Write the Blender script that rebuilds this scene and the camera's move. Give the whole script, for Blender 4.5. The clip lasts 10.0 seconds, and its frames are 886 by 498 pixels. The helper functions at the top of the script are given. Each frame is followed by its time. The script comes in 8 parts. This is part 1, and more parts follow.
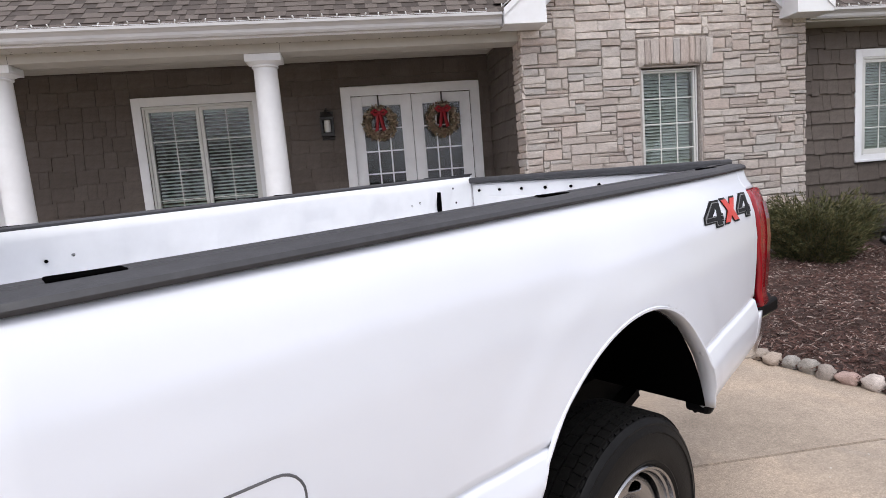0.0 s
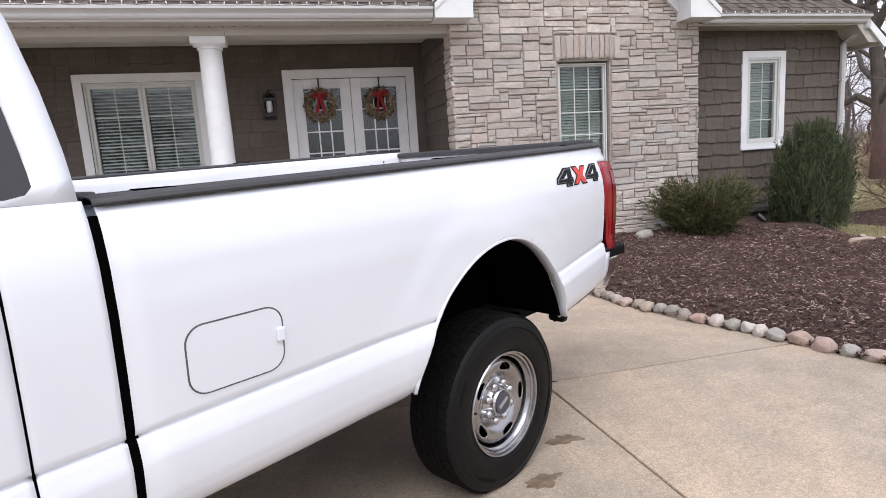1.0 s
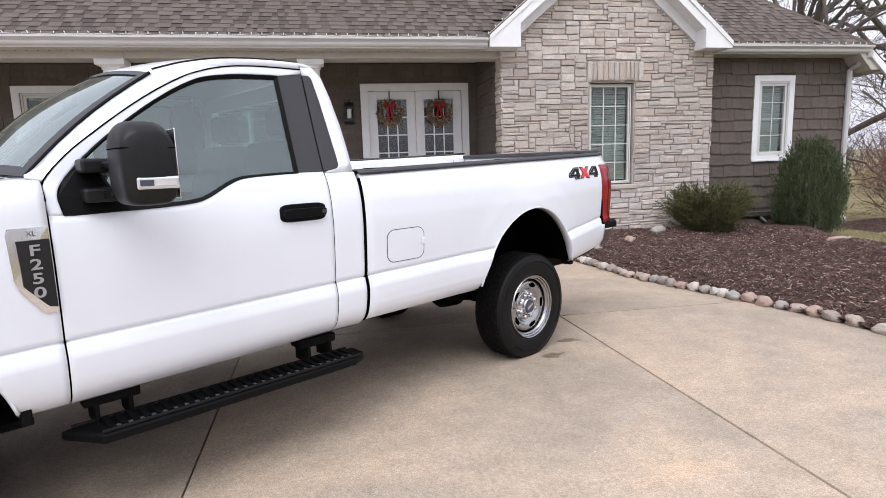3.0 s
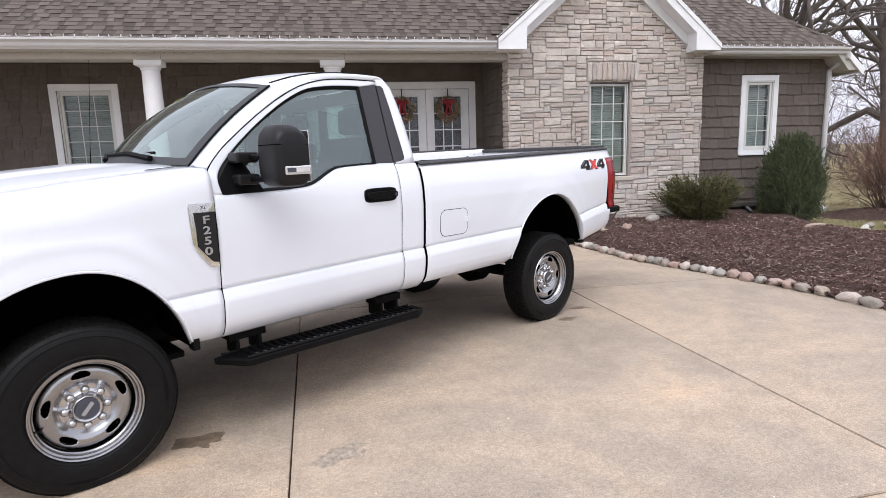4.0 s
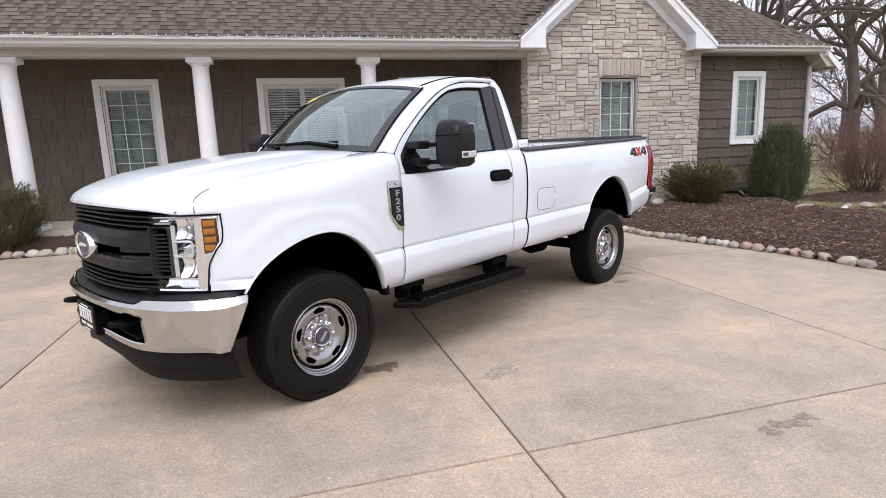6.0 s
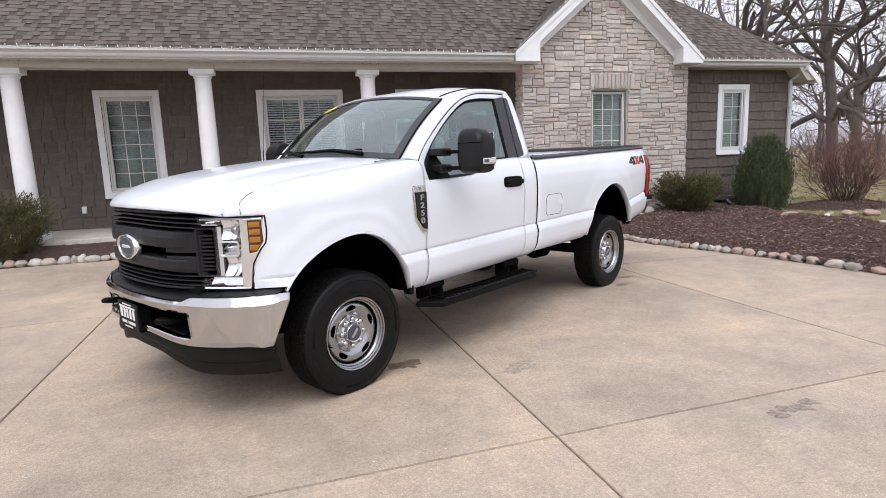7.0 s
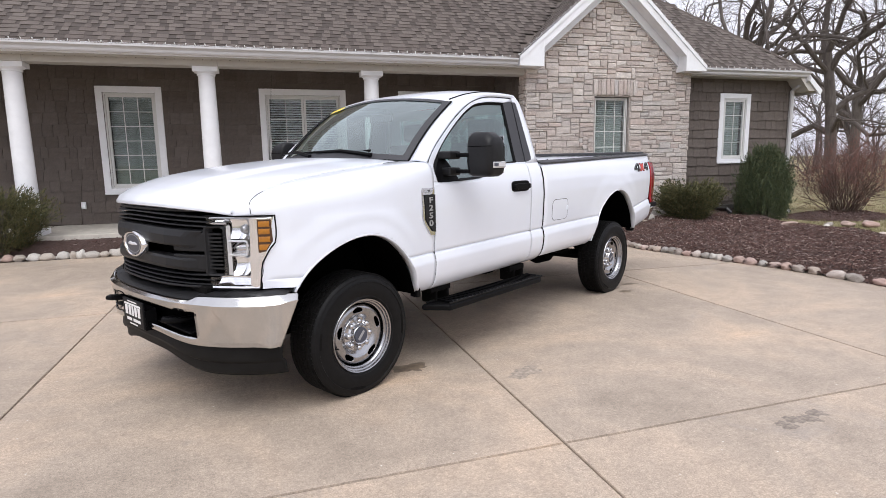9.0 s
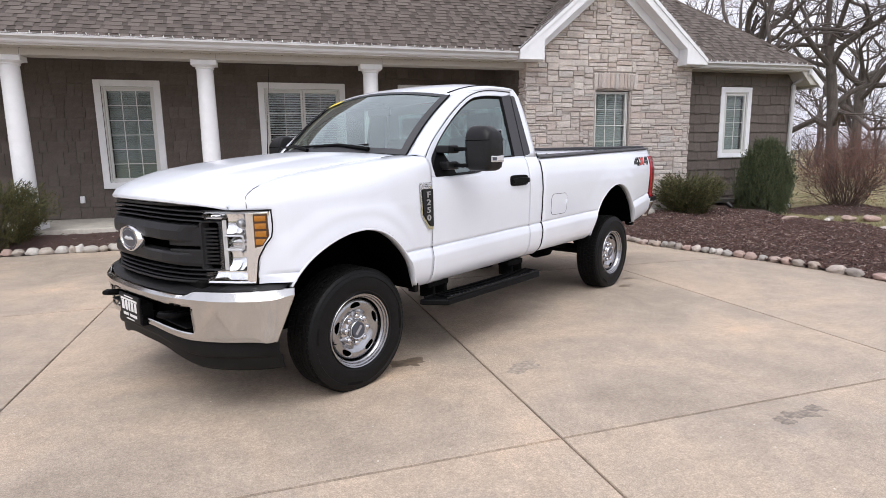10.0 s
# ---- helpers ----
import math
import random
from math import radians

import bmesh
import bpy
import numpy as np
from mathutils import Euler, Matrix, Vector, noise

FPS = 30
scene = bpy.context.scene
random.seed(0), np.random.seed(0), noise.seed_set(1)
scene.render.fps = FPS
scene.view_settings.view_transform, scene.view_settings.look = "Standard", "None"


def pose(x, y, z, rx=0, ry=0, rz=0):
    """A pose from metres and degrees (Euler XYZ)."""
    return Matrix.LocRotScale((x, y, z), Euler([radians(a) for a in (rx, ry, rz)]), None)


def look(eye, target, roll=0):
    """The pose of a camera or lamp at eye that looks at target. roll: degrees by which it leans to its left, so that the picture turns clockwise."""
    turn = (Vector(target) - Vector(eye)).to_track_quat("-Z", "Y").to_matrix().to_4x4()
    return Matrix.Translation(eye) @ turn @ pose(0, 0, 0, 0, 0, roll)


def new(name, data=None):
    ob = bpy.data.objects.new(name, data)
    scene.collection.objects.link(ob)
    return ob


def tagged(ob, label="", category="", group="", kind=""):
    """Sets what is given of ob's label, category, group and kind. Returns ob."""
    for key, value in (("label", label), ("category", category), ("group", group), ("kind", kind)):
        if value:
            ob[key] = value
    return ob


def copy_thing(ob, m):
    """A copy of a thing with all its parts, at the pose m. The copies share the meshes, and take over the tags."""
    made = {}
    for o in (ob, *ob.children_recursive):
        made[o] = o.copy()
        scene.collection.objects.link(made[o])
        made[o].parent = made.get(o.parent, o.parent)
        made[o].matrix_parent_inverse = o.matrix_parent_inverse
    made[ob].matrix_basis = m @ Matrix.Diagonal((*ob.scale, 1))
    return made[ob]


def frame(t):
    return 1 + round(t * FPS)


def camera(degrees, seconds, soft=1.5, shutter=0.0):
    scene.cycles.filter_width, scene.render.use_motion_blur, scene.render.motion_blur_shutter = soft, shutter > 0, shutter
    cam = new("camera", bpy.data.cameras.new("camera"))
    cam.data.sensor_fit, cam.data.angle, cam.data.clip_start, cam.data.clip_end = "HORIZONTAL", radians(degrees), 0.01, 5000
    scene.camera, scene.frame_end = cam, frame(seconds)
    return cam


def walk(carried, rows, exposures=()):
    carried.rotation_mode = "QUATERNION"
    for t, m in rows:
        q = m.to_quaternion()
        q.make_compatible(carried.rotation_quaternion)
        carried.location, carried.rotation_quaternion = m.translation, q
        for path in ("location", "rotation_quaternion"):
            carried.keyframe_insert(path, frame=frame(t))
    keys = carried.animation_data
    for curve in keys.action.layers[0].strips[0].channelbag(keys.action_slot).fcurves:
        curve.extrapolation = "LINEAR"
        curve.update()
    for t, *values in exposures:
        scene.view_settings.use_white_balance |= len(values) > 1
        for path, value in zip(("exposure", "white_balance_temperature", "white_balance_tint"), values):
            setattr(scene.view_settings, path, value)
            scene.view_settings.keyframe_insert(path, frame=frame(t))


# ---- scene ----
cam = camera(76.1, 10.0, soft=0.75)
PATH = [
    (0, (0.154, 0.249, 1.564), (0.435, 2.213, 1.311), -4.5),
    (0.5, (0.167, -0.065, 1.497), (0.623, 1.86, 1.203), -4.4),
    (1, (0.101, -0.486, 1.493), (0.579, 1.429, 1.174), -3.6),
    (1.5, (-0.051, -0.908, 1.491), (0.384, 1.017, 1.169), -2.7),
    (2, (-0.088, -1.364, 1.457), (0.296, 0.573, 1.141), -2.1),
    (2.5, (-0.248, -1.793, 1.474), (0.1, 0.153, 1.169), -1.8),
    (4, (-0.968, -2.889, 1.492), (-0.589, -0.952, 1.165), -1.8),
    (4.5, (-1.231, -3.192, 1.495), (-0.832, -1.265, 1.142), -1.8),
    (5, (-1.547, -3.388, 1.506), (-1.123, -1.469, 1.136), -1.9),
    (5.5, (-1.927, -3.451, 1.506), (-1.482, -1.536, 1.137), -2.0),
    (7, (-2.503, -3.678, 1.477), (-1.977, -1.775, 1.157), -2.1),
    (7.5, (-2.612, -3.642, 1.474), (-2.071, -1.742, 1.164), -1.8),
    (8, (-2.624, -3.639, 1.475), (-2.078, -1.74, 1.168), -1.4),
    (8.5, (-2.589, -3.636, 1.475), (-2.046, -1.736, 1.168), -1.1),
    (9, (-2.574, -3.64, 1.48), (-2.035, -1.739, 1.169), -0.9),
    (9.5, (-2.56, -3.635, 1.479), (-2.024, -1.735, 1.158), -0.9),
    (10, (-2.552, -3.628, 1.48), (-2.016, -1.73, 1.149), -0.9),
]
walk(cam, [(t, look(eye, target, roll)) for t, eye, target, roll in PATH], [(0, 0.38), (1.0, 0.47), (2.0, 0.51), (4.0, 0.48), (7.0, 0.38), (10, 0.38)])

# ---- world and sun: overcast winter daylight ----
world = bpy.data.worlds.new("overcast_sky")
scene.world = world
world.use_nodes = True
wn, wl = world.node_tree.nodes, world.node_tree.links
sky = wn.new("ShaderNodeTexSky")
sky.sky_type, sky.sun_disc = "NISHITA", False
sky.sun_elevation, sky.sun_rotation = radians(61), radians(195)
sky.dust_density, sky.air_density = 4.0, 1.0
pale = wn.new("ShaderNodeHueSaturation")
pale.inputs["Saturation"].default_value = 0.12
wl.new(sky.outputs[0], pale.inputs["Color"])
cloud = wn.new("ShaderNodeMix")
cloud.data_type = "RGBA"
cloud.inputs[0].default_value = 0.6
cloud.inputs[7].default_value = (7.6, 7.65, 8.9, 1)
wl.new(pale.outputs[0], cloud.inputs[6])
# soft folds in the cloud deck
sky_co, sky_map, folds = wn.new("ShaderNodeTexCoord"), wn.new("ShaderNodeMapping"), wn.new("ShaderNodeTexNoise")
sky_map.inputs["Scale"].default_value = (2.2, 2.2, 5.0)
folds.inputs["Scale"].default_value, folds.inputs["Detail"].default_value, folds.inputs["Roughness"].default_value = 1.3, 5.0, 0.55
fold_tone = wn.new("ShaderNodeValToRGB")
fold_tone.color_ramp.elements[0].position, fold_tone.color_ramp.elements[0].color = 0.32, (0.78, 0.785, 0.80, 1)
fold_tone.color_ramp.elements[1].position, fold_tone.color_ramp.elements[1].color = 0.66, (1.0, 1.0, 1.0, 1)
deck = wn.new("ShaderNodeMix")
deck.data_type, deck.blend_type = "RGBA", "MULTIPLY"
deck.inputs[0].default_value = 1.0
wl.new(sky_co.outputs["Generated"], sky_map.inputs["Vector"])
wl.new(sky_map.outputs[0], folds.inputs["Vector"])
wl.new(folds.outputs["Fac"], fold_tone.inputs["Fac"])
wl.new(cloud.outputs[2], deck.inputs[6])
wl.new(fold_tone.outputs["Color"], deck.inputs[7])
wl.new(deck.outputs[2], wn["Background"].inputs["Color"])
wn["Background"].inputs["Strength"].default_value = 0.155
sun = new("sun", bpy.data.lights.new("sun", "SUN"))
sun.data.energy, sun.data.angle, sun.data.color = 1.25, radians(50), (1.0, 0.98, 0.96)
sun.matrix_world = look((-1.9, -7.0, 13), (0, 0, 0))

# ---- materials ----
def shader(name):
    m = bpy.data.materials.new(name)
    m.use_nodes = True
    nt = m.node_tree
    return m, nt.nodes, nt.links, nt.nodes["Principled BSDF"]


def noise_node(n, l, scale, detail=4.0, rough=0.6, stretch=(1, 1, 1), distort=0.0):
    co, mp, tx = n.new("ShaderNodeTexCoord"), n.new("ShaderNodeMapping"), n.new("ShaderNodeTexNoise")
    mp.inputs["Scale"].default_value = stretch
    l.new(co.outputs["Object"], mp.inputs["Vector"])
    l.new(mp.outputs[0], tx.inputs["Vector"])
    tx.inputs["Scale"].default_value, tx.inputs["Detail"].default_value = scale, detail
    tx.inputs["Roughness"].default_value, tx.inputs["Distortion"].default_value = rough, distort
    return tx.outputs["Fac"]


def ramp(n, l, fac, stops):
    r = n.new("ShaderNodeValToRGB")
    while len(r.color_ramp.elements) < len(stops):
        r.color_ramp.elements.new(0.5)
    for e, (p, c) in zip(r.color_ramp.elements, stops):
        e.position, e.color = p, (*c, 1)
    l.new(fac, r.inputs["Fac"])
    return r.outputs["Color"]


def blend(n, l, fac, a, b, mode="MIX"):
    x = n.new("ShaderNodeMix")
    x.data_type, x.blend_type = "RGBA", mode
    for sock, val in ((x.inputs[0], fac), (x.inputs[6], a), (x.inputs[7], b)):
        if isinstance(val, bpy.types.NodeSocket):
            l.new(val, sock)
        elif isinstance(val, (int, float)):
            sock.default_value = val
        else:
            sock.default_value = (*val, 1)
    return x.outputs[2]


def rand_out(n, source):
    if source == "object":
        return n.new("ShaderNodeObjectInfo").outputs["Random"]
    return n.new("ShaderNodeNewGeometry").outputs["Random Per Island"]


def bump(n, l, p, height, strength=0.3, dist=0.01):
    b = n.new("ShaderNodeBump")
    b.inputs["Strength"].default_value, b.inputs["Distance"].default_value = strength, dist
    l.new(height, b.inputs["Height"])
    l.new(b.outputs[0], p.inputs["Normal"])


def plain(name, color, rough=0.5, metal=0.0, coat=0.0, grain=0.12, scale=30.0, relief=0.0, spec=0.5):
    m, n, l, p = shader(name)
    f = noise_node(n, l, scale)
    dark, lite = [tuple(max(0, c * k) for c in color) for k in (1 - grain, 1 + grain)]
    l.new(ramp(n, l, f, [(0.3, dark), (0.7, lite)]), p.inputs["Base Color"])
    p.inputs["Roughness"].default_value, p.inputs["Metallic"].default_value = rough, metal
    p.inputs["Coat Weight"].default_value = coat
    p.inputs["Coat Roughness"].default_value = 0.04
    p.inputs["Specular IOR Level"].default_value = spec
    if relief:
        bump(n, l, p, noise_node(n, l, scale * 6, 3), relief, 0.004)
    return m


def varied(name, tones, source="object", grain_scale=25.0, stretch=(1, 1, 1), rough=0.85, relief=0.4, dist=0.006, grain=0.35, blotch=3.0):
    """A rough material whose pieces differ in tone, with grain on each."""
    m, n, l, p = shader(name)
    k = len(tones)
    base = ramp(n, l, rand_out(n, source), [((i + 0.5) / k, c) for i, c in enumerate(tones)])
    g = noise_node(n, l, grain_scale, 5, 0.65, stretch)
    v = ramp(n, l, g, [(0.25, (1 - grain,) * 3), (0.75, (1 + grain * 0.6,) * 3)])
    c = blend(n, l, 1.0, base, v, "MULTIPLY")
    w = ramp(n, l, noise_node(n, l, blotch, 3), [(0.3, (0.82,) * 3), (0.7, (1.1,) * 3)])
    l.new(blend(n, l, 1.0, c, w, "MULTIPLY"), p.inputs["Base Color"])
    p.inputs["Roughness"].default_value = rough
    bump(n, l, p, g, relief, dist)
    return m


def glass(name, tint, base_gloss=0.06, gloss_tint=(1, 1, 1)):
    """Thin glass: straight through, with a gloss that grows towards grazing angles."""
    m, n, l, p = shader(name)
    n.remove(p)
    tr, gl, mx, lw = (n.new("ShaderNode" + k) for k in ("BsdfTransparent", "BsdfGlossy", "MixShader", "LayerWeight"))
    tr.inputs["Color"].default_value = (*tint, 1)
    gl.inputs["Roughness"].default_value = 0.0
    gl.inputs["Color"].default_value = (*gloss_tint, 1)
    lw.inputs["Blend"].default_value = 0.5
    pw, ml = n.new("ShaderNodeMath"), n.new("ShaderNodeMath")
    pw.operation, ml.operation = "POWER", "MULTIPLY_ADD"
    pw.inputs[1].default_value = 4.0
    ml.inputs[1].default_value, ml.inputs[2].default_value = 1 - base_gloss, base_gloss
    l.new(lw.outputs["Facing"], pw.inputs[0])
    l.new(pw.outputs[0], ml.inputs[0])
    l.new(ml.outputs[0], mx.inputs[0])
    l.new(tr.outputs[0], mx.inputs[1])
    l.new(gl.outputs[0], mx.inputs[2])
    l.new(mx.outputs[0], n["Material Output"].inputs["Surface"])
    return m


def car_paint():
    m, n, l, p = shader("white_car_paint")
    f = noise_node(n, l, 1.5, 3)
    l.new(ramp(n, l, f, [(0.35, (0.69, 0.722, 0.785)), (0.65, (0.72, 0.752, 0.815))]), p.inputs["Base Color"])
    p.inputs["Roughness"].default_value = 0.35
    p.inputs["Coat Weight"].default_value, p.inputs["Coat Roughness"].default_value = 0.7, 0.05
    return m


def concrete():
    m, n, l, p = shader("tan_concrete")
    big = ramp(n, l, noise_node(n, l, 0.5, 5, 0.6, distort=0.6), [(0.30, (0.315, 0.258, 0.204)), (0.45, (0.407, 0.333, 0.264)), (0.56, (0.490, 0.386, 0.294)), (0.70, (0.64, 0.474, 0.330))])
    mid = ramp(n, l, noise_node(n, l, 5.0, 8, 0.78), [(0.3, (0.80,) * 3), (0.7, (1.14,) * 3)])
    fine = ramp(n, l, noise_node(n, l, 130.0, 4, 0.8), [(0.3, (0.52,) * 3), (0.7, (1.38,) * 3)])
    c = blend(n, l, 1.0, blend(n, l, 1.0, big, mid, "MULTIPLY"), fine, "MULTIPLY")
    c = blend(n, l, 1.0, c, ramp(n, l, noise_node(n, l, 42.0, 4, 0.75), [(0.3, (0.76,) * 3), (0.7, (1.20,) * 3)]), "MULTIPLY")
    # pale chips of aggregate and dark specks
    co, vo = n.new("ShaderNodeTexCoord"), n.new("ShaderNodeTexVoronoi")
    vo.inputs["Scale"].default_value = 7.0
    l.new(co.outputs["Object"], vo.inputs["Vector"])
    chip = ramp(n, l, vo.outputs["Distance"], [(0.025, (1,) * 3), (0.045, (0,) * 3)])
    c = blend(n, l, chip, c, (0.66, 0.63, 0.57))
    # grey scuffs and rusty bands
    scuff = ramp(n, l, noise_node(n, l, 1.1, 6, 0.7, (1, 0.7, 1), 1.2), [(0.58, (0,) * 3), (0.76, (0.6,) * 3)])
    c = blend(n, l, scuff, c, (0.27, 0.25, 0.235))
    l.new(c, p.inputs["Base Color"])
    p.inputs["Roughness"].default_value = 0.62
    bump(n, l, p, noise_node(n, l, 220.0, 3, 0.7), 0.25, 0.003)
    return m


def lawn_mat():
    m, n, l, p = shader("dormant_lawn")
    a = ramp(n, l, noise_node(n, l, 0.6, 5), [(0.35, (0.19, 0.17, 0.075)), (0.65, (0.32, 0.27, 0.15))])
    b = ramp(n, l, noise_node(n, l, 40.0, 4, 0.8), [(0.25, (0.6,) * 3), (0.75, (1.3,) * 3)])
    l.new(blend(n, l, 1.0, a, b, "MULTIPLY"), p.inputs["Base Color"])
    p.inputs["Roughness"].default_value = 0.95
    bump(n, l, p, noise_node(n, l, 60.0, 4, 0.8), 0.8, 0.03)
    return m


def mulch_mat():
    m, n, l, p = shader("mulch_soil")
    a = ramp(n, l, noise_node(n, l, 55.0, 6, 0.8, (1, 2.2, 1), 1.5), [(0.3, (0.03, 0.017, 0.014)), (0.5, (0.10, 0.06, 0.05)), (0.72, (0.21, 0.14, 0.12))])
    l.new(a, p.inputs["Base Color"])
    p.inputs["Roughness"].default_value = 0.95
    bump(n, l, p, noise_node(n, l, 55.0, 6, 0.8, (1, 2.2, 1), 1.5), 1.0, 0.04)
    return m


M = {}
M["paint"] = car_paint()
M["bed_white"] = plain("white_bed_paint", (0.74, 0.75, 0.77), 0.45, coat=0.2, grain=0.05, scale=6)
M["black_trim"] = plain("black_grained_plastic", (0.0035, 0.0035, 0.004), 0.48, grain=0.2, scale=60, relief=0.08, spec=0.10)
M["rail_cap"] = plain("grey_black_rail_plastic", (0.035, 0.035, 0.039), 0.55, grain=0.2, scale=40, relief=0.15)
M["dark_panel"] = plain("satin_black_pillar", (0.032, 0.032, 0.037), 0.5, coat=0.0, grain=0.05)
M["grille"] = plain("satin_black_grille", (0.014, 0.014, 0.0152), 0.45, grain=0.1, spec=0.25)
# near black without gloss: shade of wells, gaps and holes put into colour
M["void"] = plain("cavity_shade", (0.002, 0.002, 0.002), 0.95, grain=0.2, spec=0.0)
M["chassis"] = plain("dirty_black_chassis", (0.004, 0.0037, 0.0035), 0.8, grain=0.5, scale=14, relief=0.3, spec=0.1)
M["chrome"] = plain("chrome", (0.80, 0.80, 0.81), 0.12, 1.0, grain=0.02)
M["lamp_chrome"] = plain("lamp_reflector_chrome", (0.88, 0.88, 0.89), 0.09, 1.0, grain=0.04, scale=40)
M["steel"] = plain("argent_wheel_steel", (0.36, 0.36, 0.37), 0.24, 1.0, grain=0.12, scale=9)
M["rubber"] = plain("tyre_rubber", (0.005, 0.005, 0.0053), 0.5, grain=0.35, scale=25, relief=0.2, spec=0.17)
M["tread"] = plain("worn_tread_rubber", (0.0055, 0.0052, 0.005), 0.85, grain=0.4, scale=35, relief=0.4, spec=0.12)
M["car_glass"] = glass("tinted_car_glass", (0.55, 0.68, 0.65), 0.17, (0.88, 1.0, 0.98))
M["bumper_chrome"] = plain("bumper_chrome", (0.53, 0.53, 0.525), 0.12, 1.0, grain=0.06, scale=4)
M["dam_black"] = plain("weathered_black_dam_plastic", (0.006, 0.0057, 0.0054), 0.6, grain=0.3, scale=12, relief=0.1, spec=0.2)
M["screen_glass"] = glass("windscreen_glass", (0.62, 0.74, 0.71), 0.26, (0.90, 1.0, 0.98))
M["hub_chrome"] = plain("hub_cover_chrome", (0.52, 0.52, 0.53), 0.10, 1.0, grain=0.06, scale=30)
M["letter_dark"] = plain("dull_silver_outline", (0.24, 0.24, 0.245), 0.4, 0.2, grain=0.05)
M["letter"] = plain("brushed_letter_metal", (0.34, 0.34, 0.345), 0.35, 0.2, grain=0.05)
M["silver"] = plain("silver_letter_paint", (0.62, 0.62, 0.63), 0.35, 0.3, grain=0.05)
M["seam"] = plain("panel_seam_shadow", (0.10, 0.10, 0.105), 0.9, grain=0.1, spec=0.1)
M["lamp_grey"] = plain("lamp_housing_grey", (0.40, 0.41, 0.43), 0.2, 0.5, grain=0.05, scale=20)
M["lamp_bright"] = plain("lamp_bright_silver", (0.68, 0.69, 0.71), 0.18, 0.5, grain=0.03, scale=20)
M["lens"] = glass("clear_lens", (0.95, 0.96, 0.97), 0.05)
M["house_glass"] = glass("window_glass", (0.90, 0.93, 0.92), 0.035)
M["amber_dark"] = plain("dark_amber_lens", (0.055, 0.019, 0.003), 0.3, coat=0.3, grain=0.2, scale=80)
M["amber"] = plain("amber_reflector", (0.34, 0.13, 0.006), 0.35, coat=0.2, grain=0.2, scale=80)
M["red_lens"] = plain("red_tail_lens", (0.25, 0.0015, 0.008), 0.22, coat=0.15, grain=0.15, scale=10)
M["red_dark"] = plain("dark_red_lens", (0.13, 0.004, 0.006), 0.15, coat=0.8, grain=0.15, scale=10)
M["badge_dark"] = plain("badge_charcoal", (0.006, 0.0062, 0.007), 0.5, grain=0.1, spec=0.15)
M["mirror_black"] = plain("smooth_black_mirror_plastic", (0.009, 0.009, 0.0098), 0.42, grain=0.15, scale=60, relief=0.05, spec=0.25)
M["badge_red"] = plain("badge_red", (0.55, 0.03, 0.015), 0.35, grain=0.1)
M["badge_blue"] = plain("badge_grey_blue", (0.05, 0.055, 0.075), 0.35, grain=0.1)
M["sign_white"] = plain("plate_white", (0.75, 0.75, 0.74), 0.5, grain=0.04)
M["yellow"] = plain("yellow_sticker", (0.72, 0.55, 0.05), 0.5, grain=0.1)
M["cloth"] = plain("grey_seat_cloth", (0.06, 0.06, 0.062), 0.9, grain=0.3, scale=90, relief=0.3)
M["dash"] = plain("dark_dash_plastic", (0.03, 0.03, 0.032), 0.6, grain=0.2)
M["white_trim"] = plain("white_painted_trim", (0.76, 0.77, 0.79), 0.5, grain=0.05, scale=5)
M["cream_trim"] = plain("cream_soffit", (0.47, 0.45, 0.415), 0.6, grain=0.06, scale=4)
M["gutter"] = plain("white_aluminium_gutter", (0.52, 0.515, 0.52), 0.35, grain=0.05, scale=3)
M["vinyl"] = plain("window_vinyl", (0.62, 0.62, 0.60), 0.45, grain=0.04)
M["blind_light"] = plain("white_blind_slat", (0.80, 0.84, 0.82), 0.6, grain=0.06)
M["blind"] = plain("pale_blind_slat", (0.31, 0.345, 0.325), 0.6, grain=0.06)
M["shake"] = varied("brown_shake", [(0.104, 0.085, 0.073), (0.120, 0.098, 0.085), (0.112, 0.092, 0.080), (0.130, 0.108, 0.094)], "object", 28, (6, 6, 0.5), 0.85, 0.5, 0.006, 0.3)
M["shake_joined"] = varied("brown_shake_joined", [(0.104, 0.085, 0.073), (0.120, 0.098, 0.085), (0.112, 0.092, 0.080), (0.130, 0.108, 0.094)], "island", 28, (6, 6, 0.5), 0.85, 0.5, 0.006, 0.3)
STONE = [(0.517, 0.454, 0.414), (0.609, 0.546, 0.500), (0.564, 0.517, 0.483), (0.667, 0.609, 0.558), (0.471, 0.408, 0.374), (0.586, 0.494, 0.443), (0.529, 0.494, 0.466)]
M["stone"] = varied("ashlar_stone", STONE, "object", 22, (1, 1, 1.6), 0.9, 0.85, 0.014, 0.25, 6)
M["stone_joined"] = varied("ashlar_stone_joined", STONE, "island", 22, (1, 1, 1.6), 0.9, 0.85, 0.014, 0.25, 6)
M["mortar"] = plain("mortar", (0.38, 0.345, 0.315), 0.95, grain=0.25, scale=30, relief=0.6)
SHINGLE = [(0.112, 0.091, 0.080), (0.122, 0.101, 0.089), (0.132, 0.110, 0.097), (0.117, 0.096, 0.085), (0.142, 0.119, 0.105)]
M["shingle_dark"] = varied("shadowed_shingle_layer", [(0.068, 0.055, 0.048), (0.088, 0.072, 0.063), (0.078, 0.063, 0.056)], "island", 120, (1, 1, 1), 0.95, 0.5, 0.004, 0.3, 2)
M["shingle"] = varied("asphalt_shingle", SHINGLE, "object", 120, (1, 1, 1), 0.95, 0.5, 0.004, 0.3, 2)
M["shingle_joined"] = varied("asphalt_shingle_joined", SHINGLE, "island", 120, (1, 1, 1), 0.95, 0.5, 0.004, 0.3, 2)
M["concrete"] = concrete()
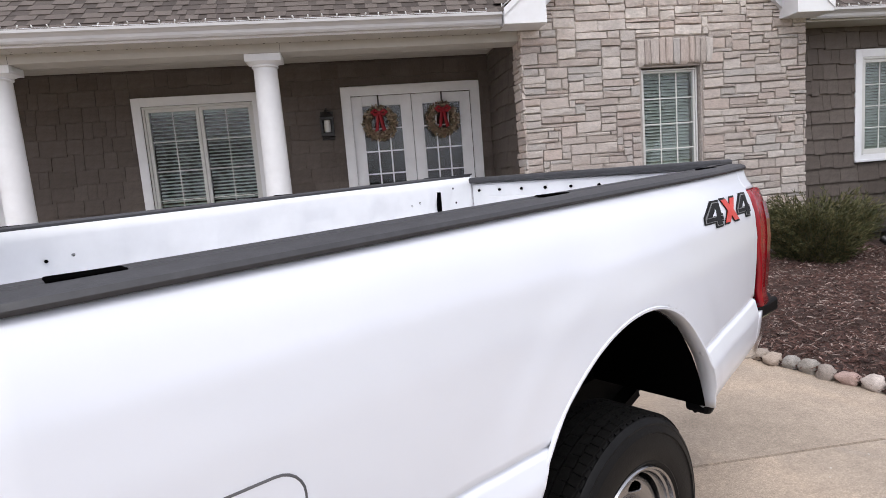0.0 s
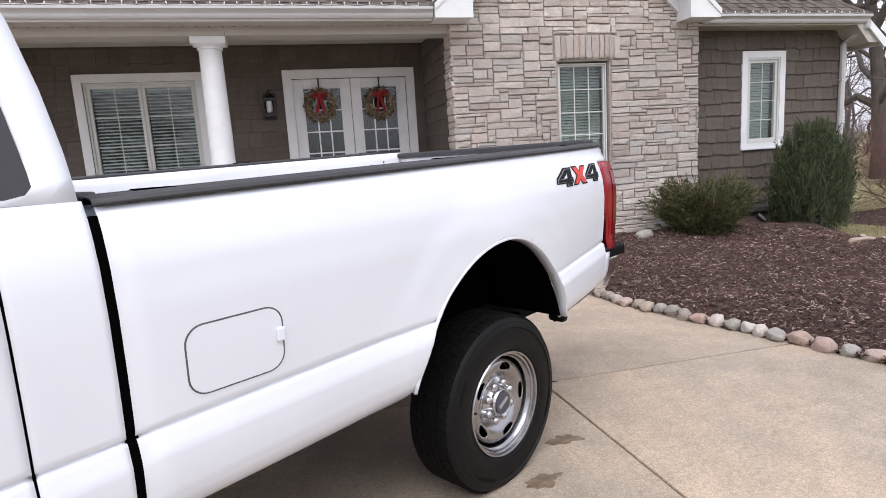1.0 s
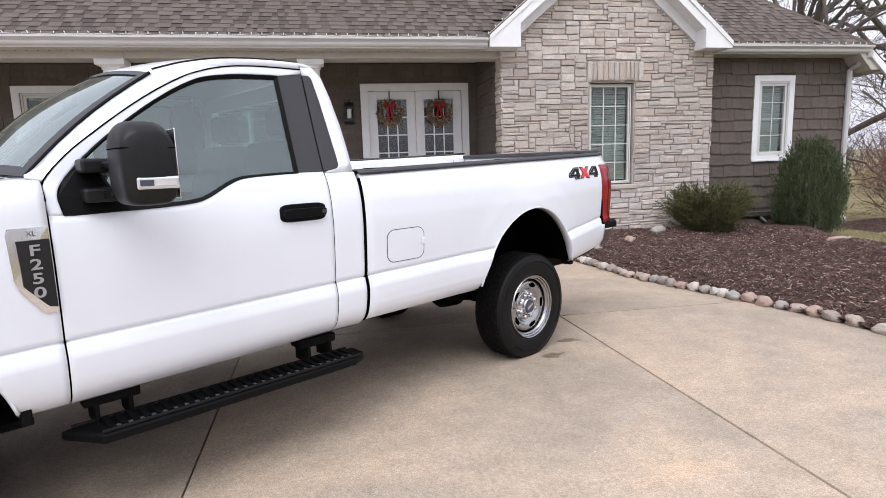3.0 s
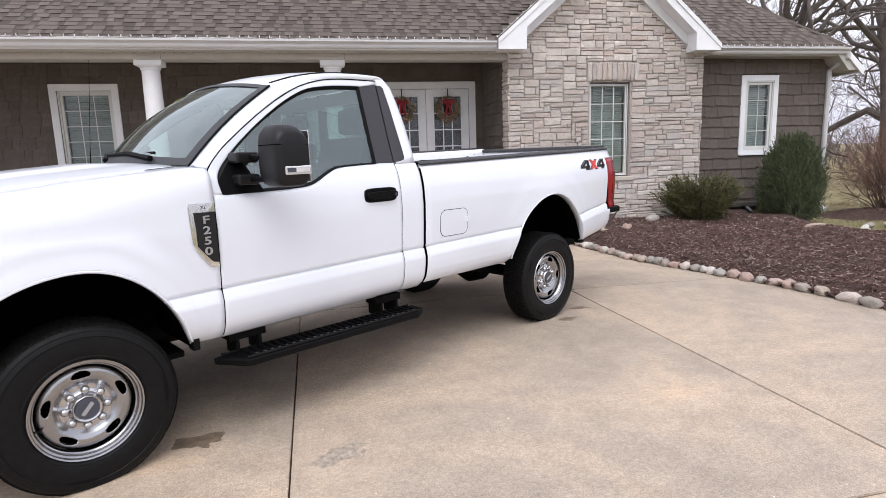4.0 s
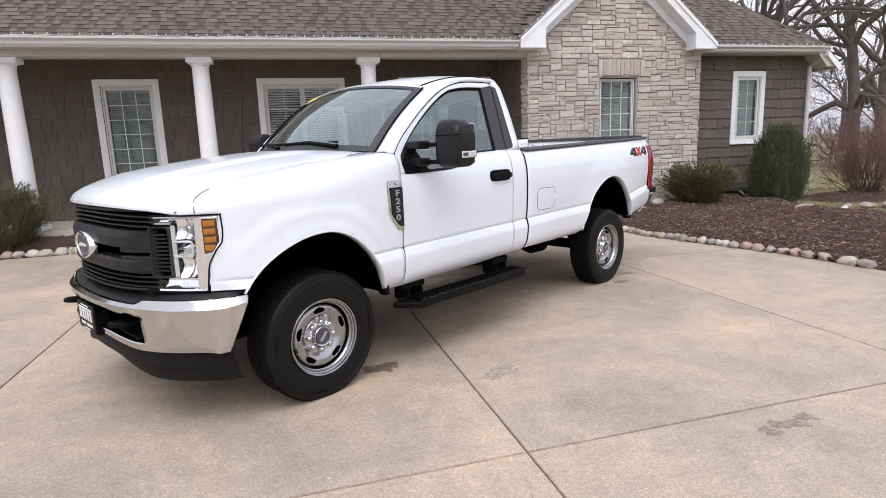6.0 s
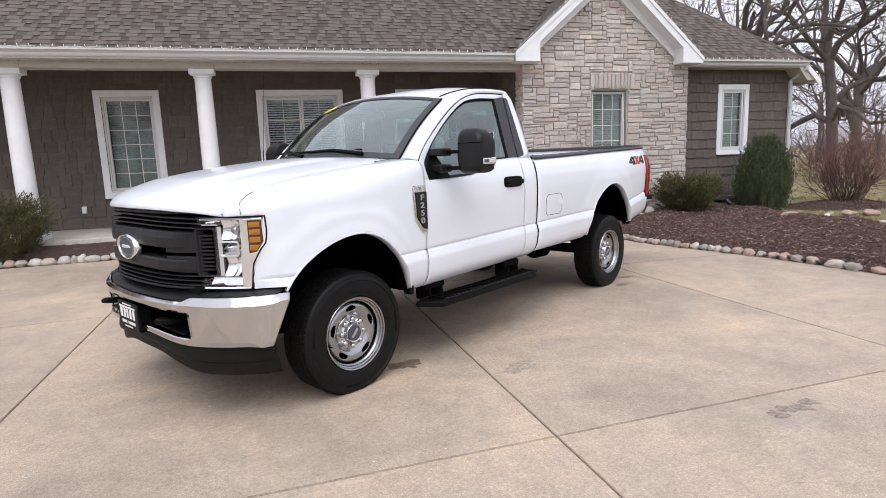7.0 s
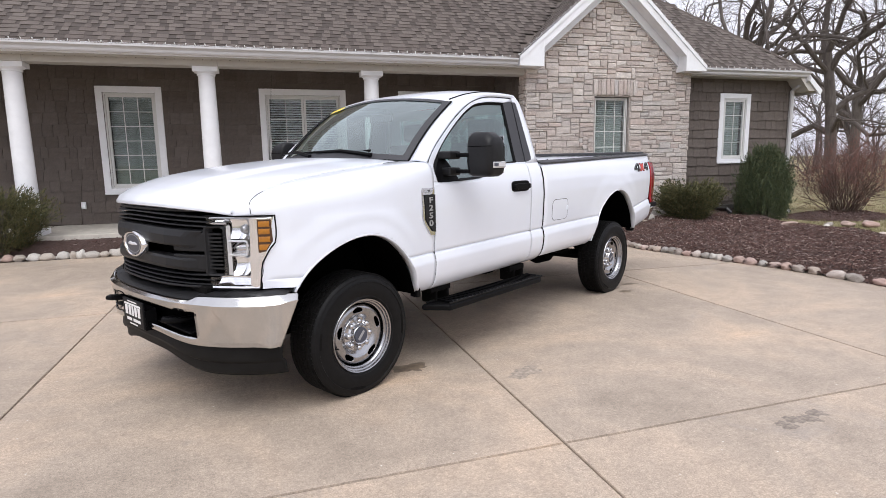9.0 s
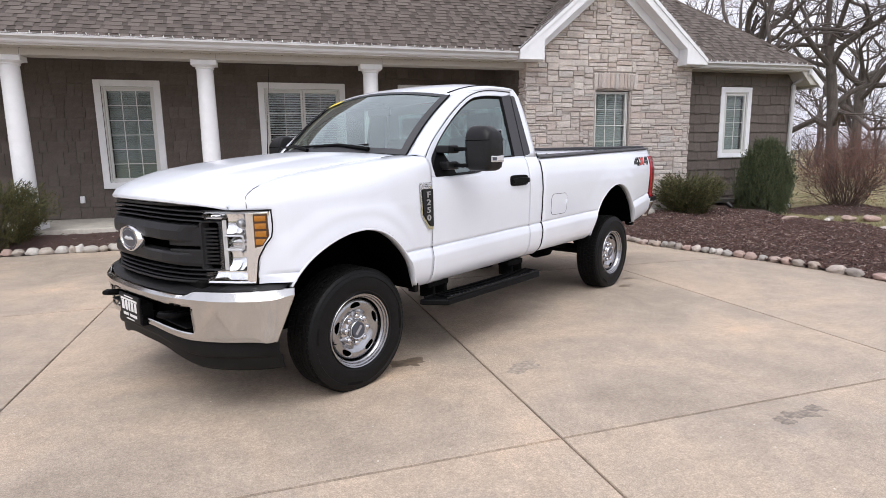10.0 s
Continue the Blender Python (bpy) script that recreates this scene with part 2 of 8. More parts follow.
M["joint"] = plain("joint_dirt", (0.035, 0.03, 0.025), 0.95, grain=0.4, scale=20)
M["porch_concrete"] = plain("pale_porch_concrete", (0.46, 0.43, 0.38), 0.8, grain=0.15, scale=7, relief=0.2)
M["lawn"] = lawn_mat()
M["mulch"] = mulch_mat()
M["chips"] = varied("mulch_chips", [(0.032, 0.015, 0.012), (0.105, 0.050, 0.040), (0.17, 0.092, 0.075), (0.055, 0.027, 0.022), (0.23, 0.145, 0.12), (0.075, 0.038, 0.031), (0.13, 0.068, 0.054), (0.04, 0.02, 0.017), (0.42, 0.33, 0.29)], "island", 60, (1, 1, 1), 0.9, 0.4, 0.004, 0.4)
ROCKS = [(0.44, 0.39, 0.335), (0.42, 0.285, 0.245), (0.66, 0.63, 0.58), (0.27, 0.25, 0.23), (0.42, 0.345, 0.285), (0.44, 0.31, 0.265), (0.32, 0.305, 0.275), (0.52, 0.48, 0.43)]
M["rock"] = varied("field_stone", ROCKS, "object", 14, (1, 1, 1), 0.8, 0.5, 0.012, 0.4, 5)
M["juniper"] = varied("juniper_green", [(0.034, 0.040, 0.013), (0.062, 0.070, 0.022), (0.120, 0.118, 0.044), (0.15, 0.124, 0.052)], "island", 40, (1, 1, 1), 0.75, 0.2, 0.004, 0.3)
M["juniper_blue"] = varied("juniper_blue_green", [(0.028, 0.044, 0.020), (0.052, 0.074, 0.032), (0.090, 0.115, 0.048), (0.090, 0.094, 0.038)], "island", 40, (1, 1, 1), 0.75, 0.2, 0.004, 0.3)
M["bark"] = varied("grey_bark", [(0.105, 0.089, 0.080), (0.14, 0.12, 0.108), (0.12, 0.102, 0.092)], "island", 9, (1, 1, 0.25), 0.95, 0.9, 0.03, 0.45, 2)
M["twig"] = varied("dark_twig", [(0.10, 0.080, 0.075), (0.13, 0.106, 0.10)], "island", 20, (1, 1, 1), 0.95, 0.3, 0.01, 0.3)
M["red_twig"] = varied("red_brown_twig", [(0.19, 0.075, 0.058), (0.24, 0.090, 0.070), (0.19, 0.115, 0.092), (0.16, 0.085, 0.068)], "island", 20, (1, 1, 1), 0.9, 0.3, 0.006, 0.3)
M["shrub_stem"] = varied("grey_brown_stem", [(0.10, 0.066, 0.052), (0.14, 0.095, 0.076), (0.12, 0.085, 0.07)], "island", 20, (1, 1, 1), 0.9, 0.3, 0.006, 0.3)
M["far_wood"] = varied("far_woods_grey", [(0.12, 0.102, 0.098), (0.15, 0.128, 0.122)], "island", 4, (1, 1, 1), 1.0, 0.2, 0.02, 0.3)
M["grass"] = varied("dry_grass_blades", [(0.20, 0.17, 0.08), (0.30, 0.25, 0.14), (0.13, 0.15, 0.05)], "island", 10, (1, 1, 1), 0.9, 0.1, 0.002, 0.2)
M["wreath"] = varied("dried_wreath_leaves", [(0.36, 0.27, 0.18), (0.46, 0.38, 0.28), (0.18, 0.11, 0.07), (0.13, 0.11, 0.06)], "island", 40, (1, 1, 1), 0.85, 0.2, 0.004, 0.3)
M["ribbon"] = plain("red_ribbon", (0.28, 0.008, 0.016), 0.6, grain=0.25, scale=15)
M["lantern_metal"] = plain("black_lantern_metal", (0.012, 0.011, 0.011), 0.45, grain=0.2)
M["lantern_glass"] = plain("frosted_lantern_glass", (0.75, 0.74, 0.71), 0.4, grain=0.03)
M["bulb"] = plain("white_bulb", (0.78, 0.78, 0.76), 0.25, coat=0.3, grain=0.05)
# colour kept dark so the rooms behind the glass look unlit
M["inside"] = plain("dim_interior_paint", (0.07, 0.065, 0.058), 0.9, grain=0.08, scale=2)
M["stain"] = plain("oil_stain", (0.17, 0.128, 0.09), 0.45, grain=0.4, scale=18)
M["scuff"] = plain("tyre_scuff", (0.225, 0.188, 0.155), 0.7, grain=0.5, scale=40)
M["scuff_faint"] = plain("faint_scuff", (0.33, 0.275, 0.222), 0.7, grain=0.45, scale=30)

# ---- mesh helpers ----
class Build:
    """Collects vertices and faces for one mesh."""

    def __init__(self):
        self.v, self.f = [], []

    def add(self, verts, faces):
        k = len(self.v)
        self.v.extend(tuple(float(c) for c in p) for p in verts)
        self.f.extend(tuple(i + k for i in q) for q in faces)
        return self

    def box(self, x0, x1, y0, y1, z0, z1, m=None):
        p = [Vector((x, y, z)) for z in (z0, z1) for y in (y0, y1) for x in (x0, x1)]
        if m is not None:
            p = [m @ q for q in p]
        return self.add(p, [(0, 2, 3, 1), (4, 5, 7, 6), (0, 1, 5, 4), (2, 6, 7, 3), (0, 4, 6, 2), (1, 3, 7, 5)])

    def grid(self, rows, closed=False, keep=None):
        """rows: lists of points of one length; closed joins the last column to the first."""
        n, m = len(rows), len(rows[0])
        faces = []
        for i in range(n - 1):
            for j in range(m if closed else m - 1):
                if keep is None or keep(i, j):
                    k = (j + 1) % m
                    faces.append((i * m + j, i * m + k, (i + 1) * m + k, (i + 1) * m + j))
        return self.add([p for r in rows for p in r], faces)

    def tube(self, points, radii, sides=6, caps=True):
        pts = [Vector(p) for p in points]
        if isinstance(radii, (int, float)):
            radii = [radii] * len(pts)
        rows, side = [], None
        for i, p in enumerate(pts):
            d = (pts[min(i + 1, len(pts) - 1)] - pts[max(i - 1, 0)]).normalized()
            if side is None:
                side = d.cross(Vector((0, 0, 1)) if abs(d.z) < 0.9 else Vector((1, 0, 0))).normalized()
            side = (side - d * side.dot(d)).normalized()
            up = d.cross(side)
            rows.append([p + radii[i] * (math.cos(a) * side + math.sin(a) * up) for a in (2 * math.pi * k / sides for k in range(sides))])
        k = len(self.v)
        self.grid(rows, closed=True)
        if caps:
            self.f.append(tuple(range(k + sides - 1, k - 1, -1)))
            e = k + (len(rows) - 1) * sides
            self.f.append(tuple(range(e, e + sides)))
        return self

    def lathe(self, profile, axis="z", sides=32, m=None, centre=(0, 0, 0)):
        """profile: (radius, height) pairs turned round an axis."""
        rows = []
        for r, h in profile:
            row = []
            for k in range(sides):
                a = 2 * math.pi * k / sides
                c, s = r * math.cos(a), r * math.sin(a)
                q = {"z": (c, s, h), "y": (c, h, s), "x": (h, c, s)}[axis]
                q = Vector(q) + Vector(centre)
                row.append(m @ q if m is not None else q)
            rows.append(row)
        return self.grid(rows, closed=True)

    def mesh(self, name, material, smooth=False):
        me = bpy.data.meshes.new(name)
        me.from_pydata(self.v, [], self.f)
        me.materials.append(material)
        if smooth:
            me.polygons.foreach_set("use_smooth", [True] * len(me.polygons))
        me.update()
        return me


def tidy(me):
    bm = bmesh.new()
    bm.from_mesh(me)
    bmesh.ops.remove_doubles(bm, verts=bm.verts, dist=1e-5)
    bmesh.ops.recalc_face_normals(bm, faces=bm.faces)
    bm.to_mesh(me)
    bm.free()


def part(name, build, material, parent=None, label="", smooth=False, bevel=0.0, solid=0.0, clean=True, angle=40):
    """One mesh object, under a thing or a part where parent is given."""
    me = build.mesh(name, material, smooth)
    if clean:
        tidy(me)
    if smooth:
        me.set_sharp_from_angle(angle=radians(angle))
    ob = new(name, me)
    if parent is not None:
        ob.parent = parent
    if solid:
        s = ob.modifiers.new("thickness", "SOLIDIFY")
        s.thickness, s.offset = solid, -1
    if bevel:
        b = ob.modifiers.new("edge", "BEVEL")
        b.width, b.segments, b.limit_method, b.angle_limit = bevel, 2, "ANGLE", radians(40)
    if label:
        ob["label"] = label
    return ob


def thing(name, m, label, category, group="", kind=""):
    ob = new(name)
    ob.empty_display_size = 0.1
    ob.matrix_world = m
    return tagged(ob, label, category, group, kind)


def piece(name, me, parent, m):
    ob = new(name, me)
    ob.parent = parent
    ob.matrix_local = m
    return ob


def spline(points, n):
    """n + 1 points along a smooth curve through the given ones."""
    p = np.array(points, float)
    k = len(p)
    out = []
    for s in np.linspace(0, k - 1, n + 1):
        i = min(int(s), k - 2)
        t = s - i
        p0, p1, p2, p3 = p[max(i - 1, 0)], p[i], p[i + 1], p[min(i + 2, k - 1)]
        out.append(0.5 * (2 * p1 + (p2 - p0) * t + (2 * p0 - 5 * p1 + 4 * p2 - p3) * t * t + (3 * p1 - p0 - 3 * p2 + p3) * t ** 3))
    return [tuple(q) for q in out]


def smooth01(t):
    t = min(max(t, 0.0), 1.0)
    return t * t * (3 - 2 * t)

# ---- ground, driveway, beds ----
g = Build()
R = [0, 4, 8, 14, 25, 60, 200, 900]
ring = [[(1 + r * math.cos(a), 3 + r * math.sin(a), -0.07) for a in np.linspace(0, 2 * math.pi, 48, endpoint=False)] for r in R]
g.grid(ring, closed=True)
tagged(part("ground", g, M["lawn"]), "dormant tan-green winter lawn reaching the horizon", "ground", kind="structure")

LAWN_EDGE = [(9.3, 7.4), (8.4, 6.9), (7.8, 6.0), (7.45, 5.3), (7.6, 4.4), (7.5, 3.6), (6.9, 2.3), (5.8, 1.0), (4.4, -0.4), (4.3, -3.0)]


def edge_x(y):
    """The driveway's edge on the side of the planting bed."""
    return float(np.interp(y, [-4, 0.0, 0.9, 1.6, 2.24, 2.74, 3.2, 4.0, 4.6, 5.4, 6.2, 7.3], [4.0, 3.95, 3.84, 3.74, 3.60, 3.43, 3.27, 3.0, 2.90, 2.80, 2.65, 2.45]))


# rotated a little against the house, as the joints run
DRIVE = pose(-1.215, -1.135, 0, 0, 0, 1.7)
base = Build().box(-16, 5.6, -12, 8.2, -0.10, -0.045, DRIVE)
driveway = tagged(part("driveway", base, M["joint"]), "tan broom-finished concrete driveway with sawn joints", "driveway", kind="structure")
xs, ys = [-15.6, -12.5, -9.4, -6.1, -3.0, 0.0, 2.86, 5.5], [-11.5, -7.6, -3.86, 0.0, 3.86, 7.9]
for i in range(7):
    for j in range(5):
        b = Build()
        # the cross joint by the bed was sawn a little askew
        low = [ys[j], ys[j]] if (i, j) != (6, 4) else [3.820, 3.683]
        high = [ys[j + 1], ys[j + 1]] if (i, j) != (6, 3) else [3.820, 3.683]
        w = xs[i + 1] - xs[i] - 0.009
        org = ys[j] - 0.3
        lo0, lo1, hi0, hi1 = low[0] - org, low[1] - org, high[0] - org - 0.009, high[1] - org - 0.009
        b.add([(0, lo0, -0.09), (w, lo1, -0.09), (w, hi1, -0.09), (0, hi0, -0.09), (0, lo0, 0), (w, lo1, 0), (w, hi1, 0), (0, hi0, 0)], [(3, 2, 1, 0), (4, 5, 6, 7), (0, 1, 5, 4), (1, 2, 6, 5), (2, 3, 7, 6), (3, 0, 4, 7)])
        me = b.mesh("slab", M["concrete"])
        bm = bmesh.new()
        bm.from_mesh(me)
        bmesh.ops.bevel(bm, geom=[e for e in bm.edges if e.verts[0].co.z > -0.01 and e.verts[1].co.z > -0.01], offset=0.004, segments=2, affect="EDGES")
        bm.to_mesh(me)
        bm.free()
        piece("slab", me, driveway, DRIVE @ pose(xs[i] + 0.0045, org + 0.0045, 0))


def blot(name, x, y, r, material, label, seed, lobes=9, squash=0.6, turn=0.0):
    """A thin irregular film on the concrete."""
    rnd = random.Random(seed)
    ph = [rnd.uniform(0, 6.28) for _ in range(lobes)]
    n, rows = 40, []
    for k in (0.0, 0.6, 1.0):
        row = []
        for i in range(n):
            a = 2 * math.pi * i / n
            q = k * r * (1 + sum(0.16 / (j + 1) ** 0.5 * math.sin((j + 2) * a + ph[j]) for j in range(lobes)))
            row.append((q * math.cos(a), q * squash * math.sin(a), 0.0015 if k < 1 else 0.0006))
        rows.append(row)
    ob = part(name, Build().grid(rows, closed=True), material)
    ob.matrix_world = pose(x, y, 0, 0, 0, turn)
    return tagged(ob, label, "stain", "stains on the driveway")


blot("oil_stain", -1.752, 0.192, 0.12, M["stain"], "dark damp oil stain on the concrete driveway", 1, squash=0.7)
blot("oil_stain", 1.06, 1.74, 0.085, M["stain"], "dark damp oil stain on the concrete driveway", 2)
blot("oil_stain", 1.32, 2.05, 0.085, M["stain"], "dark damp oil stain on the concrete driveway", 3)
for k in range(4):
    blot("tyre_mark", 0.04 + 0.095 * k, -1.33 + 0.014 * k + 0.03 * (k % 2), 0.052, M["scuff"], "faint grey scuff mark on the concrete", 10 + k, squash=0.9)
blot("dirt_clump", 1.585, 2.765, 0.035, M["joint"], "crumbs of dark joint filler on the concrete", 31, squash=0.5, turn=-20)
blot("tyre_mark", -1.0, -0.15, 0.16, M["scuff_faint"], "faint grey scuff mark on the concrete", 20, squash=0.45, turn=20)


def bed_height(x, y):
    """Mulch surface: banked up from the rocks, with low lumps."""
    d = x - edge_x(y)
    z = 0.01 + 0.09 * smooth01(d / 0.6) + 0.05 * smooth01((d - 0.5) / 2.0)
    z += 0.050 * noise.noise((x * 1.3, y * 1.3, 0)) + 0.034 * noise.noise((x * 4, y * 4, 3)) + 0.012 * noise.noise((x * 11, y * 11, 5))
    edge = np.interp(y, [p[1] for p in LAWN_EDGE[::-1]], [p[0] for p in LAWN_EDGE[::-1]])
    return z * (0.25 + 0.75 * smooth01((edge - x) / 0.5))


b = Build()
rows = []
for y in np.arange(-3.0, 7.95, 0.09):
    x0, x1 = edge_x(y) + 0.02, float(np.interp(y, [p[1] for p in LAWN_EDGE[::-1]], [p[0] for p in LAWN_EDGE[::-1]]))
    rows.append([(x, y, bed_height(x, y)) for x in np.linspace(x0, max(x1, x0 + 0.1), 56)])
b.grid(rows)
tagged(part("mulch_bed", b, M["mulch"], smooth=True), "planting bed of dark red-brown shredded bark mulch", "mulch bed", kind="structure")
b = Build()
b.grid([[(x, y, 0.0 + 0.24 * smooth01((y - 6.72) / 0.5) + 0.015 * noise.noise((x * 3, y * 3, 7))) for x in np.linspace(-13, 2.36, 120)] for y in np.linspace(6.62, 7.3, 9)])
tagged(part("mulch_bed", b, M["mulch"], smooth=True), "narrow strip of dark bark mulch along the porch", "mulch bed", kind="structure")


def mound_height(x, y):
    """Low mulch mound round the bare shrub."""
    r = math.hypot((x - 10.75) / 1.75, (y - 7.15) / 1.15)
    return -0.10 + 0.15 * smooth01((1.05 - r) / 0.75) + 0.02 * noise.noise((x * 4, y * 4, 2))


b = Build()
b.grid([[(x, y, mound_height(x, y)) for a in np.linspace(0, 6.2832, 48, endpoint=False) for x, y in [(10.75 + r * 1.75 * math.cos(a), 7.15 + r * 1.15 * math.sin(a))]] for r in np.linspace(0.01, 1.05, 12)], closed=True)
tagged(part("mulch_bed", b, M["mulch"], smooth=True), "round mulch bed under a bare shrub", "mulch bed", kind="structure")


def chips(count, where, seed):
    rnd = random.Random(seed)
    b = Build()
    while count:
        spot = where(rnd)
        if spot is None:
            continue
        x, y, z = spot
        s = rnd.random() ** 1.6
        length, wid, th = 0.012 + 0.058 * s, 0.003 + 0.008 * rnd.random() ** 2, 0.002 + 0.004 * rnd.random()
        m = pose(x, y, z + 0.004 + 0.014 * rnd.random(), rnd.uniform(-35, 35), rnd.uniform(-36, 36), rnd.uniform(0, 180))
        h = length / 2
        b.add([m @ Vector(q) for q in ((-h, -wid / 2, 0), (-h, wid / 2, 0), (-h * 0.9, 0, th * 1.6), (h, -wid / 2, 0), (h, wid / 2, 0), (h * 0.9, 0, th * 1.6))], [(0, 3, 5, 2), (1, 2, 5, 4), (0, 2, 1), (3, 4, 5)])
        count -= 1
    return b


def in_bed(rnd):
    y = rnd.uniform(-0.3, 7.25)
    x = edge_x(y) + 0.03 + 4.6 * rnd.random() ** 1.25
    lim = np.interp(y, [p[1] for p in LAWN_EDGE[::-1]], [p[0] for p in LAWN_EDGE[::-1]])
    return None if x > lim else (x, y, bed_height(x, y))


def in_strip(rnd):
    x, y = rnd.uniform(-9.5, -3.5), rnd.uniform(6.7, 7.25)
    return x, y, 0.24 * smooth01((y - 6.72) / 0.5)


tagged(part("mulch_chips", chips(52000, in_bed, 5), M["chips"], clean=False), "loose shredded bark chips over the planting bed", "mulch", kind="stuff")
def on_mound(rnd):
    a, r = rnd.uniform(0, 6.283), rnd.random() ** 0.5
    x, y = 10.75 + 1.7 * r * math.cos(a), 7.15 + 1.1 * r * math.sin(a)
    return x, y, mound_height(x, y)


tagged(part("mulch_chips", chips(2600, on_mound, 9), M["chips"], clean=False), "loose shredded bark chips under the bare shrub", "mulch", kind="stuff")
tagged(part("mulch_chips", chips(1500, in_strip, 6), M["chips"], clean=False), "loose shredded bark chips beside the porch", "mulch", kind="stuff")

# grass blades on the far lawn
rnd = random.Random(8)
b = Build()
for _ in range(9000):
    x, y = rnd.uniform(7.0, 15.0), rnd.uniform(2.0, 9.5)
    if x < np.interp(y, [p[1] for p in LAWN_EDGE[::-1]], [p[0] for p in LAWN_EDGE[::-1]]) + 0.05 or (x - 10.9) ** 2 / 2.9 + (y - 7.5) ** 2 / 1.44 < 1.05 or (x < 9.9 and y > 7.6):
        continue
    a, h, lean = rnd.uniform(0, 6.28), rnd.uniform(0.03, 0.07), rnd.uniform(-0.05, 0.05)
    c, s = 0.006 * math.cos(a), 0.006 * math.sin(a)
    b.add([(x - c, y - s, -0.07), (x + c, y + s, -0.07), (x + lean, y + lean * math.sin(a), -0.07 + h)], [(0, 1, 2)])
tagged(part("grass", b, M["grass"], clean=False), "sparse dry grass blades on the lawn", "grass", kind="stuff")


# ---- border rocks ----
def rock_mesh(seed):
    rnd = random.Random(seed)
    bm = bmesh.new()
    bmesh.ops.create_icosphere(bm, subdivisions=3, radius=1.0)
    off = Vector((rnd.uniform(0, 50),) * 3)
    for v in bm.verts:
        n = v.co.normalized()
        v.co = n * (1 + 0.42 * noise.noise(n * 1.2 + off) + 0.16 * noise.noise(n * 3.0 + off) + 0.03 * noise.noise(n * 8.0 + off))
        for ax in range(3):
            v.co[ax] = math.copysign(abs(v.co[ax]) ** 0.85, v.co[ax])
    me = bpy.data.meshes.new("rock")
    bm.to_mesh(me)
    bm.free()
    me.materials.append(M["rock"])
    me.polygons.foreach_set("use_smooth", [True] * len(me.polygons))
    return me


ROCK = [rock_mesh(k) for k in range(9)]


def rock(x, y, z, a, b_, c, turn, label, group, me=None):
    ob = new("border_rock", me or random.choice(ROCK))
    ob.matrix_world = pose(x, y, z, random.uniform(-8, 8), random.uniform(-8, 8), turn) @ Matrix.Diagonal((a, b_, c, 1))
    return tagged(ob, label, "rock", group)


random.seed(4)
y, k = -1.2, 0
while y < 6.6:
    size = random.uniform(0.046, 0.080) + 0.036 * smooth01((3.2 - y) / 1.8) * random.random()
    y += size
    x = edge_x(y) + 0.06
    slope = math.degrees(math.atan2(0.2, edge_x(y + 0.1) - edge_x(y - 0.1)))
    word = ("rounded pale fieldstone", "rounded pinkish granite fieldstone", "rounded grey fieldstone")[k % 3]
    rock(x + random.uniform(-0.025, 0.025), y, 0.034, size, random.uniform(0.048, 0.072), random.uniform(0.040, 0.062), slope + random.uniform(-15, 15), word + " edging the mulch bed", "rocks edging the bed")
    y += size * random.uniform(0.94, 1.08) + (random.uniform(0.05, 0.11) if y < 1.9 and random.random() < 0.5 else 0.0)
    k += 1
x = -12.0
while x < 1.9:
    size = random.uniform(0.05, 0.12)
    x += size
    rock(x, 6.66 + random.uniform(-0.03, 0.03), 0.045, size, 0.075, random.uniform(0.05, 0.08), random.uniform(-15, 15), "rounded pale fieldstone along the porch bed", "rocks edging the porch bed")
    x += size * 0.97
for (x, y, a, c, t) in [(4.96, 6.76, 0.20, 0.10, 10), (4.1, 6.15, 0.15, 0.07, 40), (7.70, 6.40, 0.13, 0.06, 0), (7.76, 6.05, 0.17, 0.065, -30), (6.72, 4.90, 0.21, 0.04, -20), (7.95, 5.55, 0.13, 0.06, 20), (7.80, 5.10, 0.12, 0.055, 60), (8.15, 5.25, 0.15, 0.05, 30), (7.95, 5.85, 0.10, 0.05, 40),
                        (7.62, 4.75, 0.10, 0.05, 95), (7.55, 4.35, 0.13, 0.05, 80), (7.20, 3.45, 0.15, 0.06, 60), (7.45, 4.0, 0.11, 0.05, 70), (6.95, 3.1, 0.12, 0.06, 50), (9.10, 5.60, 0.24, 0.075, 10), (9.42, 5.36, 0.26, 0.08, -8), (9.70, 5.62, 0.2, 0.06, 15), (8.75, 5.75, 0.16, 0.06, 30), (8.45, 5.55, 0.12, 0.05, 10)]:
    z = bed_height(x, y) if x < 7.5 else -0.05
    rock(x, y, z + 0.4 * c, a * 0.68, a * 0.45, c * 0.9, t, "flat weathered flagstone lying by the mulch bed", "flat stones in the beds")

# ---- house ----
WY, SY, RY = 9.09, 7.30, 7.85          # faces of the porch wall, stone wall and wing wall
PITCH, EAVE = 0.85, 3.40


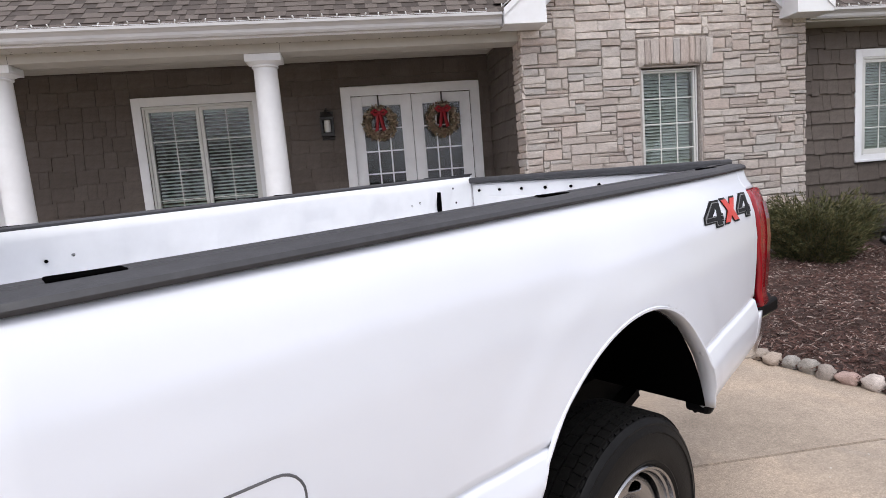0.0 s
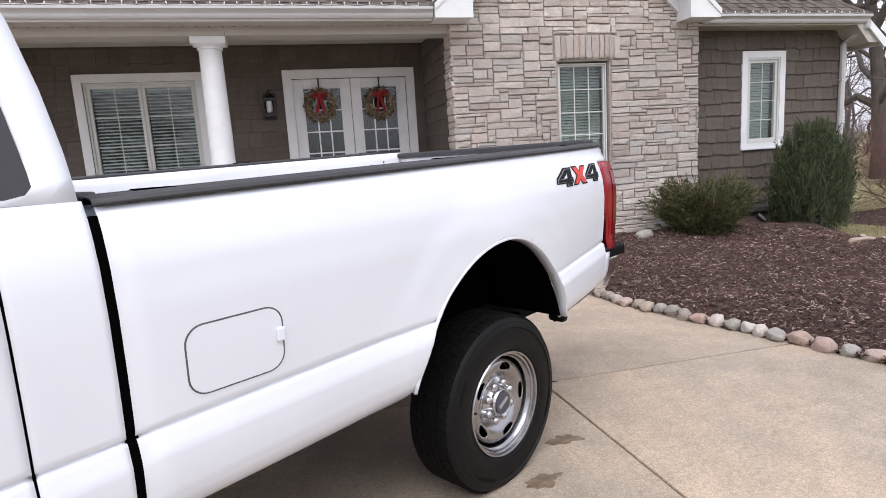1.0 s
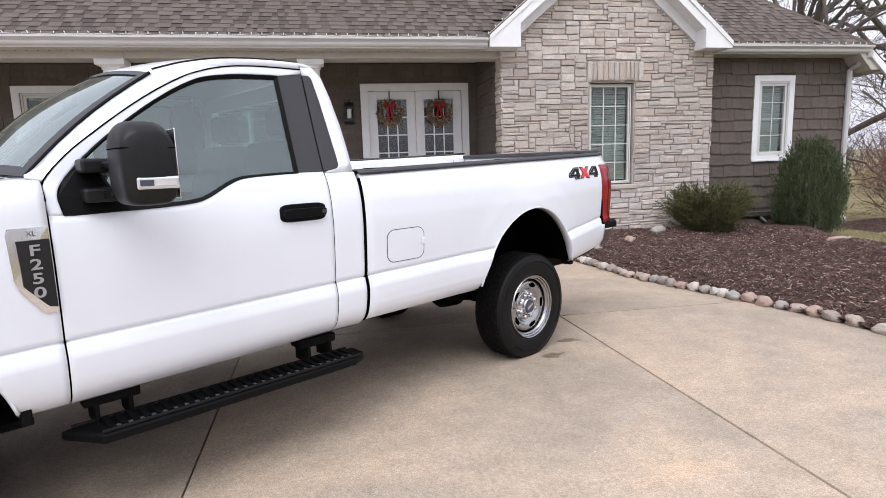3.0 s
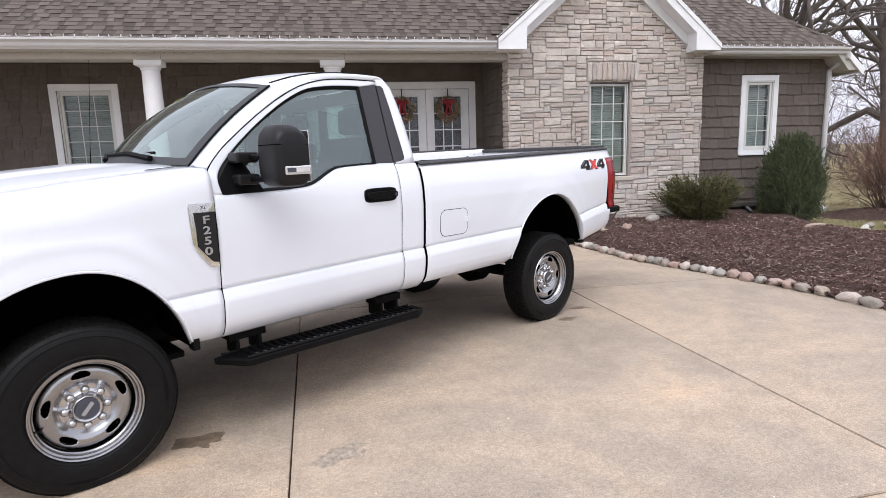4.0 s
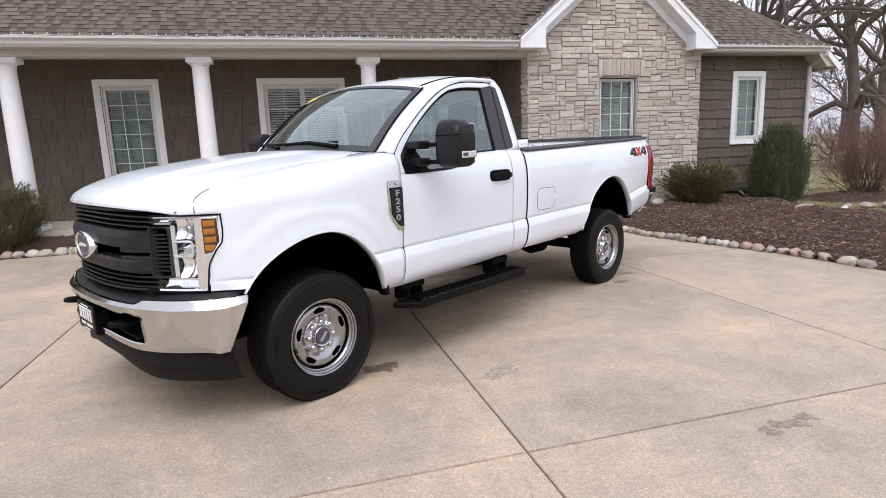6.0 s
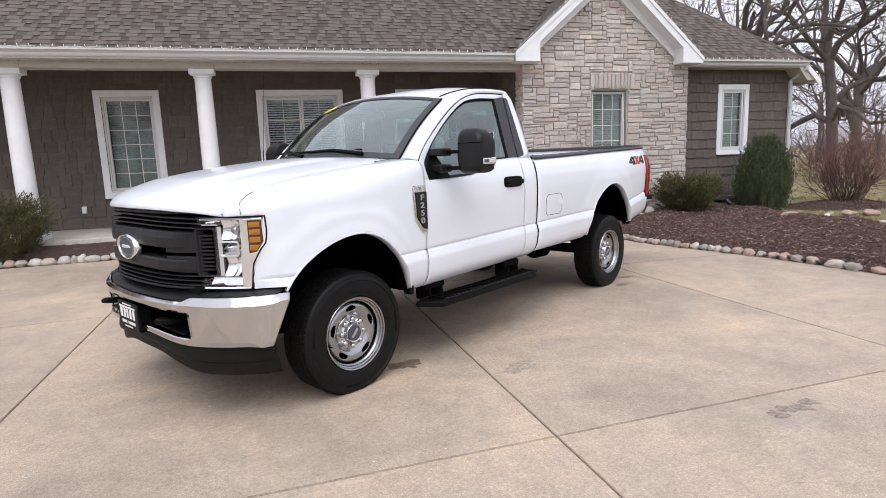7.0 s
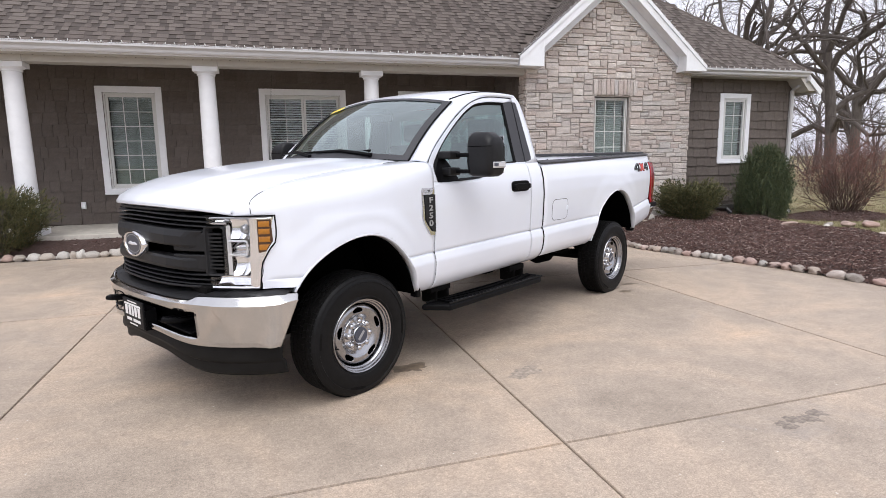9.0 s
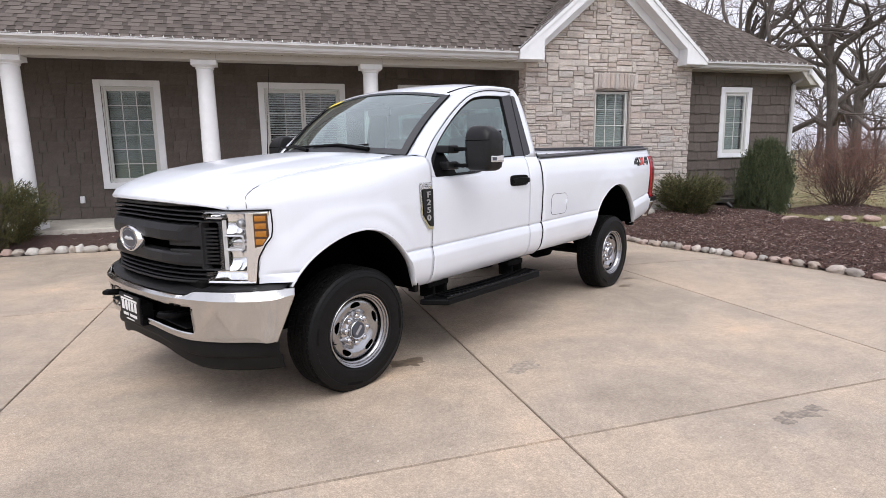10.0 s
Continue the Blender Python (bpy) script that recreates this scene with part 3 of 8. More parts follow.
def wall(name, x0, x1, z0, z1, y, depth, holes, material, label, gable=None):
    """A wall with its face at y and openings (x0, x1, z0, z1) right through it."""
    b = Build()
    cx = sorted({x0, x1, *[h[0] for h in holes], *[h[1] for h in holes]})
    cz = sorted({z0, z1, *[h[2] for h in holes], *[h[3] for h in holes]})
    for i in range(len(cx) - 1):
        for j in range(len(cz) - 1):
            mx, mz = (cx[i] + cx[i + 1]) / 2, (cz[j] + cz[j + 1]) / 2
            if not any(h[0] < mx < h[1] and h[2] < mz < h[3] for h in holes):
                b.box(cx[i], cx[i + 1], y, y + depth, cz[j], cz[j + 1])
    if gable:
        xm, zm = gable
        k = [(x0, z1), (x1, z1), (xm, zm)]
        b.add([(x, yy, z) for yy in (y, y + depth) for x, z in k], [(0, 1, 2), (3, 5, 4), (0, 2, 5, 3), (1, 4, 5, 2)])
    return tagged(part(name, b, material), label, "wall", kind="structure")


W1, W2, W3, W4 = (-5.93, -4.75, 0.90, 3.00), (-2.90, -1.11, 0.90, 3.00), (3.92, 4.75, 0.98, 2.75), (7.57, 8.46, 1.29, 2.935)
D1 = (0.05, 2.17, 0.32, 3.00)


def inner(h, c):
    return (h[0] + c, h[1] - c, h[2] + c, h[3] - c)


wall_porch = wall("wall_porch", -14.0, 2.35, 0.0, 3.55, WY, 0.2, [inner(W1, 0.12), inner(W2, 0.12), (D1[0] + 0.14, D1[1] - 0.14, 0.32, D1[3] - 0.14)], M["shake_joined"], "house wall clad in dark brown cedar-look shakes behind the porch")
wall_stone = wall("wall_stone", 2.35, 6.28, -0.1, 3.40, SY, 0.35, [W3], M["mortar"], "gabled house wall of light grey-tan ashlar stone", gable=(4.19, 5.05))
wall_wing = wall("wall_wing", 6.28, 9.77, -0.1, 3.50, RY, 0.2, [inner(W4, 0.11)], M["shake_joined"], "house wing wall clad in brown shakes")
wall_return = tagged(part("wall_return", Build().box(2.352, 2.55, 7.652, WY - 0.002, 0.0, 3.5), M["shake_joined"]), "short porch side wall clad in brown shakes", "wall", kind="structure")
b = Build()
b.box(-14.2, -14.0, 7.3, 16, -0.1, 3.5).box(9.57, 9.77, RY + 0.202, 16, -0.1, 3.5).box(-14.0, 9.57, 15.8, 16, -0.1, 3.5)
tagged(part("wall_back", b, M["shake_joined"]), "plain outer walls closing the house", "wall", kind="structure")
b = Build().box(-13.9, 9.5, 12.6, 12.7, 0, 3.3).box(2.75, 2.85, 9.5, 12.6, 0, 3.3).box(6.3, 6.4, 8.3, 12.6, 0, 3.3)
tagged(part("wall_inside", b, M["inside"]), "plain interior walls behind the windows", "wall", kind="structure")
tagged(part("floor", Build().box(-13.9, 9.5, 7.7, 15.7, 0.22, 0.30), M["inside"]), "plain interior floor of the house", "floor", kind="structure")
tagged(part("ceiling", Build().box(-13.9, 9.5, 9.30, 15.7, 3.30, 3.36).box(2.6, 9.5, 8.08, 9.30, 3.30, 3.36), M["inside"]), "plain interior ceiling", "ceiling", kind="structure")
tagged(part("porch_floor", Build().box(-14, 2.34, 7.22, WY - 0.003, -0.05, 0.32), M["porch_concrete"], bevel=0.012), "pale concrete porch slab", "porch floor", kind="structure")
b = Build().box(-14, 2.34, 7.67, WY - 0.004, 3.39, 3.43)
for k in range(11):
    b.box(-14, 2.34, 7.70 + k * 0.125, 7.70 + k * 0.125 + 0.115, 3.383, 3.389)
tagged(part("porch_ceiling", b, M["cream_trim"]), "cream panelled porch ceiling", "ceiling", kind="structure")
b = Build().box(-14, 2.34, 7.36, 7.665, 3.165, 3.385)
b.box(-14, 2.34, 7.345, 7.36, 3.27, 3.385)
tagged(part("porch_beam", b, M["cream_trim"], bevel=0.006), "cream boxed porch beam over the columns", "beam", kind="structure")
b = Build().box(-14.3, 2.06, 7.09, 7.342, 3.272, 3.29)
for k in range(54):
    b.box(-14.2 + k * 0.3, -14.2 + k * 0.3 + 0.288, 7.10, 7.335, 3.266, 3.272)
b.box(6.36, 9.70, 7.44, RY - 0.003, 3.265, 3.285)
b.box(9.772, 10.02, 7.44, 12.0, 3.15, 3.17)
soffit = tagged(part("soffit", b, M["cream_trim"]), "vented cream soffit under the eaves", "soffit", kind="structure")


slot = Build().box(-0.012, 0.012, -0.005, 0.005, -0.002, 0).mesh("vent_slot", M["void"])
for k in range(70):
    piece("vent_slot", slot, soffit, pose(-8.4 + 0.15 * k, 7.325, 3.2655))
for x in (-9.44, -6.48, -3.52, -0.58):
    part("butt_joint", Build().box(x - 0.002, x + 0.002, 7.3585, 7.3598, 3.17, 3.27), M["seam"], bpy.data.objects["porch_beam"])


# ---- shakes ----
def shake_mesh():
    b = Build()
    b.add([(0.012, 0.0, 0), (0.988, 0.0, 0), (0.988, -0.034, 0), (0.012, -0.034, 0), (0.012, -0.002, 1.08), (0.988, -0.002, 1.08), (0.988, -0.008, 1.08), (0.012, -0.008, 1.08)],
          [(0, 1, 2, 3), (3, 2, 6, 7), (0, 3, 7, 4), (1, 5, 6, 2), (4, 7, 6, 5)])
    return b


SHAKE = shake_mesh()
SHAKE_ME = SHAKE.mesh("shake", M["shake"])


def shakes(parent, x0, x1, z0, z1, place, holes, first, seed, step=0.216):
    """Shakes in courses; those in the stretch 'first' are single pieces, the rest is joined."""
    rnd = random.Random(seed)
    rest, z = Build(), z0
    while z < z1:
        x = x0 - rnd.uniform(0, 0.2)
        while x < x1:
            w = rnd.choice((0.13, 0.18, 0.22, 0.26, 0.30, 0.36))
            a, e = max(x, x0), min(x + w, x1)
            x += w
            drop = rnd.choice((0, 0.004, 0.012, 0.020, -0.008))
            spans = [(a, e)]
            for h in holes:
                if z + step > h[2] and z < h[3]:
                    spans = [s for p, q in spans for s in ((p, min(q, h[0])), (max(p, h[1]), q)) if s[1] - s[0] > 0.012]
            for p, q in spans:
                if q - p < 0.012:
                    continue
                lo, hi = z - drop, min(step, z1 - z) + drop
                for h in holes:
                    if p < h[1] and q > h[0]:
                        if lo < h[3] < lo + hi:
                            hi -= h[3] - lo
                            lo = h[3]
                        elif lo < h[2] < lo + hi:
                            hi = h[2] - lo
                if hi < 0.03:
                    continue
                m = place(p, lo) @ Matrix.Diagonal((q - p, 1, hi, 1))
                if first[0] < p < first[1]:
                    piece("shake", SHAKE_ME, parent, m)
                else:
                    rest.add([m @ Vector(v) for v in SHAKE.v], SHAKE.f)
        z += step
    if rest.v:
        tagged(part("shakes", rest, M["shake_joined"], parent, clean=False), kind="stuff")


# ---- roofs ----
def shingle_unit():
    b = Build()
    b.add([(0.006, 0, 0), (0.994, 0, 0), (0.994, 0, 0.011), (0.006, 0, 0.011), (0.006, 1.25, 0.001), (0.994, 1.25, 0.001)],
          [(0, 1, 2, 3), (3, 2, 5, 4), (0, 3, 4), (1, 5, 2)])
    return b


SHINGLE_U = shingle_unit()
SHINGLE_ME = SHINGLE_U.mesh("shingle", M["shingle"])


def shingles(parent, m, width, length, first, seed, inside=None, step=0.124):
    """Laminated courses on the plane m (x along the eave, y up the slope): an under-layer darkened in colour for the
    shade between tabs, with lighter tabs on it; tabs in the stretch 'first' (x0, x1, rows) are single pieces.
    """
    rnd = random.Random(seed)
    rest, under, row = Build(), Build(), 0
    while row * step < length:
        x = -rnd.uniform(0, 0.3)
        while x < width:
            w = rnd.choice((0.10, 0.14, 0.18, 0.22, 0.27))
            gap = rnd.choice((0.06, 0.09, 0.12, 0.15, 0.20))
            a, e = max(x, 0), min(x + w, width)
            u = min(x + w + gap, width)
            x += w + gap
            if u - a < 0.02 or (inside and not inside((a + u) / 2, row * step)):
                continue
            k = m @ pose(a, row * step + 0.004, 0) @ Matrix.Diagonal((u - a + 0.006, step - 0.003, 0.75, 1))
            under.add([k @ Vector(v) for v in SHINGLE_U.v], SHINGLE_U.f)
            if e - a < 0.02:
                continue
            k = m @ pose(a, row * step - rnd.choice((0.0, 0.003)), 0.005) @ Matrix.Diagonal((e - a, step - 0.004, 0.95, 1))
            if first and first[0] < a < first[1] and row < first[2]:
                piece("shingle", SHINGLE_ME, parent, k)
            else:
                rest.add([k @ Vector(v) for v in SHINGLE_U.v], SHINGLE_U.f)
        row += 1
    tagged(part("shingles", rest, M["shingle_joined"], parent, clean=False), kind="stuff")
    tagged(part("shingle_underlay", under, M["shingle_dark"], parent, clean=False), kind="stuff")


SLOPE = math.degrees(math.atan(PITCH))
up = math.sqrt(1 + PITCH ** 2)


def slab(corners, thick):
    """A sloping deck from four corners, with its thickness below."""
    c = [Vector(p) for p in corners]
    n = (c[1] - c[0]).cross(c[3] - c[0]).normalized()
    return Build().add(c + [p - n * thick for p in c], [(0, 1, 2, 3), (7, 6, 5, 4), (0, 4, 5, 1), (1, 5, 6, 2), (2, 6, 7, 3), (3, 7, 4, 0)])


GX, GZ = 4.19, 5.25
vx = GX - (GZ - EAVE) / PITCH             # foot of the valley beside the gable
vy = 7.02 + GX - vx


def main_z(y):
    return EAVE + PITCH * (y - 7.02)


plan = [(-14.4, 7.02), (vx, 7.02), (GX, vy), (6.3, vy), (6.3, 12.2), (-14.4, 12.2)]
n = len(plan)
d = Build().add([(x, y, main_z(y) + h) for h in (0, -0.07) for x, y in plan], [tuple(range(n)), tuple(range(2 * n - 1, n - 1, -1))] + [(i, i + n, (i + 1) % n + n, (i + 1) % n) for i in range(n)])
back = slab([(-14.4, 12.21, main_z(12.2)), (6.3, 12.21, main_z(12.2)), (6.3, 16.4, EAVE + 0.7), (-14.4, 16.4, EAVE + 0.7)], 0.06)
d.add(back.v, back.f)
roof_main = tagged(part("roof_main", d, M["shingle_joined"]), "main roof of weathered brown-grey asphalt shingles", "roof", kind="structure")
roof_gable = tagged(part("roof_gable", Build(), M["shingle_joined"], clean=False), "steep front gable roof with brown-grey asphalt shingles", "roof", kind="structure")
gl = slab([(2.04, 10.4, GZ - PITCH * 2.15), (2.04, 6.99, GZ - PITCH * 2.15), (GX, 6.99, GZ), (GX, 10.4, GZ)], 0.05)
gr = slab([(6.40, 6.99, GZ - PITCH * 2.21), (6.40, 10.4, GZ - PITCH * 2.21), (GX, 10.4, GZ), (GX, 6.99, GZ)], 0.05)
gb = Build().add(gl.v, gl.f).add(gr.v, gr.f)
roof_gable.data = gb.mesh("roof_gable", M["shingle_joined"])
HX, HY = 9.72, 7.40
hz = EAVE + PITCH * 3.4
wv = GX + (GZ - EAVE) / PITCH
wp = [(wv, HY, EAVE), (HX, HY, EAVE), (HX - 3.4, HY + 3.4, hz), (GX, HY + 3.4, hz), (GX, HY + wv - GX, EAVE + PITCH * (wv - GX))]
wd = Build().add(wp + [(x, y, z - 0.06) for x, y, z in wp], [tuple(range(5)), tuple(range(9, 4, -1))] + [(i, i + 5, (i + 1) % 5 + 5, (i + 1) % 5) for i in range(5)])
sd = slab([(HX + 0.36, HY, EAVE - 0.36 * PITCH), (HX + 0.36, HY + 9, EAVE - 0.36 * PITCH), (HX - 3.4, HY + 5.6, hz), (HX - 3.4, HY + 3.4, hz)], 0.05)
wb = Build().add(wd.v, wd.f).add(sd.v, sd.f)
wb.add([(HX, HY, EAVE), (HX + 0.36, HY, EAVE - 0.36 * PITCH), (HX - 3.4, HY + 3.4, hz)], [(0, 1, 2)])
roof_wing = tagged(part("roof_wing", wb, M["shingle_joined"]), "hipped wing roof with brown-grey asphalt shingles", "roof", kind="structure")

# dormer on the main roof
b = Build().box(-0.4, 1.93, 9.0, 11.0, 5.08, 6.6)
dormer = tagged(part("dormer", b, M["shake_joined"]), "shake-clad dormer wall rising from the roof", "dormer", kind="structure")
part("corner_board", Build().box(1.90, 2.02, 8.98, 9.1, 5.03, 6.6), M["white_trim"], dormer)
part("base_board", Build().box(-0.4, 1.89, 8.975, 8.998, 5.09, 5.14), M["white_trim"], dormer)


# ---- eaves, gutters, rakes ----
def gutter(name, x0, x1, y, z, label):
    prof = [(0.0, 0.0), (0.0, -0.125), (-0.055, -0.125), (-0.072, -0.10), (-0.075, -0.07), (-0.10, -0.045), (-0.125, -0.03), (-0.125, 0.0), (-0.113, 0.0), (-0.112, -0.022), (-0.09, -0.036), (-0.06, -0.07), (-0.05, -0.112), (-0.008, -0.112), (-0.008, 0.0)]
    b = Build().grid([[(x, y + p, z + q) for p, q in prof] for x in (x0, x1)], closed=True)
    b.f.append(tuple(range(len(prof))))
    b.f.append(tuple(range(2 * len(prof) - 1, len(prof) - 1, -1)))
    root = tagged(part(name, b, M["gutter"]), label, "gutter", kind="structure")
    part("fascia", Build().box(x0, x1, y + 0.001, y + 0.03, z - 0.145, z - 0.012), M["white_trim"], root)
    return root


gutter("gutter", -14.4, 2.03, 7.07, EAVE + 0.015, "long white aluminium gutter along the porch eave")
gutter("gutter", 6.44, 9.72, 7.45, EAVE + 0.015, "white aluminium gutter on the wing eave")


def strip(points, y0, y1):
    """A prism with the given outline in x and z, between y0 and y1."""
    n = len(points)
    return Build().add([(x, y, z) for y in (y0, y1) for x, z in points], [tuple(range(n)), tuple(range(2 * n - 1, n - 1, -1))] + [(i, i + n, (i + 1) % n + n, (i + 1) % n) for i in range(n)])


rake = tagged(new("rake_trim"), "white painted rake boards framing the stone gable", "trim", kind="structure")
for s, x_low in ((-1, 2.05), (1, 6.40)):
    lo = GZ - PITCH * abs(x_low - GX)
    part("rake_board", strip([(x_low, lo + 0.02), (GX, GZ + 0.02), (GX, GZ - 0.22), (x_low - s * 0.30, lo + 0.255 - 0.23)], 6.955, 6.99), M["white_trim"], rake, bevel=0.004)
    part("crown", strip([(x_low, lo + 0.025), (GX, GZ + 0.025), (GX, GZ - 0.06), (x_low, lo - 0.055)], 6.935, 6.953), M["white_trim"], rake)
    part("rake_soffit", strip([(x_low - s * 0.25, lo + 0.02), (GX, GZ - 0.215), (GX, GZ - 0.235), (x_low - s * 0.25, lo)], 6.992, 7.218), M["white_trim"], rake)
    part("frieze", strip([(x_low - s * 0.32, lo + 0.06), (GX, GZ - 0.23), (GX, GZ - 0.42), (x_low - s * 0.50, lo + 0.02)], 7.22, 7.29), M["white_trim"], rake)
    part("eave_box", strip([(x_low, lo + 0.0), (x_low - s * 0.52, lo + 0.40), (x_low - s * 0.52, 3.275), (x_low, 3.275)], 6.95, 7.29), M["white_trim"], rake, bevel=0.006)
er = tagged(new("eave_trim"), "white boards at the wing's side eave", "trim", kind="structure")
part("side_rake", strip([(HX - 0.02, EAVE - 0.03), (HX + 0.42, EAVE - 0.40), (HX + 0.36, EAVE - 0.52), (HX - 0.02, EAVE - 0.17)], 7.38, 7.42), M["white_trim"], er, bevel=0.004)
part("side_fascia", Build().box(HX + 0.34, HX + 0.37, 7.42, 12.0, EAVE - 0.47, EAVE - 0.33), M["white_trim"], er)
part("return_soffit", strip([(HX - 0.25, 3.30), (HX + 0.0, 3.30), (HX + 0.36, 2.98), (HX + 0.05, 2.98)], 7.425, 7.84), M["cream_trim"], er)

b = Build().tube([(9.70, 7.40, 3.31), (9.70, 7.40, 3.24), (9.66, 7.62, 3.10), (9.66, 7.79, 3.02), (9.66, 7.79, 0.15), (9.66, 7.62, 0.06)], [0.052] * 6, 8)
downspout = tagged(part("downspout", b, M["gutter"], smooth=True), "white downspout at the wing's corner", "downspout", kind="structure")
for z in (1.0, 2.4):
    part("bracket", Build().box(9.60, 9.72, 7.735, 7.845, z, z + 0.03), M["gutter"], downspout)


# ---- string lights ----
bulb = Build().lathe([(0.0, 0.0), (0.005, 0.0), (0.006, 0.014), (0.009, 0.016), (0.008, 0.034), (0.0, 0.042)], sides=6)
BULB = bulb.mesh("bulb", M["bulb"], True)


def string_lights(points, label):
    pts = [Vector(p) for p in points]
    line, rnd = [], random.Random(3)
    for p, q in zip(pts, pts[1:]):
        n = max(2, int((q - p).length / 0.155))
        line += [p.lerp(q, k / n) for k in range(n)]
    root = thing("string_lights", Matrix(), label, "string lights", "christmas lights on the eaves")
    sag = [p + Vector((0, 0, -0.004 if k % 2 else 0.002)) for k, p in enumerate(line)]
    part("cable", Build().tube(sag, 0.0028, 4), M["white_trim"], root)
    for p in line:
        piece("bulb", BULB, root, pose(*p, rnd.uniform(-25, 35), rnd.uniform(-30, 30), 0))


string_lights([(-9.6, 6.955, 3.428), (2.0, 6.955, 3.428)], "white unlit string lights clipped along the porch gutter")
string_lights([(2.03, 6.96, GZ - PITCH * 2.15 + 0.05), (GX, 6.96, GZ + 0.05), (6.42, 6.96, GZ - PITCH * 2.23 + 0.05)], "white unlit string lights clipped along the gable")
string_lights([(6.5, 7.335, 3.428), (9.7, 7.335, 3.428)], "white unlit string lights clipped along the wing gutter")


# ---- columns ----
def column(m):
    root = thing("porch_column", m, "round white tapered porch column with square capital", "column", "porch columns")
    part("base", Build().box(-0.21, 0.21, -0.21, 0.21, 0, 0.09).lathe([(0.0, 0.09), (0.2, 0.09), (0.2, 0.13), (0.17, 0.16), (0.0, 0.16)]), M["white_trim"], root, bevel=0.006)
    part("shaft", Build().lathe([(0.158, 0.155)] + [(0.158 - 0.02 * t ** 1.6, 0.16 + 2.55 * t) for t in np.linspace(0, 1, 9)], sides=40), M["white_trim"], root, smooth=True)
    part("capital", Build().lathe([(0.14, 2.69), (0.155, 2.70), (0.155, 2.715), (0.145, 2.72), (0.165, 2.735), (0.195, 2.752), (0.2, 2.757), (0.0, 2.757)], sides=40), M["white_trim"], root, smooth=True)
    part("abacus", Build().box(-0.21, 0.21, -0.15, 0.15, 2.757, 2.843), M["white_trim"], root, bevel=0.005)
    return root


col = column(pose(-3.73, 7.515, 0.32))
for x in (-0.79, -6.69, -9.65):
    copy_thing(col, pose(x, 7.515, 0.32))


# ---- windows ----
def window(name, h, y, casing, sashes, cols, rows, label, blinds=True, recess=0.03, f=0.03, k=0.045, slat="blind", tilt=52, pitch=0.043):
    x0, x1, z0, z1 = h
    root = tagged(new(name), label, "window", kind="structure")
    i0, i1, j0, j1 = x0 + casing, x1 - casing, z0 + casing, z1 - casing
    if casing > 0.05:
        b = Build().box(x0, i0, y - 0.035, y - 0.002, z0, z1).box(i1, x1, y - 0.035, y - 0.002, z0, z1).box(i0, i1, y - 0.035, y - 0.002, j1, z1).box(i0, i1, y - 0.035, y - 0.002, z0, j0)
        part("casing", b, M["white_trim"], root, bevel=0.004)
        part("sill", Build().box(x0 - 0.0, x1 + 0.0, y - 0.055, y - 0.036, z0 + 0.0, z0 + 0.035), M["white_trim"], root, bevel=0.004)
    yy = y + recess
    i0, i1, j0, j1 = i0 + 0.002, i1 - 0.002, j0 + 0.002, j1 - 0.002
    part("window_frame", Build().box(i0, i0 + f, yy - 0.02, yy + 0.07, j0, j1).box(i1 - f, i1, yy - 0.02, yy + 0.07, j0, j1).box(i0 + f, i1 - f, yy - 0.02, yy + 0.07, j1 - f, j1).box(i0 + f, i1 - f, yy - 0.02, yy + 0.07, j0, j0 + f), M["vinyl"], root, bevel=0.003)
    span = (i1 - i0 - 2 * f) / sashes
    for s in range(sashes):
        a, e = i0 + f + s * span + 0.003, i0 + f + (s + 1) * span - 0.003
        lo, hi = j0 + f + 0.003, j1 - f - 0.003
        sash = part("sash", Build().box(a, a + k, yy, yy + 0.05, lo, hi).box(e - k, e, yy, yy + 0.05, lo, hi).box(a + k, e - k, yy, yy + 0.05, hi - k, hi).box(a + k, e - k, yy, yy + 0.05, lo, lo + k), M["vinyl"], root, bevel=0.003)
        a, e, lo, hi = a + k, e - k, lo + k, hi - k
        p = part("pane", Build().box(a, e, yy + 0.022, yy + 0.028, lo, hi), M["house_glass"], sash, "clear window glass")
        p.visible_shadow = False
        mu = Build()
        for c in range(1, cols):
            mu.box(a + (e - a) * c / cols - 0.007, a + (e - a) * c / cols + 0.007, yy + 0.012, yy + 0.021, lo, hi)
        for r in range(1, rows):
            mu.box(a, e, yy + 0.010, yy + 0.0115, lo + (hi - lo) * r / rows - 0.007, lo + (hi - lo) * r / rows + 0.007)
        part("muntins", mu, M["vinyl"], sash)
        if blinds:
            bl = thing("window_blind", pose(0, yy + 0.12, 0), "pale horizontal slat blind closed behind the window", "blind", "window blinds")
            part("headrail", Build().box(a, e, -0.02, 0.03, hi - 0.03, hi + 0.03), M["blind"], bl)
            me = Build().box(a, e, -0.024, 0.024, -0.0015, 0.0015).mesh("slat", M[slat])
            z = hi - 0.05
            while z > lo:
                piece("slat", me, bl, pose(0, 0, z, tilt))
                z -= pitch
    return root


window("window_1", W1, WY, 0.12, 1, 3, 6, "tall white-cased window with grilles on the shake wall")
window("window_2", W2, WY, 0.12, 2, 2, 4, "double white-cased window with blinds beside the porch column", slat="blind_light", tilt=24, pitch=0.05)
window("window_3", W3, SY, 0.02, 1, 3, 5, "pale framed window with grilles set in the stone wall", recess=0.07, f=0.018, k=0.022)
window("window_4", W4, RY, 0.11, 1, 2, 4, "narrow white-cased window with grilles on the wing wall", recess=-0.005)
part("sill", Build().box(3.86, 4.81, 7.235, 7.33, 0.90, 0.978), M["porch_concrete"], bpy.data.objects["window_3"], "rough stone sill", bevel=0.01)

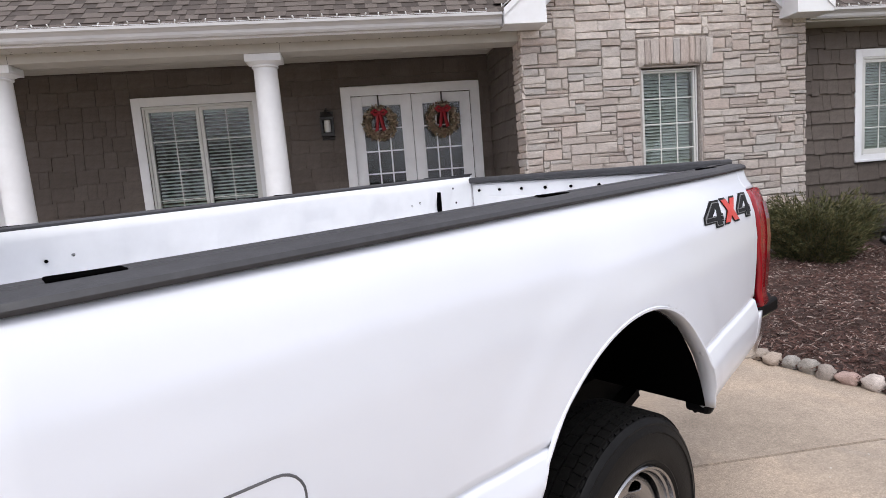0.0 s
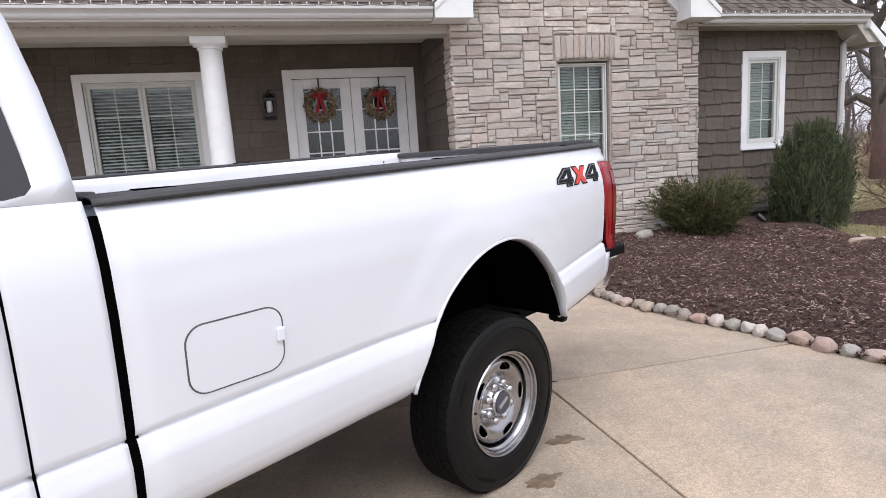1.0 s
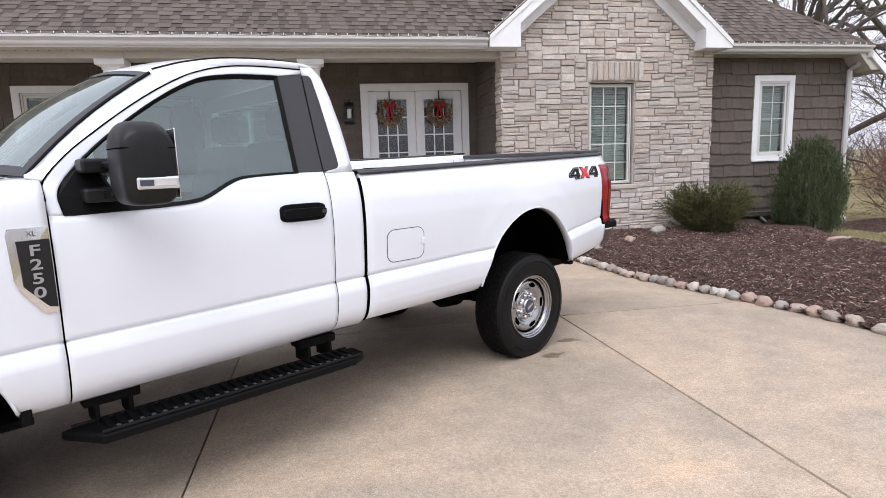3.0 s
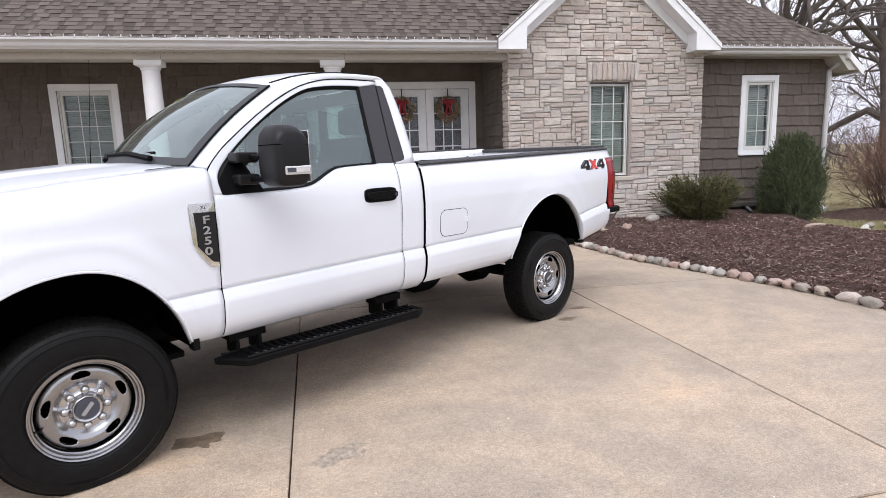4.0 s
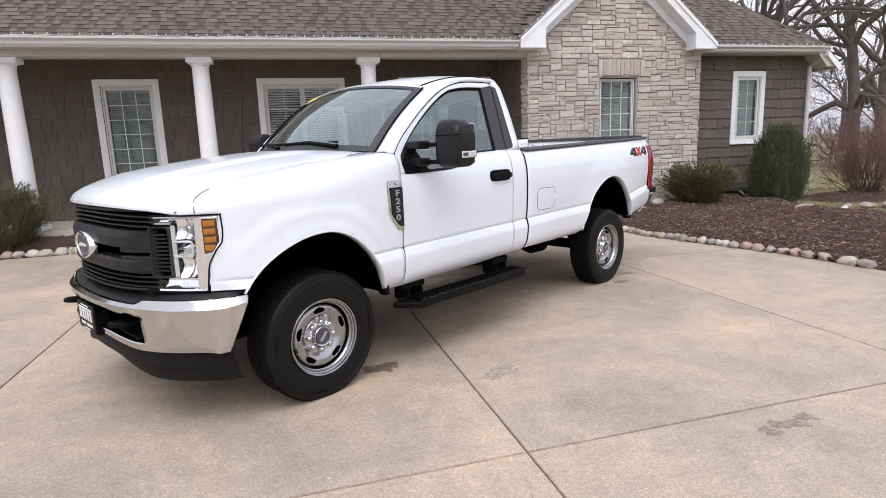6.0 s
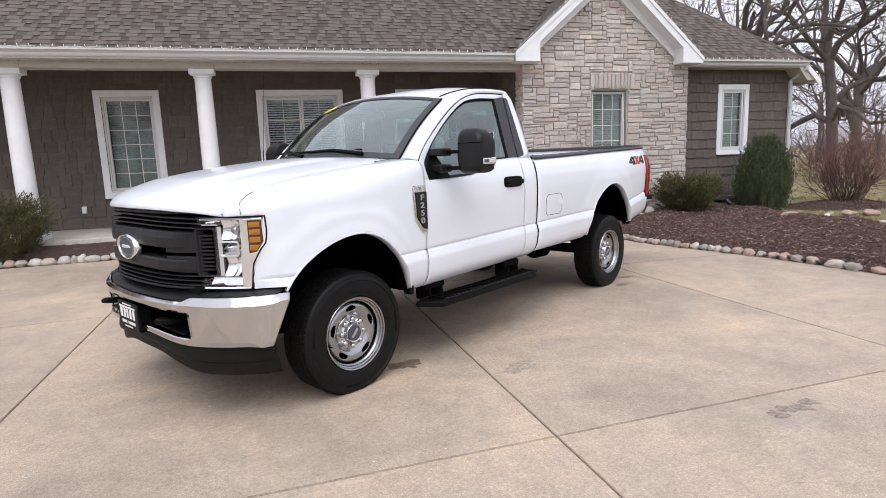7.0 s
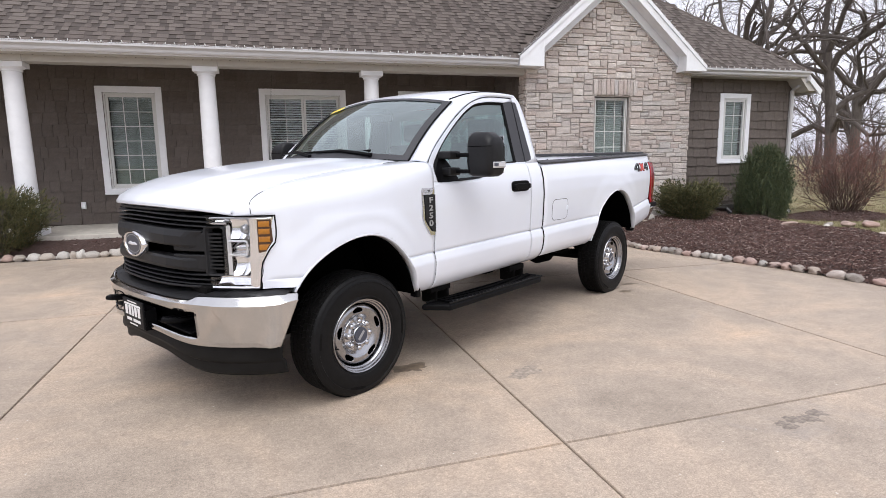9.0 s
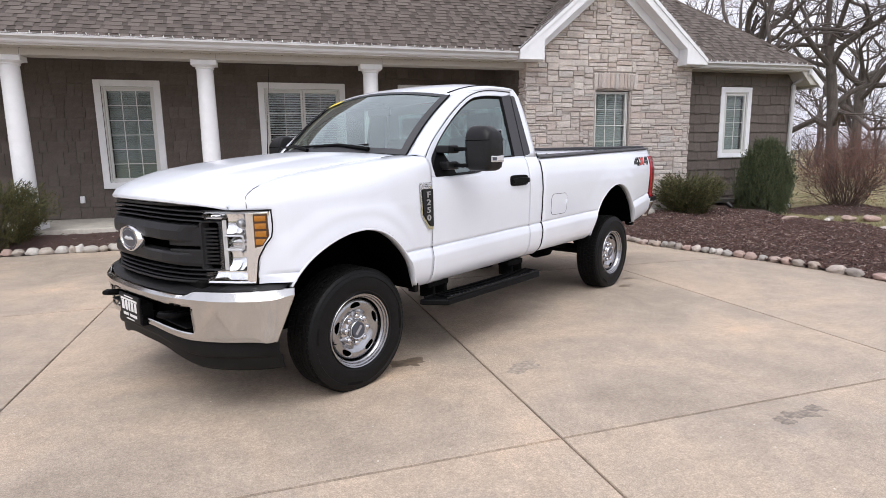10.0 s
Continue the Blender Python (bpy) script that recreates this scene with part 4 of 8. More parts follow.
# ---- double door ----
door = tagged(new("door_1"), "white double entrance door with divided glass lights", "door", kind="structure")
x0, x1, z0, z1 = D1
c = 0.14
part("casing", Build().box(x0, x0 + c, WY - 0.035, WY - 0.002, z0, z1).box(x1 - c, x1, WY - 0.035, WY - 0.002, z0, z1).box(x0 + c, x1 - c, WY - 0.035, WY - 0.002, z1 - c, z1), M["white_trim"], door, bevel=0.004)
a0, a1, ztop = x0 + c + 0.004, x1 - c - 0.004, z1 - c - 0.004
part("threshold", Build().box(a0, a1, WY - 0.03, WY + 0.1, z0 + 0.001, z0 + 0.03), M["chassis"], door)
mid = (a0 + a1) / 2
for s, (p, q) in enumerate(((a0, mid - 0.004), (mid + 0.004, a1))):
    lo, hi, k = z0 + 0.04, ztop, 0.165
    y0, y1 = WY + 0.02, WY + 0.065
    leaf = part("door_leaf", Build().box(p, p + k, y0, y1, lo, hi).box(q - k, q, y0, y1, lo, hi).box(p + k, q - k, y0, y1, hi - 0.15, hi).box(p + k, q - k, y0, y1, lo, lo + 0.3), M["white_trim"], door, bevel=0.006)
    pane = part("pane", Build().box(p + k, q - k, y0 + 0.02, y0 + 0.026, lo + 0.3, hi - 0.15), M["house_glass"], leaf)
    pane.visible_shadow = False
    mu = Build()
    for i in (1, 2):
        u = p + k + (q - p - 2 * k) * i / 3
        mu.box(u - 0.011, u + 0.011, y0 + 0.006, y0 + 0.019, lo + 0.3, hi - 0.15)
    for i in range(1, 6):
        w = lo + 0.3 + (hi - 0.15 - lo - 0.3) * i / 6
        mu.box(p + k, q - k, y0 + 0.004, y0 + 0.0055, w - 0.011, w + 0.011)
    part("muntins", mu, M["white_trim"], leaf)
    hx = q - 0.07 if s == 0 else p + 0.07
    part("door_handle", Build().box(hx - 0.02, hx + 0.02, y0 - 0.012, y0 - 0.001, 1.25, 1.5).tube([(hx, y0 - 0.012, 1.36), (hx, y0 - 0.06, 1.36), (hx + (0.1 if s else -0.1), y0 - 0.06, 1.36)], 0.011, 8), M["lantern_metal"], leaf)


def wreath(x, z, seed):
    rnd = random.Random(seed)
    root = thing("wreath", pose(x, WY - 0.03, z), "dried-leaf wreath with a red ribbon bow on the door", "wreath", "door wreaths")
    b = Build()
    for _ in range(750):
        a, t, r = rnd.uniform(0, 6.283), rnd.uniform(0, 6.283), 0.075 * rnd.random() ** 0.5
        rad = 0.20 + r * math.cos(t)
        px, pz, py = rad * math.cos(a), rad * math.sin(a), -0.02 + r * 0.8 * math.sin(t)
        m = pose(px, py, pz, rnd.uniform(0, 360), rnd.uniform(0, 360), rnd.uniform(0, 360))
        s = rnd.uniform(0.016, 0.036)
        b.add([m @ Vector(v) for v in ((0, -s, 0), (s * 0.6, 0, s * 0.15), (0, s, 0), (-s * 0.6, 0, s * 0.15))], [(0, 1, 2, 3)])
    part("leaves", b, M["wreath"], root, clean=False)
    part("ring", Build().tube([(0.2 * math.cos(a), -0.01, 0.2 * math.sin(a)) for a in np.linspace(0, 6.283, 33)], 0.03, 8, caps=False), M["wreath"], root)
    bow = Build()
    for s in (-1, 1):
        bow.tube([(0, -0.07, 0.15), (s * 0.07, -0.09, 0.19), (s * 0.11, -0.08, 0.16), (s * 0.07, -0.08, 0.12), (0, -0.07, 0.14)], [0.012, 0.024, 0.028, 0.024, 0.012], 8)
        bow.grid([[(s * (0.012 + 0.045 * t) - 0.026, -0.085 - 0.01 * math.sin(5 * t), 0.14 - 0.27 * t), (s * (0.012 + 0.045 * t) + 0.026, -0.075 + 0.01 * math.sin(4 * t), 0.14 - 0.25 * t)] for t in np.linspace(0, 1, 9)])
    bow.lathe([(0.0, 0.12), (0.028, 0.125), (0.03, 0.15), (0.028, 0.17), (0.0, 0.175)], sides=10, centre=(0, -0.085, 0))
    part("bow", bow, M["ribbon"], root, "red ribbon bow", smooth=True, solid=0.003)
    part("hanger", Build().box(-0.012, 0.012, -0.012, -0.008, 0.22, 0.42), M["lantern_metal"], root)


wreath(0.60, 2.44, 1)
wreath(1.57, 2.44, 2)


def wall_lantern(x, z):
    root = thing("wall_lantern", pose(x, WY - 0.02, z), "black metal wall lantern with frosted glass", "wall lamp")
    part("back_plate", Build().box(-0.095, 0.095, -0.025, -0.004, -0.26, 0.16), M["lantern_metal"], root, bevel=0.008)
    part("roof", Build().add([(-0.10, -0.25, 0.06), (0.10, -0.25, 0.06), (0.10, -0.04, 0.06), (-0.10, -0.04, 0.06), (-0.05, -0.19, 0.13), (0.05, -0.19, 0.13), (0.05, -0.09, 0.13), (-0.05, -0.09, 0.13)], [(0, 3, 2, 1), (4, 5, 6, 7), (0, 1, 5, 4), (1, 2, 6, 5), (2, 3, 7, 6), (3, 0, 4, 7)]).lathe([(0.0, 0.13), (0.02, 0.13), (0.028, 0.155), (0.012, 0.175), (0.016, 0.19), (0.0, 0.205)], sides=12, centre=(0, -0.14, 0)), M["lantern_metal"], root)
    part("glass", Build().lathe([(0.0, -0.155), (0.046, -0.155), (0.046, 0.02), (0.0, 0.02)], sides=20, centre=(0, -0.14, 0)), M["lantern_glass"], root, "frosted white glass cylinder", smooth=True)
    fr = Build()
    for sx in (-1, 1):
        for sy in (-0.225, -0.055):
            fr.box(sx * 0.082 - 0.013, sx * 0.082 + 0.013, sy - 0.013, sy + 0.013, -0.17, 0.06)
    fr.box(-0.095, 0.095, -0.235, -0.045, -0.22, -0.168).box(-0.09, 0.09, -0.23, -0.05, 0.02, 0.06)
    part("cage", fr, M["lantern_metal"], root, bevel=0.004)


wall_lantern(-0.18, 2.50)
ou = thing("outlet_cover", pose(-6.33, WY - 0.026, 0.70), "white outdoor outlet cover on the shake wall", "outlet")
part("plate", Build().box(-0.045, 0.045, -0.02, 0, -0.07, 0.07), M["white_trim"], ou, bevel=0.008)
part("flap", Build().box(-0.035, 0.035, -0.035, -0.021, -0.055, 0.05), M["white_trim"], ou, bevel=0.006)


def spotlight(x, y, turn):
    root = thing("garden_spotlight", pose(x, y, bed_height(x, y), 0, 0, turn), "small black landscape spotlight in the mulch", "spotlight", "garden spotlights")
    part("stake", Build().tube([(0, 0, -0.05), (0, 0, 0.09)], 0.012, 8), M["lantern_metal"], root)
    part("head", Build().lathe([(0.0, -0.07), (0.03, -0.07), (0.045, 0.0), (0.05, 0.07), (0.043, 0.07), (0.038, 0.03), (0.0, 0.03)], sides=16, m=pose(0, 0, 0.11, -55)), M["lantern_metal"], root, smooth=True)
    part("bracket", Build().box(-0.05, 0.05, -0.012, 0.012, 0.07, 0.09), M["lantern_metal"], root)


spotlight(7.0, 6.72, 20)
spotlight(8.35, 7.0, -30)

# ---- pickup truck: x forward from the front axle, y to its left, z up ----
WB, HUB = 3.597, 0.382
truck = thing("pickup_truck", pose(-2.634, 0.670, 0, 0, 0, -147.458), "white regular-cab four-wheel-drive pickup truck parked on the driveway", "pickup truck")

_z = np.linspace(0.4, 2.1, 1701)
_y = np.interp(_z, [0.4, 0.54, 0.565, 0.59, 0.62, 0.66, 0.72, 0.764, 0.778, 0.8275, 0.8295, 0.8325, 0.8375, 0.841, 0.90, 1.0, 1.15, 1.28, 1.36, 1.41, 1.45, 1.95, 2.1], [0.87, 0.90, 0.938, 0.966, 0.986, 1.000, 1.009, 1.0125, 1.011, 0.9985, 0.9925, 0.9850, 0.9850, 0.9945, 0.999, 1.005, 1.009, 1.001, 0.984, 0.966, 0.940, 0.81, 0.77])
_k = np.exp(-0.5 * (np.arange(-8, 9) / 1.1) ** 2)
_y = np.convolve(np.pad(_y, 8, mode="edge"), _k / _k.sum(), "valid")


def arch_r(x, z):
    """Below 1 inside a wheel opening, growing outwards."""
    f = math.hypot((x - 0.0) / (0.60 if x > 0 else 0.49), (z - 0.40) / 0.63)
    r = math.hypot((x + WB) / (0.597 if x > -WB else 0.518), (z - 0.42) / 0.712)
    return min(f, r)


def rise(x):
    """How far the body's lines climb towards the rear."""
    return 0.022 * max(0.0, -x - 0.65) + 0.10 * max(0.0, -x - 4.0)


def side_y(x, z):
    """Half width of the body at a place on its side."""
    y = float(np.interp(z - rise(x) * smooth01((1.5 - z) / 0.5), _z, _y))
    if x > 0.1:
        y -= 0.115 * ((x - 0.1) / 0.55) ** 2
    if x < -3.95:
        y -= 0.05 * ((-x - 3.95) / 0.7) ** 2
    d = (arch_r(x, z) - 1) * 0.55
    if z > 0.5:
        y += (0.028 if x > -1 else 0.015) * (0.55 * smooth01((0.20 - d) / 0.11) + 0.45 * smooth01(1 - d / 0.09)) * smooth01((1.5 - z) / 0.3) * smooth01((z - 0.50) / 0.3) * (1 if x > -0.6 or x < -2.9 else 0)
    return y


def arch_z(x, xc, front, rear, zc, h):
    w = front if x > xc else rear
    return zc + h * math.sqrt(max(0.0, 1 - ((x - xc) / w) ** 2))


def crease(x):
    return 0.831 + rise(x)


def levels(x, base, z0, z1, n):
    """Heights of a panel's rows, close together at the crease; those below its edge lie on the edge."""
    c = crease(x)
    near = [c - 0.0665, c - 0.060, c - 0.052, c - 0.045, c - 0.014, c - 0.006, c - 0.0015, c + 0.0015, c + 0.006, c + 0.012, c + 0.03, c + 0.055]
    z = np.concatenate([np.linspace(base, c - 0.072, n), near, np.linspace(c + 0.08, z1, n)])
    return np.maximum(z, z0)


def panel(name, xs, lo, hi, nz, material, label="", parent=None, solid=0.012, both=True, base=0.555):
    """A pressed body side panel between two edge lines, on both sides of the truck."""
    made = []
    for s in ((1, -1) if both else (1,)):
        rows = []
        for x in xs:
            z0, z1 = lo(x), hi(x) + (0.043 if s < 0 and name == 'bed_side' else 0)
            rows.append([(x, s * side_y(x, z), z) for z in levels(x, base, z0, z1, nz)])
        b = Build().grid(rows if s > 0 else rows[::-1])
        ob = part(name, b, material, parent or truck, label, smooth=True, solid=0, angle=60, clean=False)
        me = ob.data
        bm = bmesh.new()
        bm.from_mesh(me)
        bmesh.ops.remove_doubles(bm, verts=bm.verts, dist=1e-4)
        bmesh.ops.recalc_face_normals(bm, faces=bm.faces)
        avg = sum((f.normal.y for f in bm.faces)) / len(bm.faces)
        if avg * s < 0:
            bmesh.ops.reverse_faces(bm, faces=bm.faces)
        bm.to_mesh(me)
        bm.free()
        if solid:
            m = ob.modifiers.new("thickness", "SOLIDIFY")
            m.thickness, m.offset, m.use_rim = solid, -1, True
        made.append(ob)
    return made


def arch_xs(xc, front, rear, zc, h, x_front, x_rear):
    """Stations from front to rear, close together where the wheel opening is steep."""
    xs = [x for x in np.linspace(x_front, x_rear, 40)]
    for a in np.linspace(0, math.pi, 61):
        x = xc + (front if a < math.pi / 2 else rear) * math.cos(a)
        xs.append(x)
    xs = sorted({round(x, 4) for x in xs if x_rear <= x <= x_front}, reverse=True)
    return xs


# plan of the nose: forward reach of the grille and lamps at half width y
NOSE_Y = [0.0, 0.2, 0.35, 0.5, 0.62, 0.70, 0.78, 0.85, 0.90, 0.915]
NOSE_X = [0.945, 0.938, 0.918, 0.872, 0.80, 0.752, 0.70, 0.64, 0.575, 0.54]


def nose(y):
    return float(np.interp(abs(y), NOSE_Y, NOSE_X))


def cowl_x(y):
    return -0.42 - 0.15 * (y / 0.74) ** 2


HOOD_S, HOOD_Z = [0, 0.2, 0.4, 0.6, 0.78, 0.88, 0.94, 0.98, 1.0], [1.508, 1.487, 1.462, 1.428, 1.388, 1.356, 1.330, 1.300, 1.262]


def hood_z(x, y):
    s = min(max((x - cowl_x(y)) / (nose(y) + 0.005 - cowl_x(y)), 0), 1)
    z = float(np.interp(s, HOOD_S, HOOD_Z))
    a = abs(y)
    z -= 0.032 * (a / 0.74) ** 2.6 + 0.022 * (a / 0.74) ** 4 * smooth01((s - 0.7) / 0.3)
    z += 0.016 * smooth01((0.46 - a) / 0.12) * smooth01((1 - s) / 0.25) * smooth01(s / 0.15)
    return z


def hood_curve(y, n=44):
    out = []
    for s in 1 - (1 - np.linspace(0, 1, n)) ** 1.5:
        x = cowl_x(y) + s * (nose(y) + 0.005 - cowl_x(y))
        out.append((x, y, hood_z(x, y)))
    x, _, z = out[-1]
    k = 1 - 0.35 * (y / 0.738) ** 2
    return out + [(x - 0.004, y, z - 0.018 * k), (x - 0.025, y, z - 0.028 * k)]


part("hood", Build().grid([hood_curve(y) for y in np.linspace(-0.7435, 0.7435, 49)]), M["paint"], truck, "white hood with a raised centre", smooth=True, solid=0.012, angle=50)

# front fenders
FA = (0.0, 0.60, 0.49, 0.40, 0.63)
RA = (-WB, 0.597, 0.518, 0.42, 0.712)


def fender_low(x):
    if x < -0.486:
        return 0.562
    return max(arch_z(x, *FA), 0.562) if x < 0.50 else 0.775


def lamp_edge(z):
    """Half width at which the headlamp ends and the fender begins."""
    return float(np.interp(z, [0.775, 0.79, 0.925, 0.985, 1.046, 1.10, 1.19], [0.856, 0.858, 0.867, 0.887, 0.910, 0.913, 0.911]))


def fender_nose(x, z):
    """The fender's skin between the wheel opening and the lamp."""
    e = lamp_edge(z)
    b = nose(e)
    t = (x - 0.47) / (b - 0.47)
    return side_y(x, z) + (e + 0.004 - side_y(b, z)) * t * t * (3 - 2 * t)


def top_curve(xo, yo, xi, s):
    """From the fender's shoulder over to the hood's edge."""
    zi, out = hood_z(xi, 0.744), []
    p = 2.7 + 2.6 * smooth01(-xi / 0.64)
    for a in np.linspace(0, math.pi / 2, 16)[1:]:
        c, sn = math.cos(a) ** (2 / p), math.sin(a) ** (2 / p)
        crown = -0.030 * c * (1 - c) ** 2 * smooth01((0.60 - xi) / 0.2)
        out.append((xi + (xo - xi) * c, s * (0.744 + (yo - 0.744) * c), 1.19 + (zi - 1.19) * sn + crown))
    return out


for s in (1, -1):
    cols = []
    for x in arch_xs(*FA, 0.465, -0.643)[::-1]:
        cols.append([(x, s * side_y(x, z), z) for z in levels(x, 0.555, fender_low(x), 1.19, 14)] + top_curve(x, side_y(x, 1.19), x, s))
    n = len(cols[0]) - 15
    for t in np.linspace(0, 1, 9):
        col = []
        for z in levels(0.5, 0.555, 0.785, 1.19, 14):
            x = 0.47 + t * (nose(lamp_edge(z)) - 0.47)
            col.append((x, s * fender_nose(x, z), z))
        cols.append(col + top_curve(col[-1][0], abs(col[-1][1]), col[-1][0], s))
    end = cols[-1][n - 1]
    for k, y in enumerate(np.linspace(0.905, 0.752, 12)):
        p = (nose(y) + 0.002, s * (y + 0.002), 1.19)
        xi = end[0] + (0.722 - end[0]) * (k + 1) / 12
        cols.append([p] * n + top_curve(p[0], y + 0.002, xi, s))
    rows = [c[n:] for c in cols]
    part("front_fender", Build().grid(cols if s < 0 else cols[::-1]), M["paint"], truck, "white front fender with a flared wheel opening", smooth=True, solid=0.01, angle=60)
    # paint-coloured bead added to cover the dark line at the hood's edge
    part("hood_edge_fill", Build().tube([Vector(r[-1]) + Vector((0, 0, -0.0035)) for r in rows if 0.40 < r[-1][0] < 0.735], 0.0045, 6), M["paint"], truck)
    # shut lines: a short curl above the lamp, and one beside the cowl
    curl = []
    for c in cols:
        if 0.535 < c[-1][0] < 0.70 and abs(c[n - 1][1]) > 0.83:
            t = smooth01((c[-1][0] - 0.535) / 0.14)
            y = 0.775 + 0.050 * t
            run = c[n - 1:]
            k = max(range(len(run) - 1), key=lambda i: (abs(run[i][1]) >= y) * i)
            q, r = Vector(run[k]), Vector(run[k + 1])
            curl.append(q.lerp(r, (abs(q.y) - y) / max(1e-6, abs(q.y) - abs(r.y))) + Vector((0, 0, 0.0012)))
    curl.append(Vector((nose(0.832) + 0.006, s * 0.838, 1.206)))
    part("hood_seam", Build().tube(curl, 0.0026, 5), M["seam"], truck)
    part("hood_seam", Build().tube([Vector(r[-1]) + Vector((0, s * 0.003, 0.001)) for r in rows if -0.58 < r[-1][0] < -0.40], 0.0026, 5), M["seam"], truck)

# cab
def door_low(x):
    return 0.560 + 0.012 * (-x - 0.65)


WIN = [(-0.70, 1.326), (-0.69, 1.398), (-0.715, 1.450), (-0.81, 1.553), (-0.92, 1.650), (-1.04, 1.742), (-1.16, 1.822), (-1.26, 1.877), (-1.35, 1.912), (-1.49, 1.934), (-1.62, 1.942), (-1.722, 1.945), (-1.726, 1.80), (-1.730, 1.60), (-1.735, 1.452), (-1.60, 1.448), (-1.46, 1.440), (-1.39, 1.424), (-1.32, 1.392), (-1.26, 1.362), (-1.20, 1.343), (-1.08, 1.334), (-0.94, 1.330), (-0.80, 1.327)]
LOW = sorted([WIN[0]] + WIN[14:], key=lambda p: p[0])


def belt(x):
    return float(np.interp(x, [-1.89] + [p[0] for p in LOW] + [-0.648], [1.452] + [p[1] for p in LOW] + [1.33]))


panel("door_skin", list(np.linspace(-0.650, -1.880, 60)), door_low, belt, 14, M["paint"], "white driver or passenger door with a low beltline")
OUT = [(-0.650, 1.33), (-0.648, 1.40), (-0.655, 1.46), (-0.745, 1.56), (-0.86, 1.653), (-0.98, 1.742), (-1.10, 1.822), (-1.21, 1.885), (-1.31, 1.93), (-1.45, 1.968), (-1.62, 1.985), (-1.862, 1.988), (-1.866, 1.80), (-1.872, 1.60), (-1.880, 1.452)]


def on_side(x, z, s, inset=0.0):
    return (x, s * (side_y(x, z) - inset), z)


OUT_S, WIN_S = spline(OUT[:12], 44), spline(WIN[:12], 44)
RING = WIN_S + WIN[12:15] + spline(WIN[14:] + [WIN[0]], 30)[1:-1]


for s in (1, -1):
    # window surround, from the mirror corner up the pillar and along the roof
    rows = []
    for (a, b_) in zip(OUT_S + [OUT[11]], WIN_S + [(-1.860, 1.966)]):
        rows.append([on_side(a[0] + (b_[0] - a[0]) * t, a[1] + (b_[1] - a[1]) * t, s) for t in np.linspace(0, 1, 5)])
    part("door_frame", Build().grid(rows), M["paint"], truck, smooth=True, solid=0.02)
    rows = [[on_side(a[0] + (b_[0] - a[0]) * t, a[1] + (b_[1] - a[1]) * t, s, 0.004) for t in np.linspace(0, 1, 4)] for a, b_ in zip([(-1.860, 1.966)] + OUT[12:], WIN[11:15])]
    part("pillar_trim", Build().grid(rows), M["dark_panel"], truck, "black door pillar trim", solid=0.02)
    part("door_seam", Build().tube([on_side(x, z, s, -0.001) for x, z in OUT_S[3:]], 0.003, 5), M["void"], truck)
    # black seal round the glass
    n, c = len(RING), np.mean(np.array(WIN), axis=0)
    rows = []
    for t in (0.0, 1.0):
        rows.append([on_side(p[0] + (c[0] - p[0]) * 0.035 * t, p[1] + (c[1] - p[1]) * 0.06 * t, s, -0.004 + 0.012 * t) for p in RING])
    part("window_seal", Build().grid(rows, closed=True), M["black_trim"], truck, solid=0.008)
    # side glass
    inner_ring = [(p[0] + (c[0] - p[0]) * 0.03, p[1] + (c[1] - p[1]) * 0.05) for p in RING]
    rows = [[on_side(c[0] + (p[0] - c[0]) * t, c[1] + (p[1] - c[1]) * t, s, 0.012) for p in inner_ring] for t in np.linspace(0.05, 1, 6)]
    g_ = Build().grid(rows, closed=True)
    g_.f.append(tuple(range(n)))
    ob = part("side_glass", g_, M["car_glass"], truck, "tinted door glass", smooth=True)
    ob.visible_shadow = False
    # mirror sail in the window's front corner
    sail = [WIN[0], WIN[1], WIN[2], (-0.80, 1.54), (-0.86, 1.47), (-0.90, 1.38), (-0.93, 1.332)]
    part("mirror_sail", Build().add([on_side(x, z, s, -0.004) for x, z in sail], [tuple(range(len(sail)))]), M["black_trim"], truck, solid=0.02)
    # cab corner behind the door, with its black quarter panel
    rows = []
    for t in np.linspace(0, 1, 13):
        rows.append([on_side(-1.886 - 0.184 * t, z, s) for z in levels(-1.95, 0.575, 0.575, 1.445, 14)])
    part("cab_corner", Build().grid(rows if s < 0 else rows[::-1]), M["paint"], truck, smooth=True, solid=0.012, angle=60)
    q = [(-1.868, 1.958), (-1.902, 1.960), (-1.918, 1.945), (-1.940, 1.825), (-1.961, 1.662), (-1.980, 1.516), (-1.982, 1.485), (-1.968, 1.468), (-1.93, 1.460), (-1.885, 1.458), (-1.878, 1.60), (-1.872, 1.80)]
    part("quarter_panel", Build().add([on_side(x, z, s, -0.001) for x, z in q], [tuple(range(len(q)))]), M["dark_panel"], truck, "gloss black fixed quarter panel", solid=0.015)
    back = [(-1.866, 2.022), (-1.93, 2.008), (-1.980, 1.95), (-2.010, 1.85), (-2.040, 1.70), (-2.058, 1.56), (-2.062, 1.50), (-2.063, 1.445)]
    front = [(-1.866, 1.990), (-1.868, 1.961), (-1.917, 1.946), (-1.937, 1.85), (-1.957, 1.70), (-1.976, 1.56), (-1.980, 1.48), (-1.885, 1.449)]
    wrap = [[on_side(x, z, s), (x - 0.004, s * (side_y(x, z) - 0.03), z), (-2.03 + 0.06 * smooth01((z - 1.5) / 0.5), s * 0.68, z - 0.02)] for x, z in back]
    part("cab_rear_corner", Build().grid(wrap), M["paint"], truck, smooth=True, solid=0.01, angle=70)
    rows = [[on_side(a[0] + (b_[0] - a[0]) * t, a[1] + (b_[1] - a[1]) * t, s) for t in np.linspace(0, 1, 4)] for a, b_ in zip(back, front)]
    part("rear_pillar", Build().grid(rows), M["paint"], truck, smooth=True, solid=0.02)


